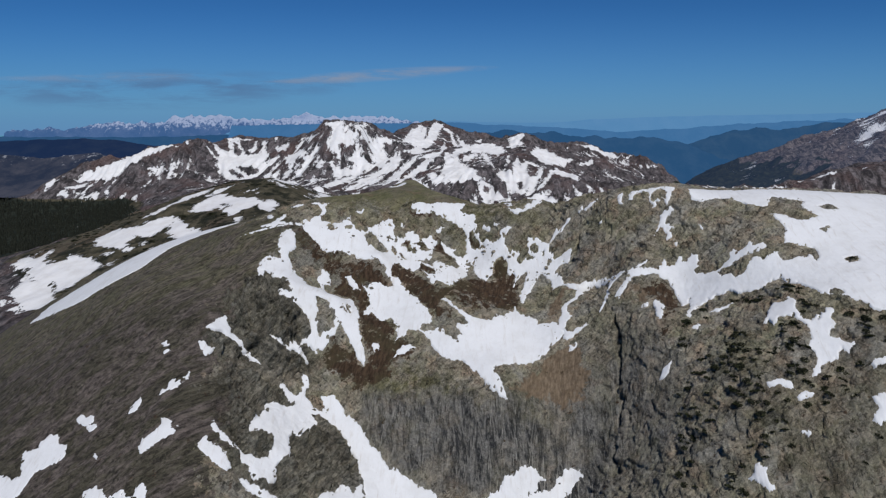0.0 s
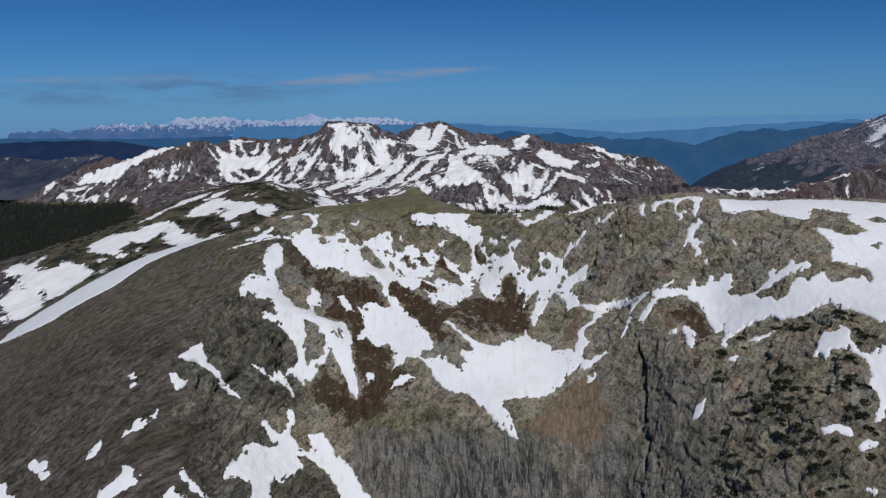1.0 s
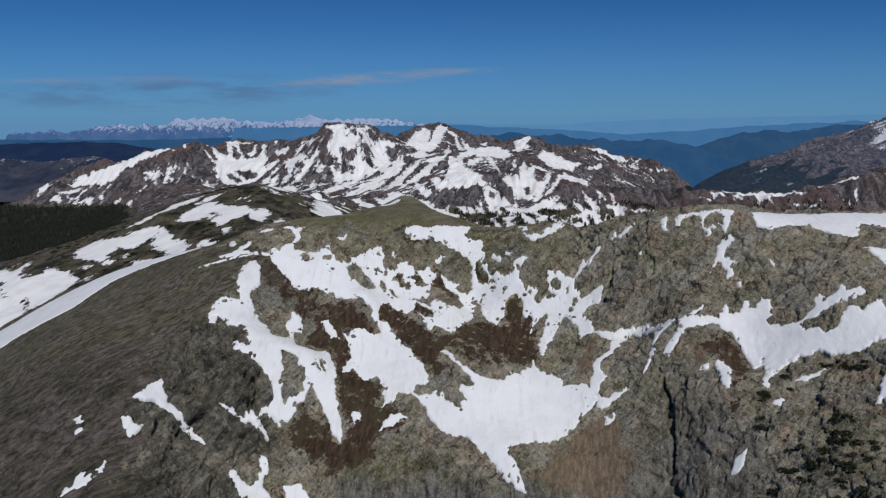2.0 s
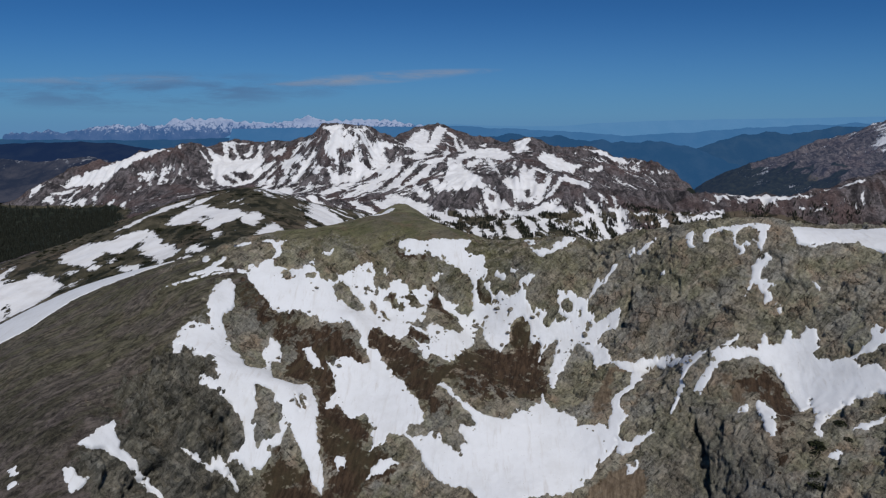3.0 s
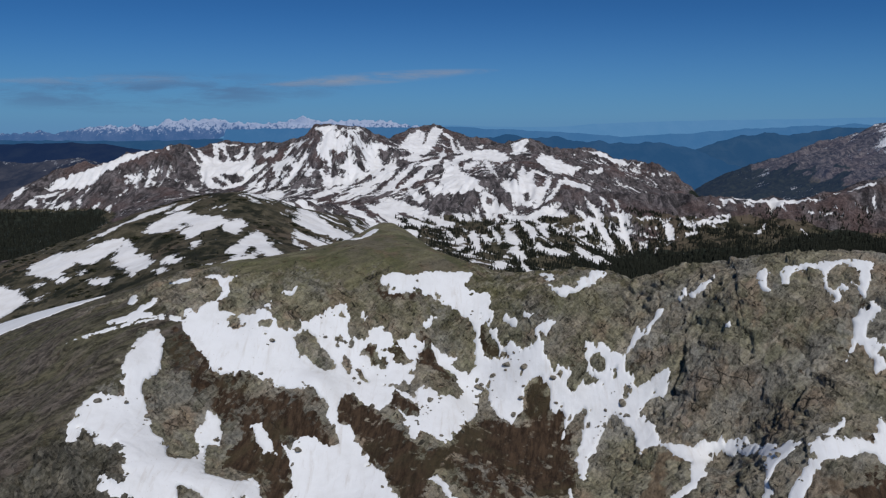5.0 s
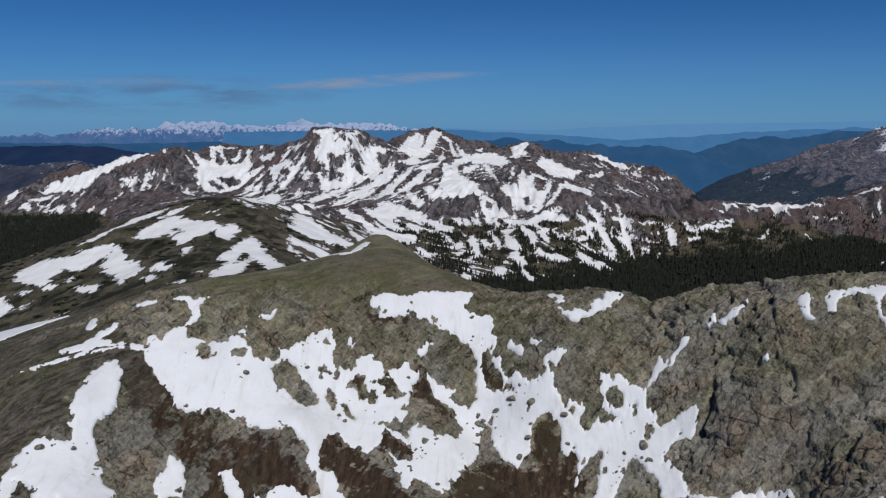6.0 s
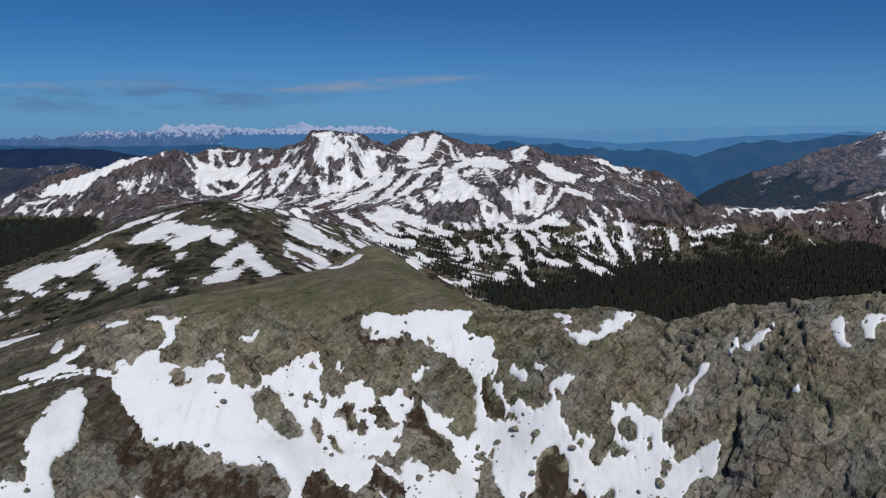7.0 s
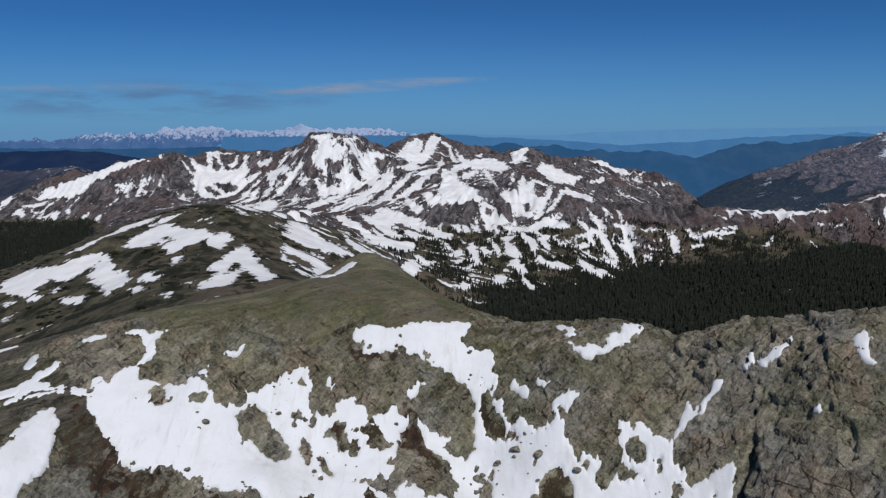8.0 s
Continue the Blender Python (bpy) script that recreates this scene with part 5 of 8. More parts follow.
SOIL.append([(13.4, 246.7), (13.8, 250), (15, 250.6), (15.1, 251.5), (17, 251), (18.6, 250.2), (19.1, 248.8), (18.8, 247.1), (16.1, 246)])
SOIL.append([(-24.1, 241.9), (-20.6, 242.8), (-15.6, 241.3), (-10.7, 239.9), (-8.6, 234.9), (-5.6, 233.9), (-2.2, 234), (2.4, 242.5), (7.5, 247), (12.4, 246.2), (15.1, 250.6), (18.8, 249.9), (19.2, 247), (23.1, 243.5), (22.9, 237.2), (21.2, 229), (16.5, 226), (13.2, 226), (13.6, 231), (10.4, 233), (5.8, 232), (2.4, 228.9), (-1, 231.4), (-3.7, 227.5), (-6.2, 223.9), (-1.8, 220.4), (-7, 218.8), (-7.6, 220.8), (-10, 224.4), (-13.1, 228.3), (-17.5, 232.2), (-19.8, 236.8), (-24.7, 238.5)])
SOIL.append([(-42.4, 227.7), (-42.1, 232.9), (-39.8, 237.1), (-36.9, 240.1), (-29.4, 238.4), (-24.3, 235.8), (-22.9, 233.9), (-28.6, 233.6), (-30.7, 232.5), (-30.8, 227.5), (-28.6, 218.4), (-31.9, 218.6), (-35.7, 225.1), (-38.3, 226.9)])
SOIL.append([(-34.9, 230), (-30.1, 226.5), (-29.3, 221.8), (-20.9, 219.1), (-19.2, 211.2), (-19.2, 206), (-20, 203), (-24.8, 202.6), (-27.7, 206), (-30.3, 209.9), (-33, 220.4)])
SOIL.append([(-40, 208.6), (-33.3, 205.7), (-28.3, 202.4), (-21.4, 213.7), (-11.8, 208.8), (-18.8, 204.9), (-20.2, 200.6), (-28.6, 197.3), (-36, 199.9), (-40.9, 202.9)])
SOIL.append([(65.9, 213.3), (68.2, 211.6), (69.1, 207.9), (69, 204.9), (64.9, 197), (62.5, 194.9), (61.8, 191.5), (62, 189.3), (60.5, 190.6), (61, 193.7), (62.4, 198.6), (63.2, 205.7), (60.8, 206.9), (58.8, 209.5), (63, 211.7)])
SOIL.append([(-18.1, 265.9), (-16.1, 264), (-14.1, 263.8), (-10.3, 265.4), (-6.8, 266.7), (-5.8, 266.4), (-8.3, 265.5), (-11.1, 264.2), (-15.9, 262.8), (-19, 263.7), (-20.2, 265.3)])
SCREE = []
SCREE.append([(17.2, 192.9), (21.8, 197.7), (28.5, 203.9), (33.2, 206.6), (38.4, 206.4), (40.3, 201.3), (40.6, 196.6), (39.5, 194), (33.6, 194.5), (25, 194.3)])
SCREE.append([(37.1, 232.1), (39.9, 232.6), (42.1, 230.6), (38.2, 228.1), (36.1, 223.7), (34.3, 219.9), (31.1, 219), (31.9, 223.2), (34.4, 227.4)])
SCREE.append([(56.1, 212.1), (58.2, 211.4), (60.5, 207.7), (60.3, 205.6), (58, 205.4), (57.5, 209)])
DARK = []
DARK.append([(-77.9, 194.3), (-73.4, 214.2), (-61.7, 217.4), (-47.9, 208.7), (-44.7, 200.7), (-75.6, 185.3)])
DARK.append([(55.8, 211.6), (60.2, 213.6), (66.7, 215.4), (71.2, 211.7), (67.2, 203.9), (52.6, 207.4)])
DARK.append([(-70.9, 220.8), (-63.5, 220.8), (-55.6, 216), (-48.1, 210.3), (-46.3, 207.7), (-47.8, 204.8), (-60.4, 200.6), (-65.5, 204.2), (-70.2, 213.8)])
DARK.append([(-68.5, 187.7), (-62, 193), (-51.6, 191.4), (-40.7, 187.6), (-30.4, 185.1), (-26.1, 177.8), (-30.9, 167.8), (-43.9, 159.2), (-51.6, 155.9), (-59, 162), (-65.4, 168.3), (-67.5, 179.5)])
DARK.append([(49.5, 210.5), (54.8, 210.9), (59, 210.8), (62.6, 198.9), (60.7, 191.7), (40.9, 205.1), (44.2, 210.1)])
DARK.append([(75.7, 181.1), (83.4, 159.5), (101.3, 153), (93.2, 135), (78.7, 140.2), (73, 155.8), (69, 173.2)])
DARK.append([(39.7, 243.4), (41.6, 247.6), (50.1, 245.4), (63.1, 237.7), (65, 227.9), (60.1, 217.4), (51.7, 229), (40.9, 236.5)])
DARK.append([(-28.5, 197.3), (-7.5, 196.8), (13, 191), (24.9, 191.3), (40.5, 194.7), (45.6, 185.4), (43.5, 172.3), (-0.2, 177.1), (-16.8, 182.1), (-27.5, 188.7)])
HEATH = []
HEATH.append([(-101.1, 245.4), (-97.5, 252.4), (-89.7, 255.7), (-83.7, 262.8), (-73.7, 262.8), (-65.1, 255.4), (-59, 251.1), (-52.3, 245.8), (-49.9, 242), (-55, 237.8), (-57.8, 242.4), (-64.1, 246.1), (-62.6, 235), (-61.6, 231.2), (-66.3, 227.4), (-67.2, 223.4), (-66.8, 219.2), (-69.1, 215.6), (-73.5, 212.4), (-75.8, 206.5)])
LOAM = []
LOAM.append([(-59.6, 249), (-52.3, 245.8), (-48.4, 242.9), (-44.7, 242.6), (-37.2, 241.3), (-29.8, 240.7), (-26, 239), (-25.4, 235.6), (-28.4, 232.7), (-36, 236), (-41.4, 234.5), (-47.5, 235.6), (-48.2, 238), (-54.6, 238.2), (-57.3, 242.7)])
LOAM.append([(-17.3, 245.5), (-10.5, 237.3), (-1.1, 234.7), (6.2, 244.9), (15.1, 250.2), (21.8, 248.8), (22.9, 241.3), (20, 232.5), (9.8, 223), (2.3, 223.7), (-5.3, 227.6), (-12.5, 233.3)])
DUSKY = []
DUSKY.append([(99.6, 166.6), (110, 169.1), (93.3, 134.6), (78.5, 139.9), (83.4, 146.5), (90.5, 148.7), (91.7, 157.3)])
DUSKY.append([(-59.5, 248.7), (-52.3, 243.8), (-49.1, 241.0), (-36.9, 240.1), (-27.8, 239.3), (-24.4, 236.3), (-30.3, 233.9), (-39.2, 234.8), (-42.2, 229.0), (-47.0, 235.8), (-55.2, 236.5), (-58.3, 242.1)])
DUSKY.append([(-61.5, 248.9), (-56.5, 247.0), (-50.3, 242.8), (-44.6, 241.1), (-37.0, 240.7), (-28.5, 239.9), (-23.0, 240.8), (-47.5, 236.3), (-55.1, 234.6), (-55.6, 237.8), (-57.4, 242.4)])
MOSS = []
MOSS.append([(-27.3, 203.6), (-17.8, 203.9), (-8.1, 202.6), (3.0, 196.0), (11.9, 191.0), (13.4, 190.3), (7.5, 190.3), (-7.7, 195.0), (-20.2, 196.3), (-26.4, 196.1)])
MOSS.append([(17.2, 192.6), (22.7, 195.5), (24.9, 194.2), (22.7, 190.4), (20.7, 187.4), (18.4, 187.2), (17.8, 189.5), (15.6, 190.4)])
CRACKS = []
CRACKS.append([(50.2, 207.7), (50, 204.4), (49.9, 201.2), (49.8, 197.7), (49.2, 194.4), (48.1, 191.8), (49, 188.2), (48.1, 186.4), (46.3, 183.9), (45.9, 179.6), (45.3, 175)])
CRACKS.append([(60.5, 167.9), (61.9, 162.9), (60.1, 160.8), (59, 157.7)])
CRACKS.append([(45.6, 247.3), (45.6, 245.7), (44.8, 245), (44.2, 244.4), (43.4, 243.9), (42.7, 242.6), (42, 241.6)])
MID_SNOW = []
MID_SNOW.append([(-894, 1568), (-892, 1596), (-878, 1604), (-854, 1606), (-840, 1615), (-826, 1613), (-814, 1627), (-832, 1696), (-817, 1705), (-772, 1669), (-752, 1680), (-731, 1691), (-697, 1679), (-678, 1688), (-670, 1706), (-672, 1688), (-700, 1685), (-717, 1661), (-728, 1644), (-753, 1642), (-760, 1618), (-775, 1609), (-787, 1603), (-788, 1579), (-795, 1570), (-811, 1570), (-821, 1561), (-844, 1574), (-858, 1578), (-865, 1570), (-880, 1563)])
MID_SNOW.append([(-894, 1527), (-883, 1538), (-873, 1556), (-861, 1562), (-859, 1547), (-870, 1535), (-886, 1524)])
MID_SNOW.append([(-895, 1495), (-894, 1512), (-891, 1523), (-872, 1501), (-868, 1483), (-884, 1495)])
MID_SNOW.append([(-939, 1525), (-946, 1546), (-938, 1553), (-918, 1547), (-919, 1545), (-926, 1540), (-930, 1525), (-928, 1508)])
MID_SNOW.append([(-920, 1562), (-915, 1566), (-913, 1564)])
MID_SNOW.append([(-798, 1508), (-800, 1539), (-788, 1511)])
MID_SNOW.append([(-760, 1496), (-747, 1509), (-745, 1490)])
MID_SNOW.append([(-722, 1485), (-720, 1501), (-700, 1457)])
MID_SNOW.append([(-734, 1597), (-720, 1608), (-702, 1612), (-700, 1598), (-720, 1595)])
MID_SNOW.append([(-673, 1555), (-686, 1601), (-681, 1630), (-675, 1598), (-667, 1560)])
MID_SNOW.append([(-673, 1598), (-676, 1625), (-673, 1640), (-671, 1615)])
MID_SNOW.append([(-650, 1586), (-648, 1611), (-650, 1644), (-642, 1605)])
MID_SNOW.append([(-697, 1560), (-703, 1591), (-688, 1555)])
MID_SNOW.append([(-844, 1492), (-843, 1510), (-833, 1489)])
MID_SNOW.append([(-830, 1515), (-821, 1522), (-805, 1491), (-816, 1496)])
MID_SNOW.append([(-729, 1585), (-725, 1592), (-717, 1574)])
MID_SNOW.append([(-641, 1714), (-630, 1710), (-617, 1702), (-596, 1678), (-594, 1656), (-580, 1639), (-557, 1599), (-542, 1584), (-513, 1571), (-463, 1495), (-475, 1603), (-466, 1619), (-453, 1612), (-446, 1631), (-438, 1637), (-439, 1663), (-453, 1661), (-466, 1654), (-472, 1643), (-473, 1678), (-470, 1691), (-482, 1696), (-496, 1746), (-503, 1787), (-526, 1820), (-505, 1741), (-512, 1729), (-528, 1722), (-552, 1747), (-574, 1794), (-584, 1812), (-601, 1844), (-620, 1837), (-600, 1774), (-589, 1761), (-599, 1754), (-606, 1730), (-627, 1764), (-636, 1761), (-618, 1727), (-605, 1716), (-605, 1702), (-614, 1704), (-627, 1711)])
MID_SNOW.append([(-621, 1830), (-603, 1837), (-574, 1836), (-555, 1842), (-565, 1828), (-583, 1827), (-587, 1809), (-604, 1819)])
MID_SNOW.append([(-548, 1762), (-536, 1777), (-548, 1829), (-541, 1820), (-517, 1734), (-539, 1764)])
MID_SNOW.append([(-591, 1571), (-588, 1597), (-575, 1574), (-555, 1543), (-582, 1565)])
MID_SNOW.append([(-648, 1732), (-633, 1738), (-621, 1743), (-639, 1735)])
MID_SNOW.append([(-433, 1503), (-442, 1593), (-435, 1627), (-430, 1632), (-428, 1581), (-419, 1499), (-424, 1477)])
MID_SNOW.append([(-465, 1716), (-456, 1722), (-432, 1696), (-424, 1705), (-422, 1676), (-436, 1675), (-450, 1682)])
MID_SNOW.append([(-479, 1771), (-473, 1781), (-474, 1761)])
MID_SNOW.append([(-422, 1637), (-412, 1644), (-389, 1612), (-377, 1614), (-350, 1558), (-357, 1552), (-373, 1550), (-376, 1529), (-383, 1526), (-404, 1588)])
MID_SNOW.append([(-364, 1499), (-355, 1515), (-346, 1536), (-341, 1546), (-338, 1506), (-347, 1489), (-342, 1459), (-352, 1471)])
MID_SNOW.append([(-382, 1406), (-370, 1411), (-373, 1453), (-365, 1463), (-341, 1420), (-329, 1341), (-345, 1336)])
MID_SNOW.append([(-419, 1497), (-405, 1525), (-403, 1506), (-409, 1483)])
MID_SNOW.append([(-384, 1462), (-389, 1511), (-382, 1524), (-372, 1476)])
MID_SNOW.append([(-394, 1673), (-381, 1677), (-348, 1589), (-338, 1591), (-330, 1593), (-330, 1593), (-349, 1617), (-383, 1682), (-392, 1673)])
MID_SNOW.append([(-318, 1617), (-300, 1618), (-285, 1634), (-273, 1602), (-275, 1589), (-262, 1584), (-254, 1594), (-245, 1580), (-250, 1566), (-237, 1571), (-226, 1564), (-239, 1566), (-249, 1558), (-260, 1553), (-270, 1562), (-277, 1555), (-270, 1545), (-275, 1541), (-289, 1538), (-300, 1553), (-305, 1559), (-300, 1571), (-297, 1581), (-295, 1589)])
MID_SNOW.append([(-323, 1630), (-304, 1618), (-282, 1647), (-271, 1611), (-293, 1610), (-313, 1604)])
MID_SNOW.append([(-245, 1619), (-229, 1622), (-218, 1635), (-231, 1633), (-241, 1619)])
MID_SNOW.append([(-210, 1584), (-214, 1593), (-205, 1615), (-192, 1637), (-178, 1643), (-172, 1637), (-154, 1659), (-165, 1632), (-186, 1627), (-184, 1612), (-176, 1604), (-166, 1558), (-166, 1492), (-177, 1485), (-194, 1531), (-191, 1556), (-201, 1570)])
MID_SNOW.append([(-257, 1533), (-246, 1540), (-235, 1558), (-223, 1551), (-212, 1541), (-201, 1527), (-205, 1505), (-224, 1505), (-237, 1483), (-250, 1466), (-264, 1450), (-276, 1471), (-274, 1505), (-262, 1498), (-241, 1507), (-238, 1521), (-250, 1528)])
MID_SNOW.append([(-293, 1515), (-282, 1517), (-277, 1508), (-267, 1497), (-270, 1482), (-280, 1488)])
MID_SNOW.append([(-318, 1497), (-313, 1520), (-302, 1512), (-302, 1486), (-309, 1476)])
MID_SNOW.append([(-320, 1432), (-311, 1447), (-298, 1403), (-309, 1406)])
MID_SNOW.append([(-354, 1511), (-350, 1532), (-357, 1548), (-345, 1549), (-345, 1534), (-348, 1506)])
MID_SNOW.append([(-232, 1578), (-221, 1604), (-217, 1601), (-226, 1575)])
MID_SNOW.append([(-238, 1557), (-239, 1562), (-219, 1559), (-228, 1556)])
MID_SNOW.append([(-171, 1483), (-160, 1506), (-162, 1581), (-149, 1596), (-133, 1522), (-135, 1473), (-146, 1460), (-159, 1457), (-172, 1449), (-187, 1438), (-202, 1471), (-181, 1474)])
MID_SNOW.append([(-285, 1351), (-266, 1361), (-258, 1395), (-251, 1441), (-234, 1459), (-237, 1423), (-245, 1380), (-255, 1355), (-266, 1339)])
MID_SNOW.append([(-220, 1409), (-208, 1440), (-193, 1447), (-175, 1431), (-165, 1448), (-170, 1391), (-184, 1384), (-208, 1407)])
MID_SNOW.append([(-155, 1400), (-144, 1435), (-135, 1457), (-126, 1474), (-114, 1488), (-107, 1511), (-90, 1521), (-101, 1497), (-110, 1478), (-117, 1432), (-129, 1394), (-145, 1374)])
MID_SNOW.append([(-125, 1358), (-114, 1405), (-100, 1424), (-87, 1456), (-72, 1480), (-58, 1525), (-46, 1539), (-60, 1456), (-75, 1439), (-89, 1410), (-106, 1372)])
MID_SNOW.append([(-98, 1497), (-79, 1510), (-64, 1541), (-46, 1539), (-62, 1495), (-78, 1493)])
MID_SNOW.append([(-140, 1615), (-115, 1609), (-105, 1673), (-82, 1584), (-91, 1522), (-119, 1585)])
MID_SNOW.append([(-141, 1705), (-156, 2031), (-150, 2089), (-136, 2198), (-122, 2182), (-121, 2031), (-117, 2177), (-106, 2078), (-106, 1912), (-99, 1912), (-98, 2106), (-96, 2220), (-84, 2247), (-60, 2195), (-70, 2097), (-72, 1967), (-77, 1818), (-80, 1666), (-87, 1638), (-110, 1674), (-127, 1679), (-141, 1662)])
MID_SNOW.append([(-64, 2173), (-44, 2164), (-25, 2092), (-42, 2071)])
MID_SNOW.append([(-36, 2090), (-21, 1977), (-4, 1629), (-13, 1608), (-29, 1956)])
MID_SNOW.append([(-16, 2075), (4, 1928), (25, 1862), (41, 1625), (21, 1552), (4, 1624), (-10, 1948)])
MID_SNOW.append([(-51, 1627), (-47, 1825), (-36, 1603), (-44, 1540)])
MID_SNOW.append([(-19, 1546), (-2, 1591), (28, 1617), (46, 1620), (63, 1598), (90, 1775), (98, 1572), (77, 1526), (60, 1526), (47, 1555), (32, 1529), (21, 1549), (4, 1547), (-7, 1481), (-17, 1459), (-25, 1496)])
MID_SNOW.append([(-7, 1887), (18, 1862), (48, 1924), (72, 2006), (90, 1901), (105, 1789), (74, 1590), (50, 1576), (28, 1619), (4, 1558)])
MID_SNOW.append([(-38, 1541), (-28, 1534), (-21, 1460), (-9, 1465), (-5, 1446), (4, 1404), (12, 1349), (21, 1341), (28, 1314), (38, 1299), (27, 1290), (13, 1292), (-1, 1277), (-15, 1296), (-26, 1303), (-41, 1350), (-38, 1407), (-33, 1447), (-38, 1471)])
MID_SNOW.append([(1, 1470), (15, 1494), (25, 1518), (24, 1464), (9, 1448), (3, 1450)])
MID_SNOW.append([(43, 1551), (54, 1520), (56, 1423), (61, 1343), (55, 1368), (48, 1472)])
MID_SNOW.append([(66, 1322), (77, 1346), (86, 1329), (95, 1318), (104, 1381), (112, 1416), (114, 1366), (125, 1386), (133, 1405), (125, 1341), (127, 1305), (141, 1310), (149, 1341), (164, 1386), (153, 1319), (139, 1278), (131, 1254), (122, 1256), (112, 1243), (99, 1249), (89, 1271), (83, 1286), (75, 1300)])
MID_SNOW.append([(31, 1290), (41, 1294), (52, 1281), (59, 1260), (71, 1243), (81, 1235), (66, 1226), (49, 1236), (36, 1247), (29, 1266)])
MID_SNOW.append([(159, 1298), (175, 1351), (179, 1336), (163, 1291), (147, 1251), (137, 1252), (146, 1279)])
MID_SNOW.append([(204, 1937), (213, 1921), (233, 1911), (229, 1737), (234, 1680), (254, 1689), (278, 1710), (245, 1632), (189, 1415), (172, 1401), (157, 1404), (154, 1485), (162, 1659), (179, 1745)])
MID_SNOW.append([(188, 1410), (191, 1344), (209, 1350), (212, 1292), (202, 1305), (186, 1325), (180, 1346)])
MID_SNOW.append([(127, 2051), (148, 2016), (171, 2028), (179, 2011), (161, 1971), (169, 1952), (138, 1799), (117, 1801), (135, 1988)])
MID_SNOW.append([(37, 2069), (57, 2101), (52, 2035)])
MID_SNOW.append([(66, 1224), (84, 1222), (109, 1211), (119, 1224), (133, 1232), (147, 1240), (161, 1209), (169, 1199), (154, 1188), (134, 1206), (115, 1186), (126, 1169), (149, 1175), (138, 1163), (121, 1162), (110, 1179), (90, 1190), (73, 1208)])
MID_SNOW.append([(88, 1194), (97, 1174), (107, 1145), (106, 1087), (99, 1069), (94, 1101), (90, 1152)])
MID_SNOW.append([(114, 1163), (125, 1157), (126, 1097), (120, 1084), (114, 1104)])
MID_SNOW.append([(139, 1145), (156, 1159), (156, 1140), (142, 1118)])
MID_SNOW.append([(42, 1133), (51, 1125), (54, 1085), (62, 1070), (50, 1073)])
MID_SNOW.append([(68, 1125), (76, 1089), (81, 1065), (88, 1056), (76, 1056), (65, 1065), (62, 1093)])
MID_SNOW.append([(61, 1154), (72, 1175), (82, 1161), (70, 1139), (65, 1117)])
MID_SNOW.append([(27, 1097), (34, 1108), (40, 1081), (33, 1066)])
MID_SNOW.append([(102, 1065), (113, 1053), (123, 1041), (133, 1030), (120, 1023), (109, 1035), (102, 1050)])
MID_SNOW.append([(117, 1035), (127, 1045), (139, 1050), (147, 1041), (139, 1024), (127, 1019)])
MID_SNOW.append([(67, 1049), (77, 1051), (82, 1030), (85, 1009), (78, 995), (72, 1015), (66, 1033)])
MID_SNOW.append([(77, 993), (83, 973), (90, 956), (94, 936), (85, 942), (78, 964)])
MID_SNOW.append([(45, 987), (54, 1005), (56, 969), (47, 944), (40, 954)])
MID_SNOW.append([(-6, 901), (4, 920), (24, 922), (8, 903), (7, 893), (0, 897)])
MID_SNOW.append([(18, 1138), (23, 1087), (26, 1052), (20, 1025), (15, 1061), (11, 1099)])
MID_SNOW.append([(-12, 1071), (0, 1094), (5, 1074), (-5, 1054)])
MID_SNOW.append([(-6, 1030), (6, 1051), (-2, 1018)])
MID_SNOW.append([(3, 997), (13, 1021), (7, 982)])
MID_SNOW.append([(-25, 1128), (-16, 1111), (-11, 1086), (-21, 1090)])
MID_SNOW.append([(-40, 1198), (-26, 1189), (-12, 1179), (-16, 1141), (-29, 1163), (-39, 1162)])
MID_SNOW.append([(-15, 1225), (-5, 1223), (3, 1194), (-3, 1183), (-12, 1204)])
MID_SNOW.append([(1, 1216), (11, 1212), (13, 1184), (4, 1190)])
MID_SNOW.append([(17, 1226), (26, 1228), (29, 1182), (20, 1196)])
MID_SNOW.append([(-173, 814), (-182, 881), (-178, 881), (-173, 882), (-162, 873), (-157, 863), (-152, 867), (-146, 859), (-138, 854), (-128, 848), (-118, 847), (-110, 842), (-115, 821), (-124, 810), (-134, 805), (-144, 800), (-155, 804), (-163, 803), (-173, 811)])
MID_SNOW.append([(-274, 1324), (-261, 1331), (-194, 1027), (-201, 1025)])
MID_SNOW.append([(-165, 777), (-154, 775), (-144, 776), (-134, 778), (-128, 774), (-123, 766), (-116, 768), (-110, 776), (-115, 733), (-122, 700), (-129, 691), (-141, 710), (-153, 731)])
MID_SNOW.append([(-183, 1123), (-198, 1259), (-189, 1260), (-173, 1218), (-151, 1162), (-136, 1113), (-127, 1107), (-112, 1080), (-100, 1076), (-87, 1064), (-81, 1039), (-90, 1018), (-96, 950), (-107, 951), (-111, 932), (-121, 935), (-153, 1069), (-174, 1124)])
MID_SNOW.append([(-162, 1266), (-145, 1244), (-137, 1309), (-122, 1324), (-99, 1284), (-83, 1264), (-69, 1252), (-54, 1234), (-62, 1219), (-75, 1206), (-90, 1232), (-104, 1241), (-108, 1188), (-97, 1164), (-82, 1146), (-92, 1117), (-111, 1143), (-128, 1174), (-144, 1200)])
MID_SNOW.append([(-137, 913), (-127, 905), (-117, 890), (-107, 883), (-99, 890), (-87, 899), (-89, 875), (-101, 862), (-111, 864), (-124, 879)])
MID_SNOW.append([(-129, 1150), (-115, 1136), (-95, 1081), (-80, 1082), (-66, 1091), (-60, 1071), (-69, 1021), (-78, 1001), (-94, 1053), (-110, 1079)])
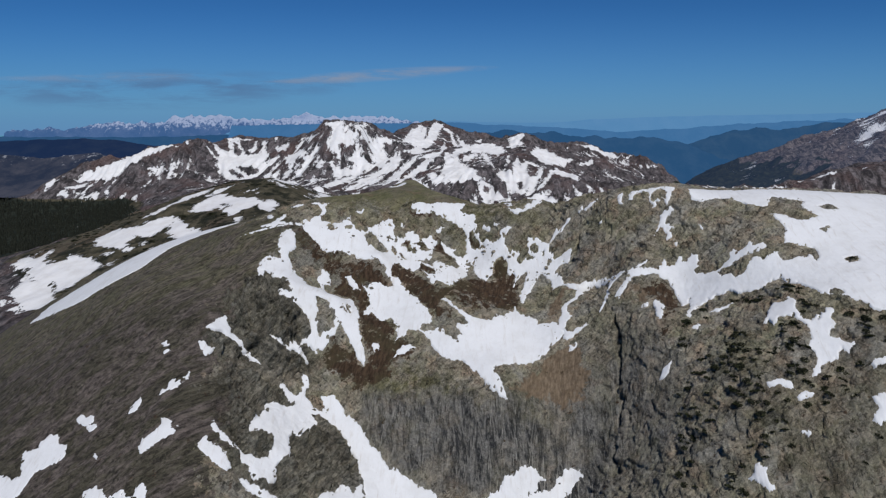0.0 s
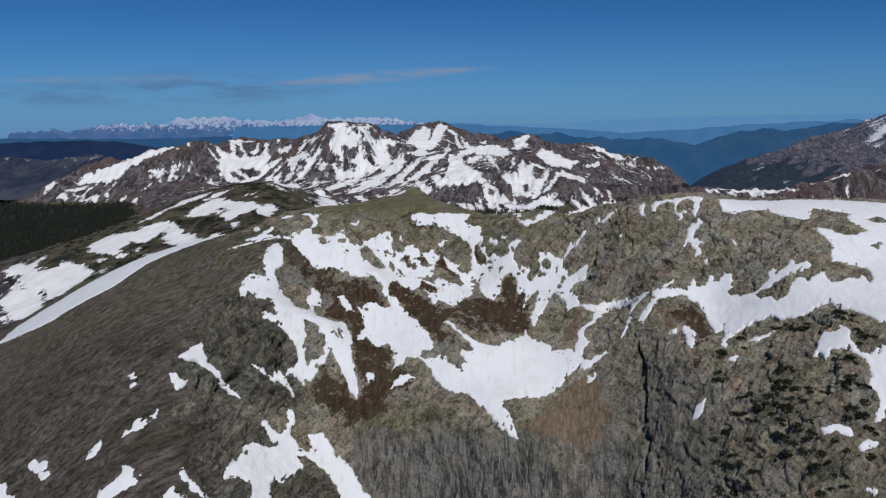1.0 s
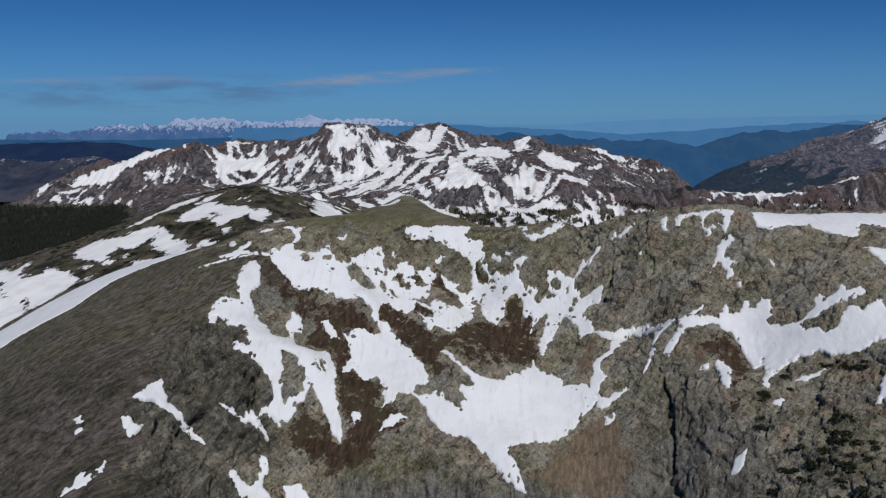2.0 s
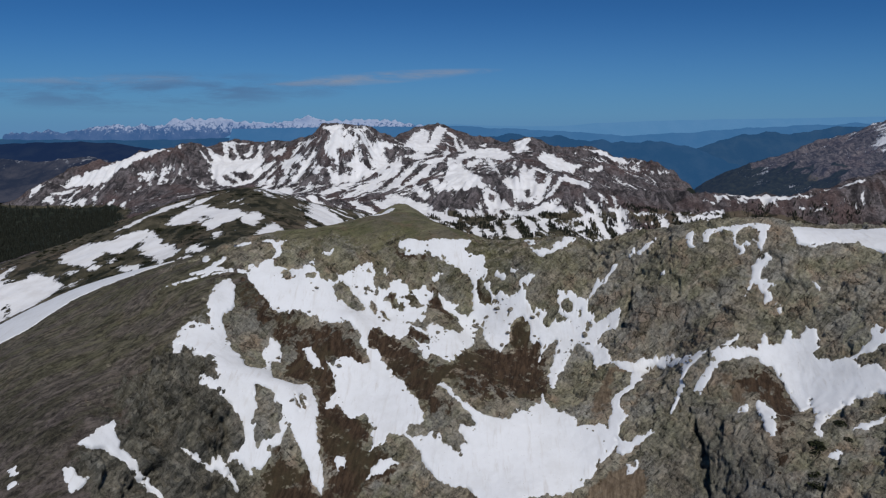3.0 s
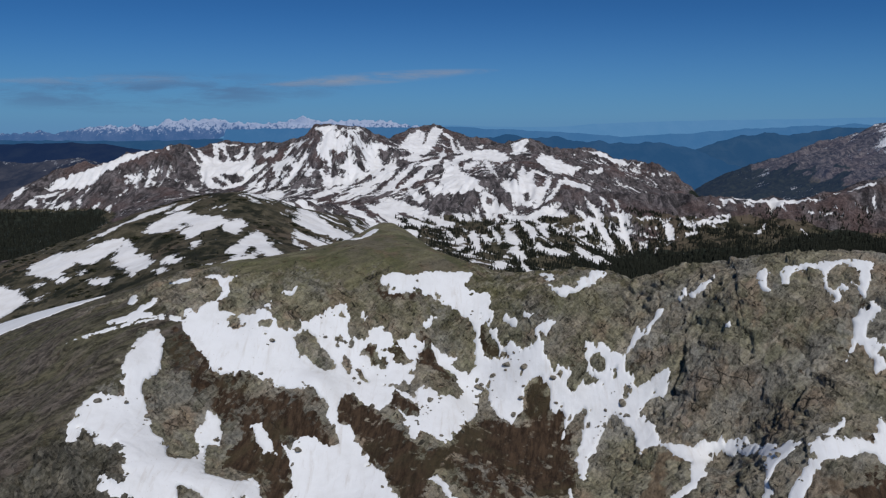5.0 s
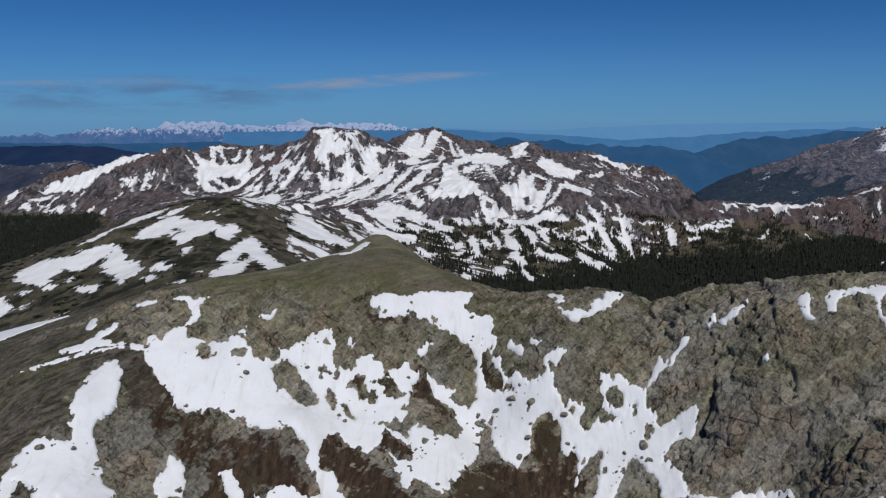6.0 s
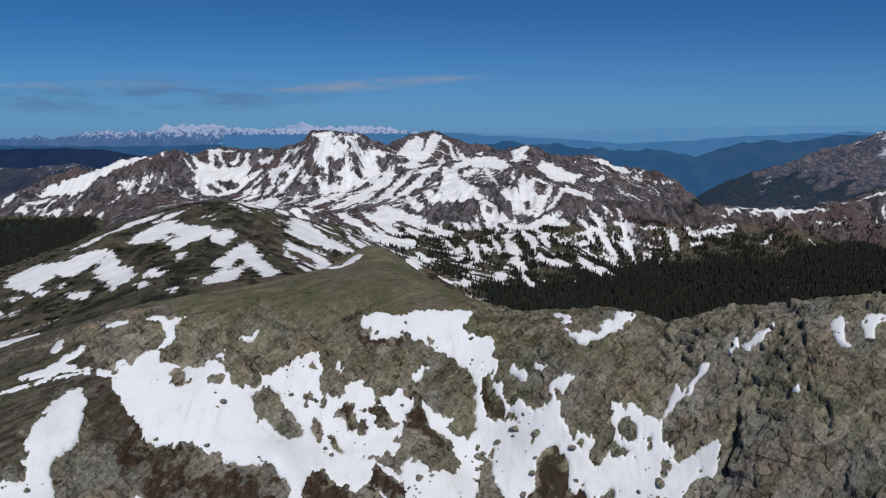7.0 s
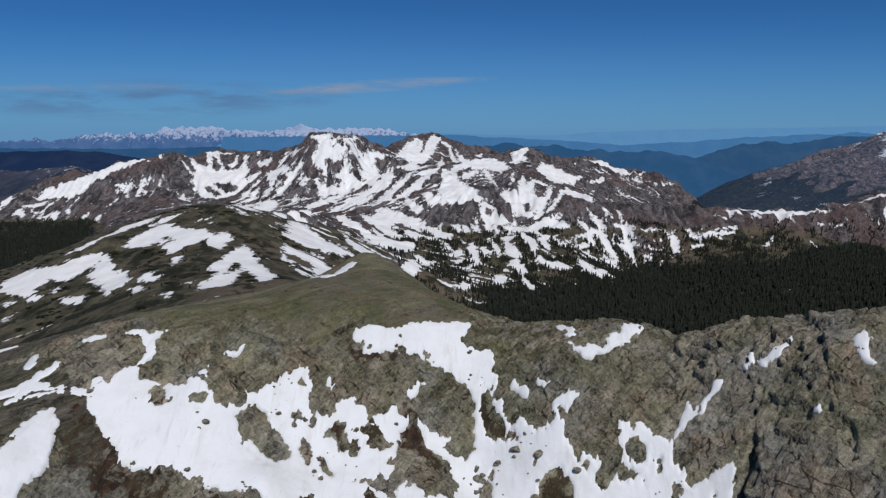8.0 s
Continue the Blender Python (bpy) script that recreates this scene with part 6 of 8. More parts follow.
MID_SNOW.append([(-71, 882), (-63, 883), (-59, 969), (-51, 955), (-45, 937), (-47, 891), (-54, 868), (-61, 864)])
MID_SNOW.append([(-62, 1019), (-50, 1013), (-41, 978), (-32, 1004), (-34, 967), (-42, 951), (-53, 974)])
MID_SNOW.append([(-98, 1379), (-88, 1367), (-77, 1312), (-63, 1292), (-70, 1275), (-85, 1291), (-98, 1352)])
MID_SNOW.append([(-68, 1395), (-50, 1353), (-35, 1327), (-23, 1295), (-38, 1282), (-53, 1306), (-66, 1342)])
MID_SNOW.append([(-64, 1232), (-44, 1209), (-29, 1188), (-39, 1179), (-56, 1188)])
MID_SNOW.append([(-84, 1198), (-69, 1189), (-58, 1159), (-64, 1119), (-79, 1162)])
MID_SNOW.append([(-331, 808), (-323, 821), (-311, 826), (-303, 833), (-309, 817), (-317, 803), (-324, 777), (-333, 758), (-341, 745), (-355, 747), (-340, 757), (-336, 785)])
MID_SNOW.append([(-298, 747), (-298, 762), (-297, 778), (-294, 793), (-291, 807), (-277, 800), (-266, 786), (-249, 778), (-230, 761), (-223, 751), (-221, 756), (-219, 739), (-224, 725), (-232, 720), (-234, 708), (-240, 704), (-250, 721), (-262, 738), (-272, 749), (-273, 736), (-286, 741)])
MID_SNOW.append([(-218, 731), (-218, 749), (-212, 756), (-203, 748), (-199, 742), (-200, 725), (-197, 706), (-206, 716), (-211, 715)])
MID_SNOW.append([(-169, 578), (-176, 607), (-171, 612), (-174, 628), (-186, 649), (-187, 664), (-186, 678), (-188, 698), (-186, 713), (-186, 731), (-180, 725), (-168, 700), (-156, 674), (-143, 650), (-127, 618), (-128, 597), (-134, 596), (-148, 633), (-158, 649), (-160, 639), (-157, 617), (-152, 583), (-160, 589), (-163, 583)])
MID_SNOW.append([(-390, 710), (-392, 724), (-390, 733), (-381, 736), (-361, 725), (-348, 724), (-341, 730), (-330, 737), (-316, 738), (-308, 736), (-308, 725), (-312, 717), (-313, 709), (-315, 699), (-316, 689), (-325, 688), (-337, 696), (-344, 697), (-336, 688), (-341, 680), (-327, 663), (-330, 656), (-340, 666), (-352, 675), (-364, 681), (-381, 696)])
MID_SNOW.append([(-301, 691), (-309, 716), (-309, 731), (-299, 721), (-280, 692), (-266, 681), (-246, 646), (-247, 635), (-252, 631), (-253, 625), (-270, 651), (-284, 669), (-291, 672)])
MID_SNOW.append([(-237, 641), (-233, 645), (-229, 651), (-228, 641), (-221, 639), (-218, 627), (-229, 633)])
MID_SNOW.append([(-231, 688), (-225, 691), (-217, 665), (-219, 661)])
MID_SNOW.append([(-189, 609), (-184, 611), (-184, 604)])
MID_SNOW.append([(-303, 651), (-292, 646), (-276, 637), (-268, 625), (-279, 627), (-295, 638)])
MID_SNOW.append([(-235, 623), (-230, 626), (-218, 610), (-224, 609)])
MID_SNOW.append([(-197, 585), (-190, 585), (-186, 574)])
MID_SNOW.append([(-357, 660), (-353, 664), (-346, 657), (-350, 652)])
MID_SNOW.append([(-323, 673), (-317, 675), (-316, 666)])
MID_SNOW.append([(-243, 804), (-243, 808), (-245, 801), (-248, 804)])
MID_SNOW.append([(311, 1958), (332, 1955), (358, 1962), (377, 1958), (398, 1953), (416, 1903), (435, 1888), (418, 1880), (400, 1892), (382, 1911), (364, 1927), (336, 1934)])
MID_SNOW.append([(424, 1883), (444, 1879), (462, 1888), (442, 1893)])
MID_SNOW.append([(273, 1662), (312, 1727), (349, 1779), (312, 1695), (279, 1654)])
MID_SNOW.append([(419, 1861), (430, 1855), (429, 1806), (419, 1824)])
MID_SNOW.append([(440, 1835), (461, 1842), (454, 1823)])
MID_SNOW.append([(462, 1824), (470, 1808), (461, 1804)])
MID_SNOW.append([(482, 1841), (492, 1815), (476, 1800)])
MID_SNOW.append([(497, 1836), (509, 1818), (495, 1807)])
MID_SNOW.append([(-474, 696), (-477, 716), (-476, 724), (-446, 694), (-442, 701), (-437, 710), (-431, 699), (-436, 697), (-412, 656), (-402, 658), (-392, 661), (-399, 680), (-382, 665), (-374, 660), (-367, 659), (-355, 643), (-348, 641), (-346, 629), (-344, 614), (-347, 610), (-350, 600), (-352, 589), (-357, 584), (-372, 605), (-380, 618), (-391, 619), (-402, 621), (-415, 634), (-427, 652), (-426, 659), (-438, 668), (-434, 658), (-451, 672), (-467, 693)])
MID_SNOW.append([(-413, 603), (-415, 616), (-420, 636), (-406, 621), (-380, 618), (-380, 608), (-363, 583), (-353, 568), (-353, 556), (-357, 550), (-376, 559), (-394, 578)])
MID_SNOW.append([(-413, 586), (-403, 579), (-400, 572), (-405, 573)])
MID_SNOW.append([(-390, 561), (-381, 561), (-369, 545)])
MID_SNOW.append([(248, 1208), (287, 1194), (329, 1189), (375, 1200), (421, 1209), (426, 1199), (384, 1201), (357, 1196), (312, 1190), (285, 1185), (262, 1192)])
MID_SNOW.append([(295, 1189), (325, 1176), (362, 1185), (383, 1199), (417, 1198), (415, 1193), (359, 1175), (334, 1164), (319, 1182)])
MID_SNOW.append([(309, 1176), (321, 1176), (332, 1143), (326, 1142)])
MID_SNOW.append([(183, 1229), (194, 1202), (211, 1194), (222, 1188), (209, 1182), (193, 1191), (181, 1200)])
MID_SNOW.append([(202, 1259), (213, 1235), (224, 1197), (239, 1185), (255, 1179), (281, 1165), (291, 1156), (280, 1158), (250, 1174), (229, 1178), (216, 1199), (202, 1209)])
MID_SNOW.append([(226, 1256), (236, 1250), (234, 1207), (246, 1209), (252, 1208), (261, 1187), (266, 1178), (256, 1187), (246, 1199), (233, 1198), (224, 1213)])
MID_SNOW.append([(250, 1283), (257, 1275), (253, 1215), (271, 1197), (256, 1206), (246, 1220)])
MID_SNOW.append([(225, 1178), (240, 1169), (263, 1159), (248, 1163), (227, 1169)])
MID_SNOW.append([(321, 1160), (343, 1152), (354, 1161), (360, 1154), (337, 1144)])
MID_SNOW.append([(183, 1373), (213, 1316), (219, 1270), (243, 1298), (213, 1264), (199, 1286), (176, 1322)])
MID_SNOW.append([(378, 1254), (429, 1235), (475, 1249), (467, 1214), (458, 1239), (437, 1255), (422, 1263), (425, 1245), (414, 1225), (400, 1225), (388, 1257)])
MID_SNOW.append([(440, 1263), (477, 1265), (522, 1245), (546, 1224), (571, 1224), (591, 1215), (626, 1231), (650, 1219), (647, 1212), (619, 1218), (579, 1223), (541, 1212), (513, 1226), (506, 1205), (501, 1217), (490, 1233), (471, 1249)])
MID_SNOW.append([(529, 1192), (544, 1199), (581, 1189), (597, 1189), (614, 1191), (588, 1186), (564, 1187), (532, 1189)])
MID_SNOW.append([(437, 1145), (456, 1169), (465, 1174), (457, 1161), (443, 1144)])
MID_SNOW.append([(174, 1180), (201, 1190), (195, 1179), (174, 1169)])
MID_SNOW.append([(169, 1155), (193, 1167), (191, 1154), (169, 1146)])
MID_SNOW.append([(163, 1094), (180, 1077), (195, 1045), (187, 1023), (171, 1039), (157, 1061)])
MID_SNOW.append([(183, 1083), (202, 1080), (213, 1052), (204, 1036), (187, 1042)])
MID_SNOW.append([(627, 1198), (640, 1198), (634, 1184), (627, 1190)])
MID_BARE = []
MID_BARE.append([(266, 1272), (309, 1279), (401, 1280), (399, 1241), (414, 1225), (434, 1247), (445, 1234), (426, 1211), (380, 1217), (309, 1212), (300, 1243), (280, 1214), (273, 1245)])
MID_BARE.append([(503, 1201), (526, 1207), (534, 1195), (573, 1189), (616, 1184), (629, 1174), (614, 1142), (568, 1160), (523, 1169), (493, 1175)])
MID_BARE.append([(-597, 1803), (-584, 1796), (-562, 1759), (-560, 1740), (-575, 1745)])
MID_BARE.append([(-553, 1624), (-545, 1636), (-529, 1617), (-510, 1599), (-517, 1589), (-541, 1615)])
MID_BARE.append([(-541, 1646), (-517, 1637), (-492, 1636), (-478, 1617), (-489, 1601), (-510, 1615), (-526, 1628)])
MID_BARE.append([(41, 1271), (50, 1270), (48, 1262), (39, 1261)])
MID_BARE.append([(105, 1301), (112, 1291), (113, 1271), (105, 1270)])
MID_BARE.append([(55, 1279), (68, 1274), (82, 1275), (85, 1265), (72, 1246), (61, 1264)])
MID_BARE.append([(-157, 751), (-146, 752), (-135, 750), (-126, 744), (-128, 726), (-138, 729), (-150, 733)])
MID_BARE.append([(-143, 726), (-131, 718), (-121, 721), (-126, 705), (-136, 706)])
MID_BARE.append([(-181, 1057), (-171, 1066), (-137, 917), (-123, 889), (-129, 873), (-142, 893)])
MID_BARE.append([(-154, 1102), (-133, 1061), (-118, 1034), (-116, 948), (-127, 943)])
MID_BARE.append([(-166, 656), (-175, 674), (-171, 649), (-167, 627), (-164, 625), (-164, 641)])
MID_BARE.append([(-269, 762), (-263, 761), (-251, 737), (-256, 737)])
MID_ZONES = []      # how much of the ground keeps snow, and where
MID_ZONES.append((.37, [(-474, 1685), (-303, 1600), (-202, 1641), (-148, 2029), (-59, 2114), (123, 1979), (336, 1932), (433, 1855), (488, 1807), (180, 1347), (160, 1204), (71, 1162), (-46, 1154), (-146, 1156), (-261, 1387), (-217, 847)]))
MID_ZONES.append((.50, [(-248, 1018), (-265, 1311), (-173, 1216), (-84, 1035), (-47, 904), (-69, 868), (-107, 806), (-120, 711), (-153, 772)]))
MID_ZONES.append((.52, [(-486, 1563), (-270, 1429), (-120, 1413), (-53, 1313), (-110, 1307), (-251, 1338), (-220, 837)]))
MID_ZONES.append((.38, [(-68, 1250), (164, 1229), (247, 1205), (420, 1212), (379, 1141), (230, 1121), (180, 1031), (101, 977), (10, 890), (-47, 904)]))
MID_ZONES.append((.22, [(449, 1221), (633, 1187), (619, 1157), (434, 1179)]))
MID_ZONES.append((.20, [(-955, 1552), (-666, 1691), (-377, 1430), (-283, 809), (-744, 1485), (-906, 1472)]))


# ---- the near mountain ----
def graded(low, core_low, core_high, high, fine, growth):
    """Lattice lines, close together in the core and wider outside it."""
    core = list(np.arange(core_low, core_high, fine))
    out, s = core[-1], fine
    after = []
    while out < high:
        s = min(s * growth, 4.0)
        out += s
        after.append(out)
    out, s = core[0], fine
    before = []
    while out > low:
        s = min(s * growth, 4.0)
        out -= s
        before.append(out)
    return np.array(before[::-1] + core + after)


nx, ny = np.meshgrid(graded(-520, -128, 112, 480, 0.29, 1.05), graded(-190, 158, 290, 440, 0.29, 1.05))
# beyond the ground shaped to the camera's view, flanks run down to valley woods
flank = np.hypot(np.maximum(np.maximum(-270 - nx, nx - 235), 0), np.maximum(95 - ny, 0))
near_base = np.maximum(near_form(np.clip(nx, -270, 235), np.maximum(ny, 95)) - 0.8 * flank, -170)
fall = np.hypot(np.gradient(near_base, axis=1) / np.gradient(nx, axis=1), np.gradient(near_base, axis=0) / np.gradient(ny, axis=0))


def union(x, y, outlines):
    best = np.full(np.shape(x), -60.0)
    for o in outlines:
        px, py = zip(*o)
        box = (x > min(px) - 14) & (x < max(px) + 14) & (y > min(py) - 14) & (y < max(py) + 14)
        best[box] = np.maximum(best[box], inside(x[box], y[box], o))
    return best


wob_x, wob_y = nx + 1.2 * fbm(nx, ny, 5.0, 3, 11), ny + 1.2 * fbm(nx, ny, 5.0, 3, 23)
soil = np.maximum(step(-2.0, 2.0, union(wob_x, wob_y, SOIL)), 0.7 * step(-3.0, 3.0, union(wob_x, wob_y, LOAM)))
# dark rock; on the ribs the shade of their sunless sides is painted in
dark = np.maximum(step(-4.0, 2.0, union(wob_x, wob_y, [DARK[0], DARK[2], DARK[3]])), 0.25 * step(-5.0, 3.0, union(wob_x, wob_y, [DARK[1], DARK[4], DARK[5]])))
dark = np.maximum(dark, 0.5 * step(-2.5, 2.5, union(wob_x, wob_y, DUSKY)))      # rubble below the shelf and ground at the lower right, darkened by half
scree = step(-2.0, 2.0, union(wob_x, wob_y, SCREE))
# turf keeps to the gentle ground of the summit and the left shoulder
shoulder = np.maximum(step(-58, -84, nx + 0.25 * (ny - 200) + 6 * fbm(nx, ny, 20, 3, 4)), step(258, 274, ny + 5 * fbm(nx, ny, 14, 3, 5)) * step(12, -8, nx))
turf = np.maximum(shoulder * step(1.25, 0.75, fall), 0.9 * step(-3.0, 3.0, union(wob_x, wob_y, HEATH)))
steep = np.maximum(step(1.0, 1.7, fall) * step(212, 200, ny) * 0.7, step(-3.0, 3.0, union(wob_x, wob_y, DARK[-1:])))
green = np.maximum(step(248, 272, ny + 4 * fbm(nx, ny, 12, 3, 14)) * step(-80, -50, nx), 0.22 * step(198, 224, ny + 8 * fbm(nx, ny, 20, 3, 15)) * step(-50, -70, nx))
green = np.maximum(green, 0.5 * step(-6.0, 4.0, union(wob_x, wob_y, DARK[5:6])))
green = np.maximum(green, 0.95 * step(-2.0, 1.5, union(wob_x, wob_y, MOSS)))

# bare islands, and how far inside a snowfield each point lies
bare = union(nx + 0.25 * fbm(nx, ny, 1.2, 3, 61), ny + 0.25 * fbm(nx, ny, 1.2, 3, 62), ROCK)
FIELDS = [
    (("shelf", "loop_arm", "fork", "fork_c"), "wide melting snowfield on the ledges of the rock face"),
    (("upper",), "white snow patch below the grassy summit"),
    (("knob", "finger"), "snow chutes falling from the rock knob"),
    (("finger_x",), "small snow patch on dark brown soil"),
    (("mid",), "melting snowfield on the brown soil slope"),
    (("bowl",), "deep snow filling the floor of the bowl"),
    (("ramp", "chimney", "plateau"), "broad snow plateau with a ramp running down from it"),
    (("right_fall",), "forked snow patch on the dark rock face"),
    (("chute", "foot"), "grey snow chute down the cliff gully"),
    (("lobe", "lobe_b", "lobe_c"), "lobed snow patch among dark rock ribs"),
    (("brink",), "long snow cornice along the grassy shoulder"),
]
placed = {n for names, _ in FIELDS for n in names}
loose = sorted({n for n, _ in SNOW} - placed)
FIELDS += [((n,), "small leftover snow patch on bare rock" if n[:4] != "left" else "small leftover snow patch on the turf slope") for n in loose]
owner = np.full(nx.shape, -1)
snow_in = np.full(nx.shape, -60.0)
fray_x = nx + 0.28 * fbm(nx, ny, 1.8, 4, 71, 0.6)
fray_y = ny + 0.28 * fbm(nx, ny, 1.8, 4, 73, 0.6)
for k, (names, _) in enumerate(FIELDS):
    here = union(fray_x, fray_y, [o for n, o in SNOW if n in names])
    owner[here > snow_in] = k
    snow_in = np.maximum(snow_in, here)
snow_in = np.minimum(snow_in, np.where(bare > -3, -bare, 60.0))
# ragged melting edges, drawn out down the slope
ragged = 0.32 * fbm(nx, ny, 2.0, 5, 81, 0.62) + 0.25 * fbm(nx * 1.8 + 0.5 * ny, 0.6 * ny, 1.0, 4, 83)
snow_in = snow_in + ragged * step(-1.0, -0.2, snow_in) * step(3.0, 0.6, snow_in)
snow_in -= 1.6 * step(0.50, 0.72, fbm(nx, ny, 1.5, 2, 87)) * step(2.2, 0.2, snow_in) * step(-0.3, 0.1, fbm(nx, ny, 9.0, 2, 89))   # stones melting out

# ledges and joints of the rock: tilted slabs standing out along the slope's own normal
slope_x, slope_y = np.gradient(near_base, axis=1) / np.gradient(nx, axis=1), np.gradient(near_base, axis=0) / np.gradient(ny, axis=0)
away = np.sqrt(1 + slope_x ** 2 + slope_y ** 2)
normal_x, normal_y, normal_z = -slope_x / away, -slope_y / away, 1 / away
wx = nx + 1.6 * fbm(nx, ny + near_base, 9, 3, 31)
wy = ny + 1.6 * fbm(nx, near_base - ny, 9, 3, 37)
wz = near_base + 1.2 * fbm(nx + ny, near_base, 7, 3, 39)
sa, sb, sc = 0.80 * wx + 0.45 * wy - 0.40 * wz, -0.50 * wx + 0.86 * wy, 0.34 * wx + 0.20 * wy + 0.92 * wz
rocky = (1 - 0.85 * turf) * (1 - 0.75 * soil) * (1 - 0.7 * scree)
big_top, big_gap = blocks3(sa * 0.55, sb * 0.9, sc * 1.5, 6.0, 3)
mid_top, mid_gap = blocks3(sa * 0.5, sb, sc * 1.7, 2.3, 13)
small_top, small_gap = blocks3(sa * 0.7, sb, sc * 1.6, 1.0, 29)
gentle = np.clip(1.7 / away, 0.45, 1.0)
wide_top, wide_gap = blocks3(sa * 0.6, sb, sc * 1.2, 13.0, 43)
ribbed = step(-4.0, 4.0, union(wob_x, wob_y, [DARK[0], DARK[2], DARK[3]]))   # the dark broken ribs
fissure = np.abs(smooth_noise((0.75 * wx + 0.66 * wy) / 9.0, (0.66 * wx - 0.75 * wy) / 2.6, 53) + 0.25 * smooth_noise(wx / 1.7, wy / 1.7, 54))
fissure = step(0.10 + 0.05 * ribbed, 0.02, fissure) * step(0.0, 0.25, smooth_noise(nx / 11.0, ny / 11.0, 55))
joint_b = np.abs(smooth_noise((0.80 * wx - 0.60 * wy) / 12.0, (0.60 * wx + 0.80 * wy) / 3.2, 56) + 0.25 * smooth_noise(wx / 2.1, wy / 2.1, 58))
joint_b = step(0.07, 0.015, joint_b) * step(0.05, 0.3, smooth_noise(nx / 9.0, ny / 9.0, 59))
broken = ridged(nx * 0.8 + 0.5 * ny, 0.35 * ny - 0.5 * nx + 0.5 * near_base, 8.0, 5, 49) - 0.95
crags = ridged(sa * 0.7 + 0.3 * sc, sb + 0.5 * sc, 7.0, 5, 47) - 0.95
out = 0.65 * (wide_top - 0.5) - 0.4 * step(0.035, 0.0, wide_gap)
out += 0.85 * (big_top - 0.5) * (0.5 + 0.5 * gentle) - 0.6 * step(0.05, 0.0, big_gap)
out += 0.5 * (mid_top - 0.5) * gentle - 0.25 * gentle * step(0.08, 0.0, mid_gap)
out += 0.2 * (small_top - 0.5) * gentle
out += 0.15 * crags * gentle + 0.25 * (ridged(nx, ny + 0.7 * near_base, 17, 5, 41) - 0.9)
out = (out * np.clip(1.5 / away, 0.25, 1.0) * (1 + 0.2 * step(236, 250, ny) * step(5, 25, nx)) + 4.0 * broken * ribbed - (0.35 + 2.6 * ribbed) * fissure - (0.5 + 0.8 * ribbed) * joint_b) * rocky + 0.10 * gentle * fbm(nx, ny, 1.6, 4, 7) + 0.35 * fbm(nx, ny, 11, 3, 8)
for line, deep_cut, wide in zip(CRACKS, (2.6, 1.6, 2.2), (0.42, 0.3, 0.42)):
    path = np.full(nx.shape, 1e9)
    sx, sy = nx + 0.9 * fbm(nx, ny, 2.6, 3, 51), ny
    for (x0, y0), (x1, y1) in zip(line[:-1], line[1:]):
        ex, ey = x1 - x0, y1 - y0
        k = np.clip(((sx - x0) * ex + (sy - y0) * ey) / (ex * ex + ey * ey + 1e-9), 0, 1)
        path = np.minimum(path, np.hypot(sx - x0 - k * ex, sy - y0 - k * ey))
    out -= deep_cut * step(wide * 1.6, wide * 0.4, path) * step(-0.4, 0.2, fbm(nx, ny, 6, 2, 57))
out += 0.5 * step(-0.5, 1.2, bare)
out *= 1 - 0.94 * step(-0.9, 0.5, snow_in)            # the snow fills the hollows and smooths the ground
near_x, near_y, near_z = nx + normal_x * out, ny + normal_y * out, near_base + normal_z * out
solid_ground = ~((flank > 0) & (ny > 325))[:-1, :-1]
mountain, used = sheet("near_mountain", near_x, near_y, near_z, granite, solid_ground)
cover(mountain, used, soil=soil, scree=scree, turf=turf, steep=steep, green=green, dark=dark)
tagged(mountain, "rocky alpine mountain with turf, soil and granite cliffs", "mountain", kind="structure")

# ---- snow lying on the near mountain, one object a snowfield ----
lift = out + np.clip(snow_in * 1.1, -0.6, 0.22) + 0.05 * fbm(nx, ny, 1.6, 3, 91) * step(0.1, 0.6, snow_in)
snow_x, snow_y, snow_z = nx + normal_x * lift, ny + normal_y * lift, near_base + normal_z * lift
cells = (snow_in[:-1, :-1] > -0.45) & (snow_in[1:, 1:] > -0.45)


def pieces(mask):
    """The connected patches of a mask of cells, largest first."""
    left = {(int(r), int(c)) for r, c in np.argwhere(mask)}
    found = []
    while left:
        seed = left.pop()
        patch, queue = [seed], [seed]
        while queue:
            r, c = queue.pop()
            for cell in ((r + 1, c), (r - 1, c), (r, c + 1), (r, c - 1)):
                if cell in left:
                    left.remove(cell)
                    patch.append(cell)
                    queue.append(cell)
        found.append(patch)
    return sorted(found, key=len, reverse=True)


for k, (names, label) in enumerate(FIELDS):
    for n, patch in enumerate(pieces(cells & (owner[:-1, :-1] == k))):
        if len(patch) < 12:
            break
        mine = np.zeros(cells.shape, bool)
        mine[tuple(np.array(patch).T)] = True
        drift, _ = sheet("snowfield" if len(patch) > 4000 else "snow_patch", snow_x, snow_y, snow_z, old_snow, mine)
        tagged(drift, label if n == 0 else "small melting remnant of snow among rocks", "snow", "snow patches")

# ---- the middle distance ----
mx, my = np.meshgrid(np.arange(-1260, 1060, 3.2), np.arange(400, 2470, 3.2))
mid_base = mid_form(mx, my)
gx, gy = np.gradient(mid_base, 3.2, axis=1), np.gradient(mid_base, 3.2, axis=0)
mid_fall = np.hypot(gx, gy)
hill = step(-20, 60, np.minimum(960 - my, -60 - mx)) * step(1.2, 0.6, mid_fall) * step(30, 52, mid_base + 8 * fbm(mx, my, 80, 3, 2))
high = step(20, 75, mid_base)
craggy = (1 - 0.85 * hill) * (0.30 + 0.70 * high)
bent_x, bent_y = mx + 26 * fbm(mx, my, 150, 3, 5), my + 26 * fbm(mx, my, 150, 3, 6)
spine = ridged(bent_x, bent_y, 150, 6, 101) - 0.95


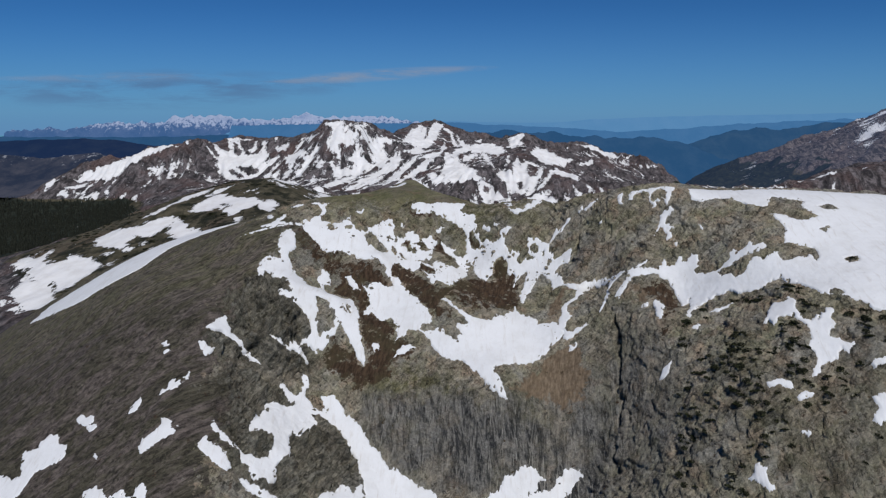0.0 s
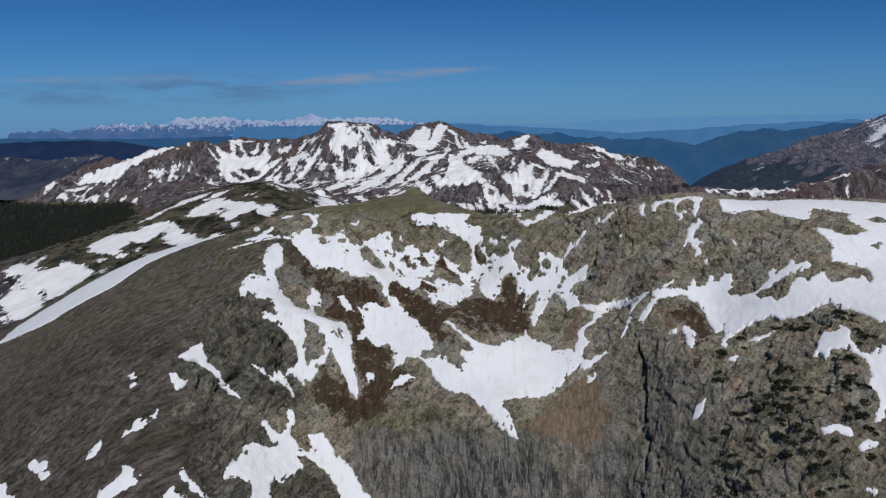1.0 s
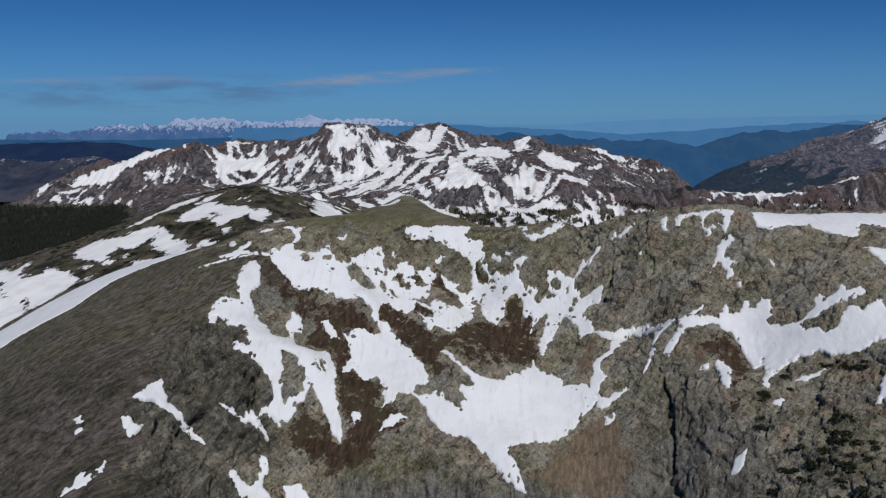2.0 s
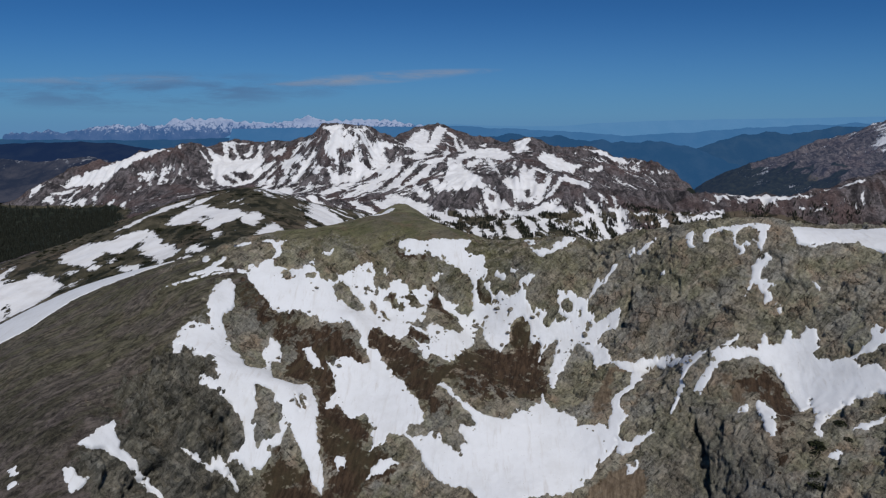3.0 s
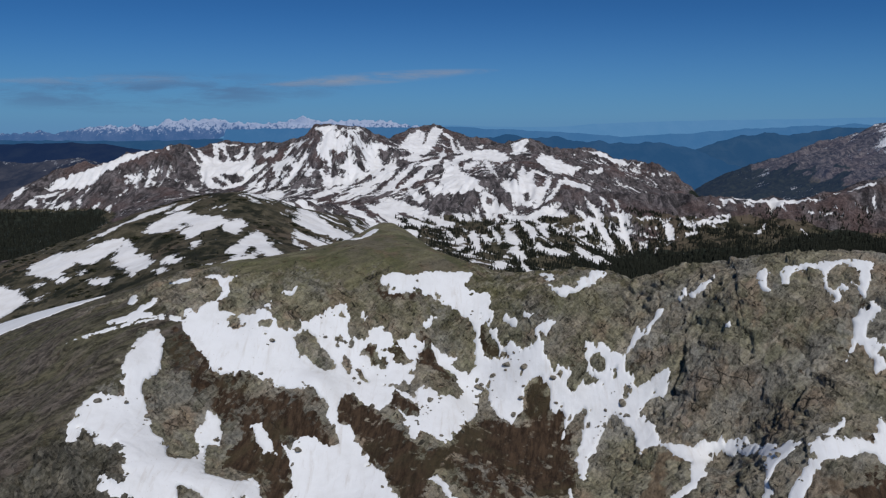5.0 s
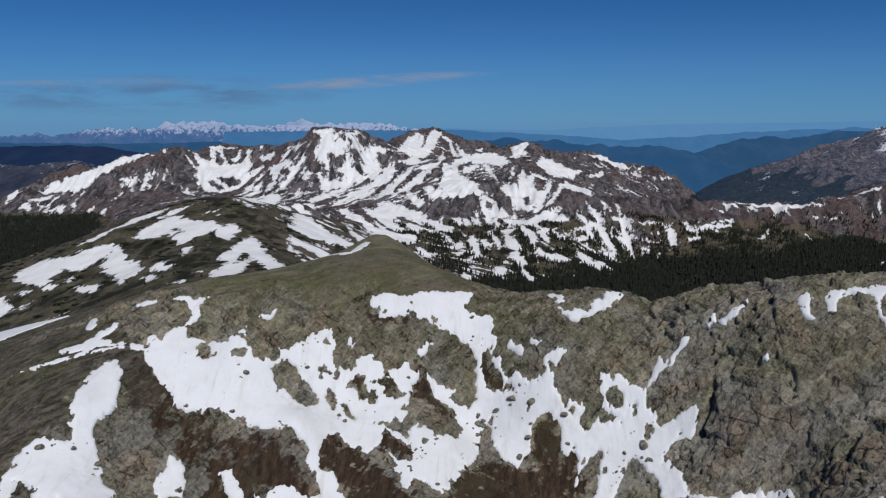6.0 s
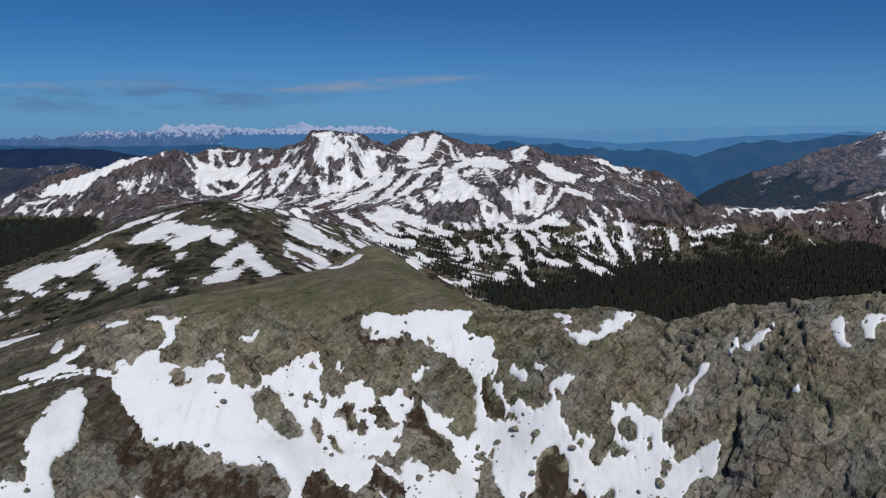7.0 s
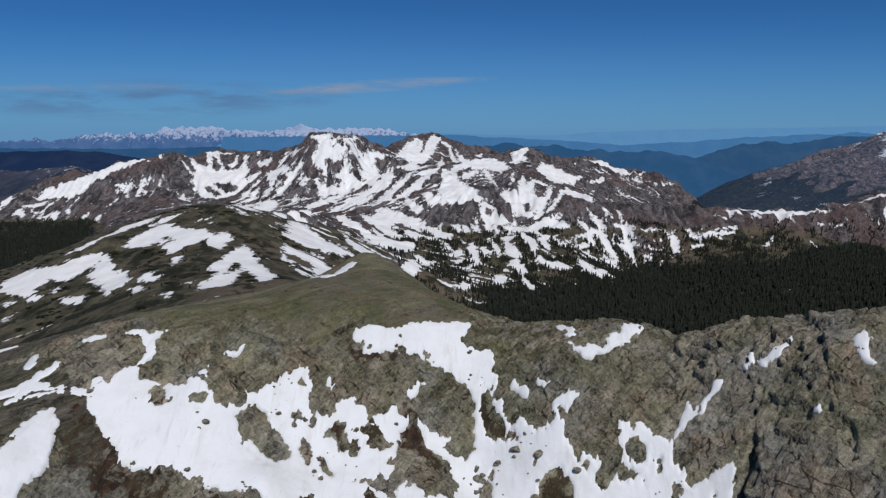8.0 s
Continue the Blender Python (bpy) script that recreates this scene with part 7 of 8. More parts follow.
def combed(seed, size, reach):
    """Noise drawn out along the fall line, as rills and snow gullies are."""
    spot = smooth_noise(mx / size, my / size, seed) + 0.6 * smooth_noise(mx / size * 2.1, my / size * 2.1, seed + 1)
    form_x, form_y = gx / (mid_fall + 0.02), gy / (mid_fall + 0.02)
    total = spot.copy()
    for way in (1, -1):
        r, c = np.mgrid[0:mx.shape[0], 0:mx.shape[1]].astype(float)
        for _ in range(reach):
            ri, ci = np.clip(np.rint(r).astype(int), 0, mx.shape[0] - 1), np.clip(np.rint(c).astype(int), 0, mx.shape[1] - 1)
            r, c = r + way * form_y[ri, ci], c + way * form_x[ri, ci]
            ri, ci = np.clip(np.rint(r).astype(int), 0, mx.shape[0] - 1), np.clip(np.rint(c).astype(int), 0, mx.shape[1] - 1)
            total += spot[ri, ci]
    return total / total.std()


rills, gullies, ribbons = combed(501, 9.0, 7), combed(511, 20.0, 13), combed(521, 5.5, 9)
mid_rise = craggy * (7.5 * spine - 2 + 2.6 * gullies * step(0.1, 0.4, mid_fall) + 0.8 * rills + 1.3 * fbm(mx, my, 16, 4, 111)) + hill * 2.0 * fbm(mx, my, 60, 4, 131)
mid_z = mid_base + mid_rise
# snow lies in hollows, in the large fields and in patchy zones
patchy = np.full(mx.shape, 0.04)
for amount, outline in MID_ZONES:
    patchy = np.maximum(patchy, amount * step(-45, 30, inside(mx, my, outline)) + 0.04)
frayed = 0.45 * rills + 0.8 * fbm(mx, my, 12, 3, 140)
solid = union(mx + 1.5 * fbm(mx, my, 12, 3, 141), my + 2.5 * fbm(mx, my, 16, 3, 142), MID_SNOW) + 1.4 * frayed + 1.3 - 1.5 * step(110, 220, mx)
solid -= (4 * step(1.6, 2.4, gullies + 0.5 * rills) + 6 * step(0.7, 1.6, ribbons)) * step(0.2, 0.45, mid_fall)
bald = union(mx + 1.5 * fbm(mx, my, 12, 3, 143), my + 2.5 * fbm(mx, my, 16, 3, 144), MID_BARE) + 1.2 * frayed
hollow = -0.40 * spine - 0.17 * gullies - 0.20 * rills
snow = np.maximum(patchy - 0.06 + 0.22 * fbm(mx, my, 30, 4, 152) + 0.75 * hollow, 0.5 + 0.07 * np.clip(solid, -7, 7))
snow = np.minimum(snow, 0.5 - 0.07 * np.clip(bald, -7, 7))
wood_edge = 11 + 10 * step(240, 400, mx) + 9 * step(440, 540, mx) + 7 * fbm(mx, my, 90, 4, 161)
valley = step(6, -8, mid_base - np.where(mx > -60, wood_edge, 12 + 6 * fbm(mx, my, 90, 3, 163))) * (1 - hill)
wood = valley * step(0.62, 0.45, snow)
snow = snow - 0.30 * step(0.75, 1.0, valley) * step(20, 4, mid_base)
turf_mid = np.maximum.reduce([hill, step(58, 36, mid_z + 6 * fbm(mx, my, 70, 4, 171)) * step(0.75, 0.5, mid_fall) * step(-120, -60, mx) * step(1235, 1200, my), step(20, 8, mid_z)])
massif, used = sheet("massif", mx, my, mid_z, massif_rock)
cover(massif, used, snow=np.clip(snow, 0, 1), turf=turf_mid, wood=wood)
tagged(massif, "snow-streaked brown mountain massif above a wooded valley", "mountain", kind="structure")

# ---- the mountain on the right, beyond the valley mouth ----
RIGHT_LINES = []

RIGHT_LINES.append([(891, 3000, -141), (969, 2950, -84), (1036, 2900, -29), (1143, 2850, 19), (1221, 2800, 51), (1276, 2750, 93), (1319, 2700, 110), (1359, 2650, 120), (1383, 2600, 128), (1430, 2550, 165), (1525, 2500, 218), (1750, 2400, 250), (2100, 2300, 260)])
RIGHT_LINES.append([(959, 2600, -55), (1105, 2500, 0), (1232, 2400, 55), (1319, 2350, 88), (1600, 2250, 130)])
RIGHT_LINES.append([(760, 2300, -100), (860, 2250, -75), (969, 2200, -45), (1073, 2150, -20), (1179, 2100, 10), (1500, 2000, 50)])
RIGHT_LINES.append([(750, 2000, -130), (1000, 1850, -100), (1400, 1700, -60), (1900, 1500, -30)])
RIGHT_LINES.append([(1000, 3300, -150), (1600, 3100, 0), (2200, 2900, 60)])
right_form = Landform(RIGHT_LINES, 200.0, 1e-4)
rx, ry = np.meshgrid(np.arange(760, 2150, 7.0), np.arange(1500, 3200, 7.0))
right_base = right_form(rx, ry)
right_rise = 15 * (ridged(rx, ry, 240, 6, 201) - 1.15) + 4 * fbm(rx, ry, 40, 4, 211)
# last colour is the haze, a glow added to the rock
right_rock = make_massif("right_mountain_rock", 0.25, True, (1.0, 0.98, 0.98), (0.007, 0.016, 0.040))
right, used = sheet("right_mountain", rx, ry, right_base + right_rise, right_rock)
r_snow = 0.07 + 0.30 * fbm(rx, ry, 60, 4, 221) + 0.40 * step(80, 150, right_base) - right_rise / 60
cover(right, used, snow=np.clip(r_snow, 0, 1), turf=step(40, 0, right_base) * 0.6, wood=step(40, 0, right_base + 34 * fbm(rx, ry, 90, 5, 5)))
tagged(right, "rocky snow-dusted mountain with wooded lower slopes", "mountain", kind="structure")

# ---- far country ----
# third colour of each: blue haze, added as the material's own glow
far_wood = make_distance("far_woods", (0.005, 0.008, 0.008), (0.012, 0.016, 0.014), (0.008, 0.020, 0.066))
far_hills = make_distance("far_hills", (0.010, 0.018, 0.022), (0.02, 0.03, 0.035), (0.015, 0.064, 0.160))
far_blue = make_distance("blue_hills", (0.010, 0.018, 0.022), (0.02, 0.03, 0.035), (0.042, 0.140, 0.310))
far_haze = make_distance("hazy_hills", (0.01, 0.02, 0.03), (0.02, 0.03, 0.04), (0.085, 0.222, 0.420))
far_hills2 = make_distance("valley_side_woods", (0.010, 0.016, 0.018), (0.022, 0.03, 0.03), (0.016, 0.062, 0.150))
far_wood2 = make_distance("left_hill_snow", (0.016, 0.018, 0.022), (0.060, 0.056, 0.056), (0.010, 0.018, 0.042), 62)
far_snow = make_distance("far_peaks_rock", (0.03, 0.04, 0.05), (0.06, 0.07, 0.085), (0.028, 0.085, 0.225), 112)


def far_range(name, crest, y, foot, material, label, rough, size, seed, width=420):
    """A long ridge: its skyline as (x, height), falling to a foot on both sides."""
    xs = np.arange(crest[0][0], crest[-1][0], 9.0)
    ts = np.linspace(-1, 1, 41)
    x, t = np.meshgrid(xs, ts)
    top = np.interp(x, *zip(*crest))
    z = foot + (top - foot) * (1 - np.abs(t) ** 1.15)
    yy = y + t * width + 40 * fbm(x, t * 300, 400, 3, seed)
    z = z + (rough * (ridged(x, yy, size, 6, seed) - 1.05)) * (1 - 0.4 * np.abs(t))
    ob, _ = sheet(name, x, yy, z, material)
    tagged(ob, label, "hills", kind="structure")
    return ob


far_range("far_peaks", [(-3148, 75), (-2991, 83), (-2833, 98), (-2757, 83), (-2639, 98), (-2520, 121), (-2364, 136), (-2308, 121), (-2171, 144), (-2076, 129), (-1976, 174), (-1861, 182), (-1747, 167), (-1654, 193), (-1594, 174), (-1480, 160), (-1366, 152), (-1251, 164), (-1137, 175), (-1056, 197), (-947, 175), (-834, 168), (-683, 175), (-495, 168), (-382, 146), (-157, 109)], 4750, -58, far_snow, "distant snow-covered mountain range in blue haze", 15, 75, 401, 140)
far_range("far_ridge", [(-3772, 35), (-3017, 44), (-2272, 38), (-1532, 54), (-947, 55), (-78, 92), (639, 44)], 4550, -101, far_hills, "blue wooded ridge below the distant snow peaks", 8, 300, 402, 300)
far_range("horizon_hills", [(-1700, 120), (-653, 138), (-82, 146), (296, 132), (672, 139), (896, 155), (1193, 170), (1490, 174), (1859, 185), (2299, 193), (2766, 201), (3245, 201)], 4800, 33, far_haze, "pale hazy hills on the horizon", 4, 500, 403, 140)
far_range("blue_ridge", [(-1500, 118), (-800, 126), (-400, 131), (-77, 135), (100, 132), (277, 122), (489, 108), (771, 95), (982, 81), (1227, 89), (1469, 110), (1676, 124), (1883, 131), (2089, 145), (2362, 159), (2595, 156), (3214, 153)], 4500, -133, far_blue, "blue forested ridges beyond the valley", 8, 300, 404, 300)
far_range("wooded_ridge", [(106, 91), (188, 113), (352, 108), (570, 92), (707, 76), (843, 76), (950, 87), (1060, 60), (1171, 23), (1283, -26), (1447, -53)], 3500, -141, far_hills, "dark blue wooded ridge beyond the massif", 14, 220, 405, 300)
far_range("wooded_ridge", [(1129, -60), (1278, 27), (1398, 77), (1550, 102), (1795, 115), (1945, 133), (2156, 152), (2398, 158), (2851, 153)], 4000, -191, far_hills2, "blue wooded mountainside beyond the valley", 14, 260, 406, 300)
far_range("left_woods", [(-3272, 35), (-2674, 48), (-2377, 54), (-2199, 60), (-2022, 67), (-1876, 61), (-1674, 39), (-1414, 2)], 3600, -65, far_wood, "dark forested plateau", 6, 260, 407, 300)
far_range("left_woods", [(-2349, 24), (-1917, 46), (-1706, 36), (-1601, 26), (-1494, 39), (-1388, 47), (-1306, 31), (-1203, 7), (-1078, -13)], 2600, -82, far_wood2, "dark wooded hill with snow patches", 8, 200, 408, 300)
ground_mat = make_distance("valley_woods", (0.014, 0.020, 0.012), (0.042, 0.050, 0.026), (0.0, 0.0, 0.0))
gx, gy = np.meshgrid(np.linspace(-4900, 4900, 120), np.linspace(-4900, 4900, 120))
ground, _ = sheet("ground", gx, gy, -150 + 12 * fbm(gx, gy, 900, 4, 301), ground_mat)
tagged(ground, "dark wooded valley land reaching to the horizon", "ground", kind="structure")


# ---- cloud: thin streaks low in the sky ----
def make_cloud(name, tone):
    m, nt, bsdf = shader(name)
    nt.nodes.remove(bsdf)
    v = coords(nt, (0.45, 1, 3.0))
    wisps = span(nt, grain(nt, v, 210, 6, 0.62, 0.3), 0.36, 0.66)
    thick = sums(nt, "MULTIPLY", wisps, field(nt, "body"))
    clear, glow, mix = nt.nodes.new("ShaderNodeBsdfTransparent"), nt.nodes.new("ShaderNodeEmission"), nt.nodes.new("ShaderNodeMixShader")
    glow.inputs[0].default_value = (*tone, 1)
    nt.links.new(thick, mix.inputs[0])
    nt.links.new(clear.outputs[0], mix.inputs[1])
    nt.links.new(glow.outputs[0], mix.inputs[2])
    nt.links.new(mix.outputs[0], nt.nodes["Material Output"].inputs["Surface"])
    return m


# cloud brightness is put in as emission; the sun doesn't light the sheets
thin_cloud = make_cloud("thin_cloud", (0.25, 0.29, 0.38))
grey_cloud = make_cloud("grey_cloud", (0.085, 0.165, 0.315))


def cloud(x0, x1, z0, z1, half, y, body, material=thin_cloud):
    """A lens of thin cloud from end to end, bellied towards the viewer."""
    u, v = np.meshgrid(np.linspace(0, 1, 80), np.linspace(-1, 1, 17))
    taper = np.sin(np.pi * np.clip(u, 0.0, 1)) ** 0.6
    x = x0 + (x1 - x0) * u
    z = z0 + (z1 - z0) * u + half * v * taper
    ob, used = sheet("cloud", x, y - 60 * taper * (1 - v * v), z, material)
    cover(ob, used, body=body * (1 - np.abs(v) ** 1.5) * taper)
    tagged(ob, "thin streak of pale cloud low over the horizon", "cloud", "clouds")


cloud(-1450, 260, 395, 500, 46, 4790, 0.95)
cloud(-3500, -700, 330, 380, 150, 4800, 0.8, grey_cloud)
cloud(-3300, -1500, 430, 440, 40, 4805, 0.5)


# ---- haze over the horizon: a glowing sheet added as far backdrop, thinning upwards ----
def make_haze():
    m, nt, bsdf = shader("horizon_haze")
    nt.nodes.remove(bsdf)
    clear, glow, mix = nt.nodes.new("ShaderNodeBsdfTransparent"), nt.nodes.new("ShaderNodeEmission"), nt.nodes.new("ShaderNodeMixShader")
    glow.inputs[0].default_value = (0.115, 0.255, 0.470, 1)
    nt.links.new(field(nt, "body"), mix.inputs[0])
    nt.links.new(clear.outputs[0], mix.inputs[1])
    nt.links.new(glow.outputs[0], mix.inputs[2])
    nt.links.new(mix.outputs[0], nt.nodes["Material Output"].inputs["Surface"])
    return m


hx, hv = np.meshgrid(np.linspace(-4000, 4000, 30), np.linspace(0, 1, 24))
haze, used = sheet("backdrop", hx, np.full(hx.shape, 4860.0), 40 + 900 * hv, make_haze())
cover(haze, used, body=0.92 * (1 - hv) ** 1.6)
tagged(haze, "glowing sheet of blue haze thinning upwards over the horizon", "haze", kind="structure")


# ---- conifers ----
def make_needles(name, dark, light):
    m, nt, bsdf = shader(name)
    info = nt.nodes.new("ShaderNodeNewGeometry")
    color = blend(nt, info.outputs["Random Per Island"], dark, light)
    color = blend(nt, span(nt, grain(nt, coords(nt), 0.6, 3), 0.35, 0.7), (0.012, 0.014, 0.010), color)
    nt.links.new(color, bsdf.inputs["Base Color"])
    bsdf.inputs["Roughness"].default_value = 0.9
    bsdf.inputs["Specular IOR Level"].default_value = 0.15
    return m


needles = make_needles("spruce_needles", (0.013, 0.017, 0.013), (0.038, 0.043, 0.034))
shrub_leaf = make_needles("juniper_leaf", (0.026, 0.031, 0.015), (0.074, 0.082, 0.038))
bark, nt, bsdf = shader("spruce_bark")
bsdf.inputs["Base Color"].default_value = (0.07, 0.055, 0.045, 1)
bsdf.inputs["Roughness"].default_value = 0.95
nt.links.new(blend(nt, grain(nt, coords(nt, (1, 1, 0.2)), 0.15), (0.04, 0.032, 0.026), (0.12, 0.10, 0.085)), bsdf.inputs["Base Color"])


def crown_shape(rng, height, radius, tiers, sides):
    """A ragged spruce crown: drooping whorls of boughs, each a small wedge, about a leader."""
    verts, faces = [], []
    for k in range(tiers):
        f = k / tiers
        z0 = height * (0.10 + 0.90 * f)
        r0 = radius * (1 - f) ** 0.85 * (0.85 + 0.3 * rng.random()) + 0.08
        z1 = z0 + height * 1.45 / tiers
        lean = rng.random() * 6.28
        ring = len(verts)
        for s in range(sides):
            a = lean + 2 * math.pi * s / sides
            r = r0 * (0.62 + 0.55 * rng.random())
            verts.append((r * math.cos(a), r * math.sin(a), z0 - 0.16 * r + 0.12 * rng.random()))
            b = a + math.pi / sides
            verts.append((0.42 * r0 * math.cos(b), 0.42 * r0 * math.sin(b), z0 + 0.10 * r0))
        verts.append((0.05 * rng.random(), 0.05 * rng.random(), min(z1, height)))
        tip = len(verts) - 1
        for s in range(2 * sides):
            faces.append((ring + s, ring + (s + 1) % (2 * sides), tip))
    return np.array(verts), np.array(faces)


def tri_mesh(name, verts, faces, material):
    me = bpy.data.meshes.new(name)
    me.from_pydata(np.asarray(verts).tolist(), [], np.asarray(faces).tolist())
    me.materials.append(material)
    return me


def spruce(rng):
    """One spruce: an empty at its foot with its trunk and crown."""
    height = 6.0 + 3.0 * rng.random()
    tree = new("spruce_tree")
    v, f = crown_shape(rng, height, 1.25 + 0.4 * rng.random(), 8, 6)
    crown = new("crown", tri_mesh("crown", v, f, needles))
    ring = [(r * math.cos(a), r * math.sin(a), z) for r, z in ((0.17, -0.8), (0.13, height * 0.4), (0.04, height * 0.93)) for a in np.arange(6) * math.pi / 3]
    quads = [(6 * k + s, 6 * k + (s + 1) % 6, 6 * k + 6 + (s + 1) % 6, 6 * k + 6 + s) for k in (0, 1) for s in range(6)]
    trunk = new("trunk", tri_mesh("trunk", ring, quads, bark))
    crown.parent = trunk.parent = tree
    tagged(tree, "dark green spruce standing on the valley slope", "tree", "scattered spruces")
    return tree


rng = random.Random(5)


def mid_at(x, y):
    """Row and column of the middle-distance lattice nearest a place."""
    return int(round((y - 400) / 3.2)), int(round((x + 1260) / 3.2))


kinds = [spruce(rng) for _ in range(4)]
made, tries = 0, 0
while made < 240 and tries < 20000:
    tries += 1
    x, y = rng.uniform(-60, 620), rng.uniform(900, 1215)
    r, c = mid_at(x, y)
    if snow[r, c] > 0.46 or mid_base[r, c] > 62 or valley[r, c] > 0.9 or rng.random() > 0.25 + 0.75 * valley[r, c]:
        continue
    grown = kinds[made % 4] if made < 4 else None
    at = pose(x, y, float(mid_z[r, c]) - 0.2, 0, 0, rng.uniform(0, 360))
    if grown:
        grown.matrix_world = at
    else:
        copy_thing(kinds[rng.randrange(4)], at).scale = [rng.uniform(0.6, 1.15)] * 3
    made += 1
for k in range(26):                                   # wind-clipped trees on the grassy hill
    while True:
        x, y = rng.uniform(-270, -150), rng.uniform(590, 720)
        r, c = mid_at(x, y)
        if snow[r, c] < 0.45 and mid_base[r, c] < 98:
            break
    low = copy_thing(kinds[rng.randrange(4)], pose(x, y, float(mid_z[r, c]) - 0.2, 0, 0, rng.uniform(0, 360)))
    low.scale = (0.75, 0.75, rng.uniform(0.25, 0.45))
    tagged(low, "stunted dark spruce on the grassy hill")


def forest(name, count, box, tiers, sides, tall, seed, label, sparse=False):
    """Woodland too dense to count: one mesh of many small spruces."""
    r = np.random.RandomState(seed)
    models = [crown_shape(random.Random(seed + k), 1.0, 0.15, tiers, sides) for k in range(6)]
    x, y = r.uniform(box[0], box[1], count * 5), r.uniform(box[2], box[3], count * 5)
    row, col = np.round((y - 400) / 3.2).astype(int), np.round((x + 1260) / 3.2).astype(int)
    keep = (valley[row, col] > r.uniform(0.45, 0.98, len(x))) & (snow[row, col] < 0.5)
    if sparse:                                        # clumps on the treeless slopes above the wood
        keep = (valley[row, col] < 0.6) & (snow[row, col] < 0.5) & (mid_base[row, col] < 64) & (fbm(x, y, 38, 3, 77) + 0.012 * (30 - mid_base[row, col]) > r.uniform(-0.3, 0.4, len(x)))
    x, y, z = x[keep][:count], y[keep][:count], mid_z[row, col][keep][:count]
    high = tall * r.uniform(0.6, 1.2, len(x))
    verts, faces, n = [], [], 0
    for k, (v, f) in enumerate(models):
        m = np.arange(k, len(x), 6)
        turn = r.uniform(0, 6.28, len(m))
        wide = high[m] * r.uniform(0.8, 1.25, len(m))
        px = x[m, None] + wide[:, None] * (v[None, :, 0] * np.cos(turn)[:, None] - v[None, :, 1] * np.sin(turn)[:, None])
        py = y[m, None] + wide[:, None] * (v[None, :, 0] * np.sin(turn)[:, None] + v[None, :, 1] * np.cos(turn)[:, None])
        pz = z[m, None] - 0.5 + high[m, None] * v[None, :, 2]
        verts.append(np.stack([px, py, pz], -1).reshape(-1, 3))
        faces.append((f[None] + (n + len(v) * np.arange(len(m)))[:, None, None]).reshape(-1, 3))
        n += len(v) * len(m)
    verts, faces = np.concatenate(verts), np.concatenate(faces)
    me = bpy.data.meshes.new(name)
    me.vertices.add(len(verts))
    me.vertices.foreach_set("co", verts.astype(np.float32).ravel())
    me.loops.add(faces.size)
    me.loops.foreach_set("vertex_index", faces.ravel().astype(np.int32))
    me.polygons.add(len(faces))
    me.polygons.foreach_set("loop_start", np.arange(0, faces.size, 3, dtype=np.int32))
    me.update(calc_edges=True)
    me.materials.append(needles)
    tagged(new(name, me), label, "forest", kind="stuff")


forest("valley_forest", 20000, (-60, 900, 600, 1190), 3, 5, 7.6, 11, "dense dark spruce forest filling the valley")
forest("far_forest", 7000, (-1250, -420, 900, 1640), 3, 4, 9.5, 12, "dense dark spruce forest beyond the hill")


forest("treeline_clumps", 7000, (-110, 700, 840, 1215), 4, 5, 5.5, 13, "scattered clumps of dark spruce at the tree line", True)


# ---- boulders melted out of the snow ----
def boulder_mesh(seed):
    r = random.Random(seed)
    bm = bmesh.new()
    bmesh.ops.create_icosphere(bm, subdivisions=2, radius=1.0)
    push = [(Vector((r.gauss(0, 1), r.gauss(0, 1), r.gauss(0, 1))).normalized(), r.uniform(0.55, 0.85)) for _ in range(9)]
    for vert in bm.verts:
        for side, far in push:
            over = vert.co.dot(side) - far
            if over > 0:
                vert.co -= side * over * 0.92
        vert.co += vert.co * 0.06 * noise.noise(vert.co * 2.3 + Vector((seed, 0, 0)))
        vert.co.x *= 1.25
        vert.co.z *= 0.72
    me = bpy.data.meshes.new("boulder")
    bm.to_mesh(me)
    bm.free()
    me.materials.append(granite)
    return me


stones = [boulder_mesh(k) for k in range(7)]
flat_cells = np.argwhere((snow_in > 0.3) & (snow_in < 1.9) & (fbm(nx, ny, 8, 3, 403) > 0.32) & (nx > -66) & (nx < 60) & (ny > 205) & (ny < 268))
np.random.RandomState(3).shuffle(flat_cells)
for k, (r, c) in enumerate(flat_cells[:140]):
    size = 0.14 + 0.75 * rng.random() ** 4
    stone = new("boulder", stones[k % 7])
    stone.matrix_world = pose(float(snow_x[r, c]), float(snow_y[r, c]), float(snow_z[r, c]) + 0.05 * size, rng.uniform(-25, 25), rng.uniform(-25, 25), rng.uniform(0, 360)) @ Matrix.Diagonal((size, size, size, 1))
    tagged(stone, "grey granite boulder poking out of the snow", "boulder", "boulders in the snow")


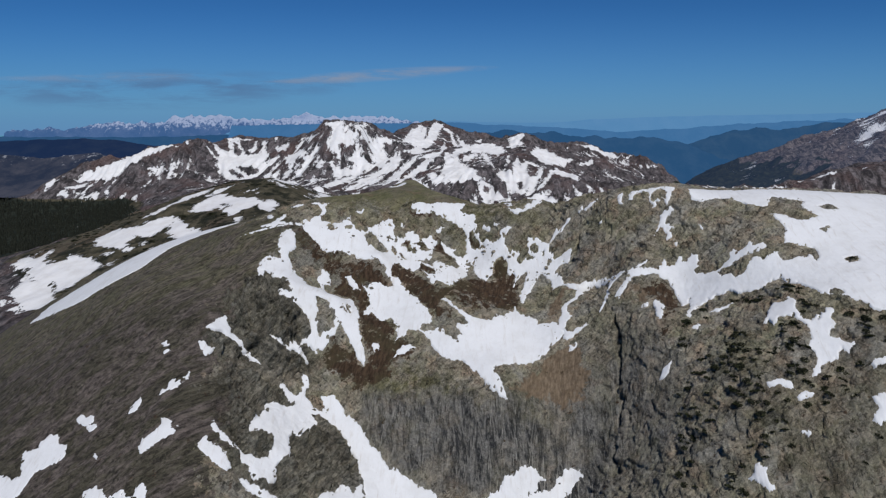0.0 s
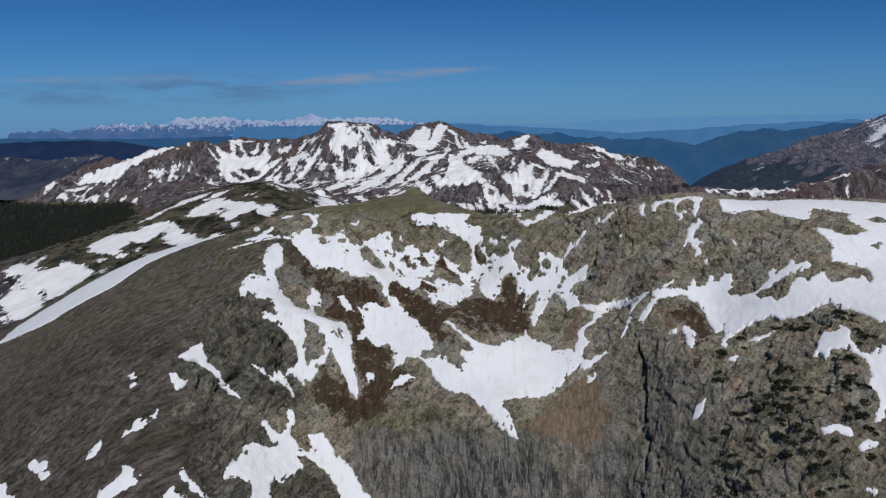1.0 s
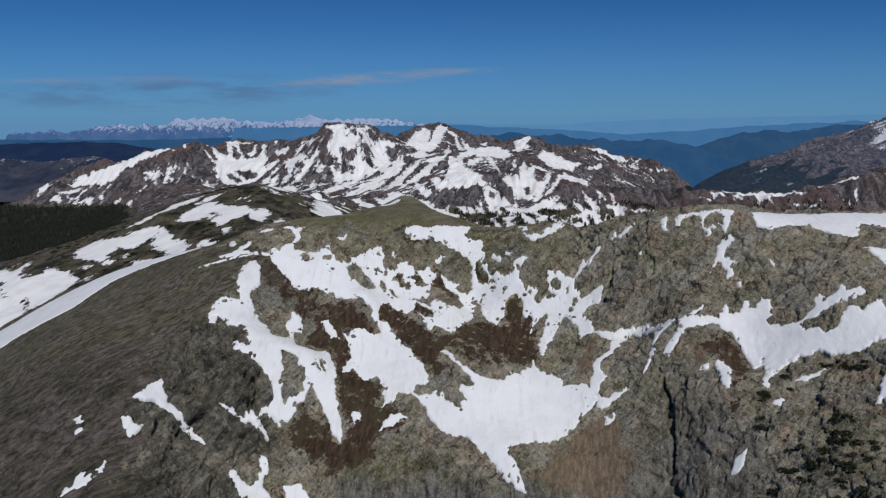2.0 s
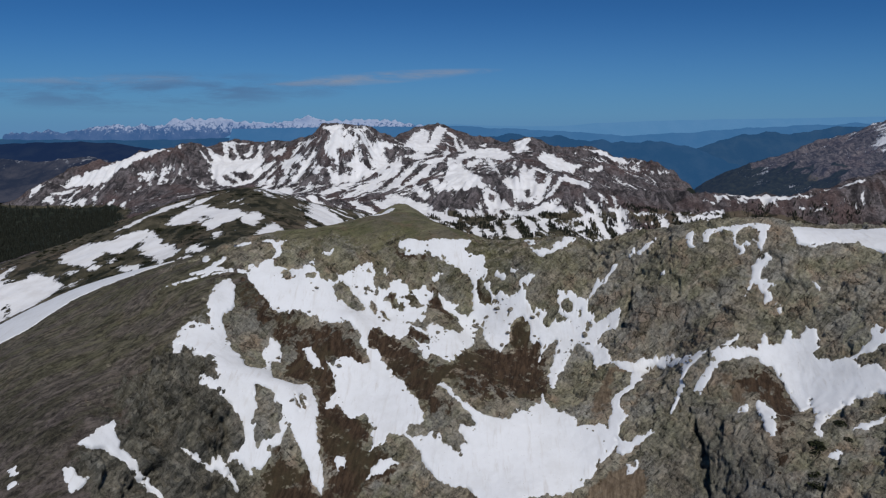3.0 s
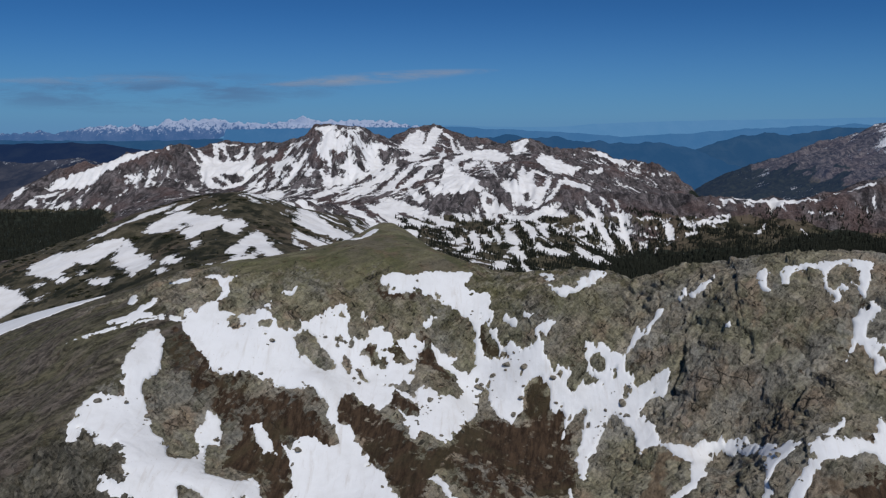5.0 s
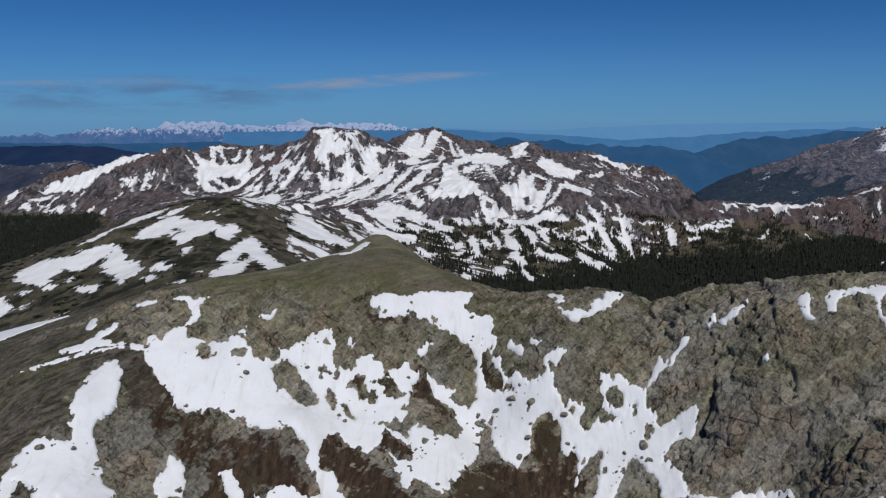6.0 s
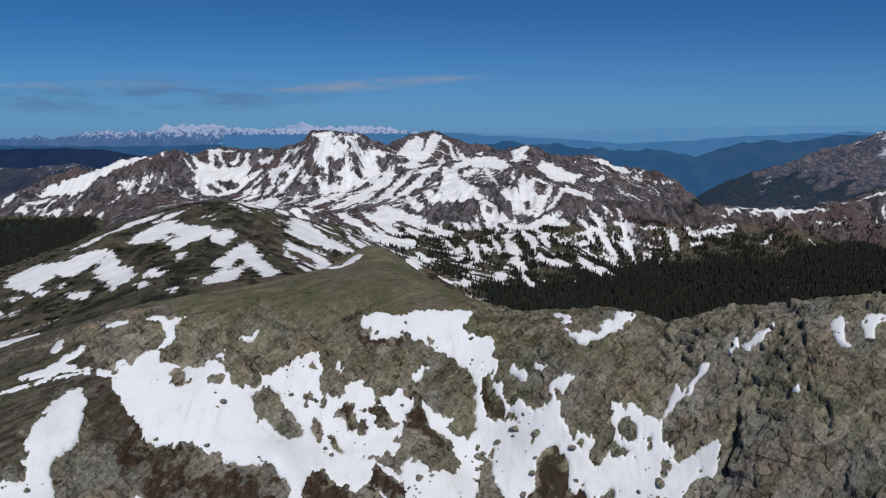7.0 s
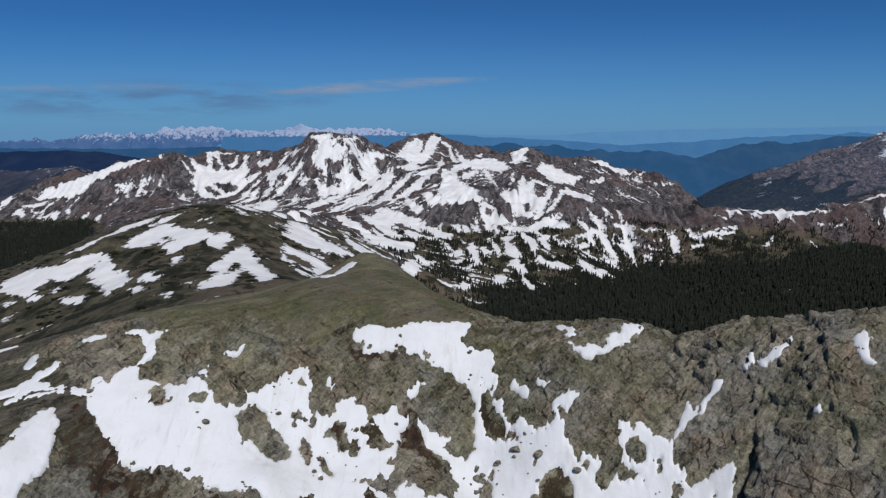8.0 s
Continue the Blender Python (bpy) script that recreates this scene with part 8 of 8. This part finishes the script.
# ---- low junipers on the right-hand face ----
def shrub_mesh(seed):
    r = np.random.RandomState(seed)
    n = 170
    a, rad, h = r.uniform(0, 6.28, n), np.sqrt(r.uniform(0, 1, n)), r.uniform(0, 1, n)
    at = np.stack([rad * np.cos(a), rad * np.sin(a), 0.55 * h * np.sqrt(1 - 0.85 * rad ** 2) + 0.05], -1)
    d = r.normal(0, 1, (n, 3))
    d /= np.linalg.norm(d, axis=1)[:, None]
    u = np.cross(d, r.normal(0, 1, (n, 3)))
    u *= (0.17 / np.linalg.norm(u, axis=1))[:, None]
    verts = np.stack([at - d * 0.13, at + u, at + d * 0.17, at - u], 1).reshape(-1, 3)
    return tri_mesh("juniper_shrub", verts, np.arange(4 * n).reshape(-1, 4), shrub_leaf)


shrubs = [shrub_mesh(k) for k in range(4)]
spots = np.argwhere((nx > 55 + 0.25 * (ny - 150)) & (nx < 116) & (ny > 108) & (ny < 196) & (snow_in < -1.0) & (fbm(nx, ny, 12, 3, 401) > -0.18))
np.random.RandomState(8).shuffle(spots)
for k, (r, c) in enumerate(spots[:290]):
    s = 0.5 + 0.6 * rng.random()
    bush = new("juniper_shrub", shrubs[k % 4])
    bush.matrix_world = pose(float(near_x[r, c]), float(near_y[r, c]), float(near_z[r, c]) - 0.1, math.degrees(float(slope_y[r, c])) * 0.5, 0, rng.uniform(0, 360)) @ Matrix.Diagonal((s * 1.2, s * 1.2, s, 1))
    tagged(bush, "low dark green juniper clinging to the rock", "shrub", "junipers on the rock face")


# ---- wind-pruned spruce mats on the grassy hill ----
mats = np.argwhere((hill > 0.6) & (snow < 0.44) & (snow > 0.0) & (mx > -480) & (mx < -120) & (my > 480) & (my < 860) & (fbm(mx, my, 55, 3, 405) > 0.02))
np.random.RandomState(12).shuffle(mats)
for k, (r, c) in enumerate(mats[:280]):
    s = 1.1 + 1.8 * rng.random() ** 2
    bush = new("krummholz", shrubs[k % 4])
    bush.matrix_world = pose(float(mx[r, c]), float(my[r, c]), float(mid_z[r, c]) - 0.3, 0, 0, rng.uniform(-25, 25)) @ Matrix.Diagonal((s * 1.9, s, s * 0.8, 1))
    tagged(bush, "dark wind-pruned spruce mat on the grassy hill", "shrub", "spruce mats on the hill")
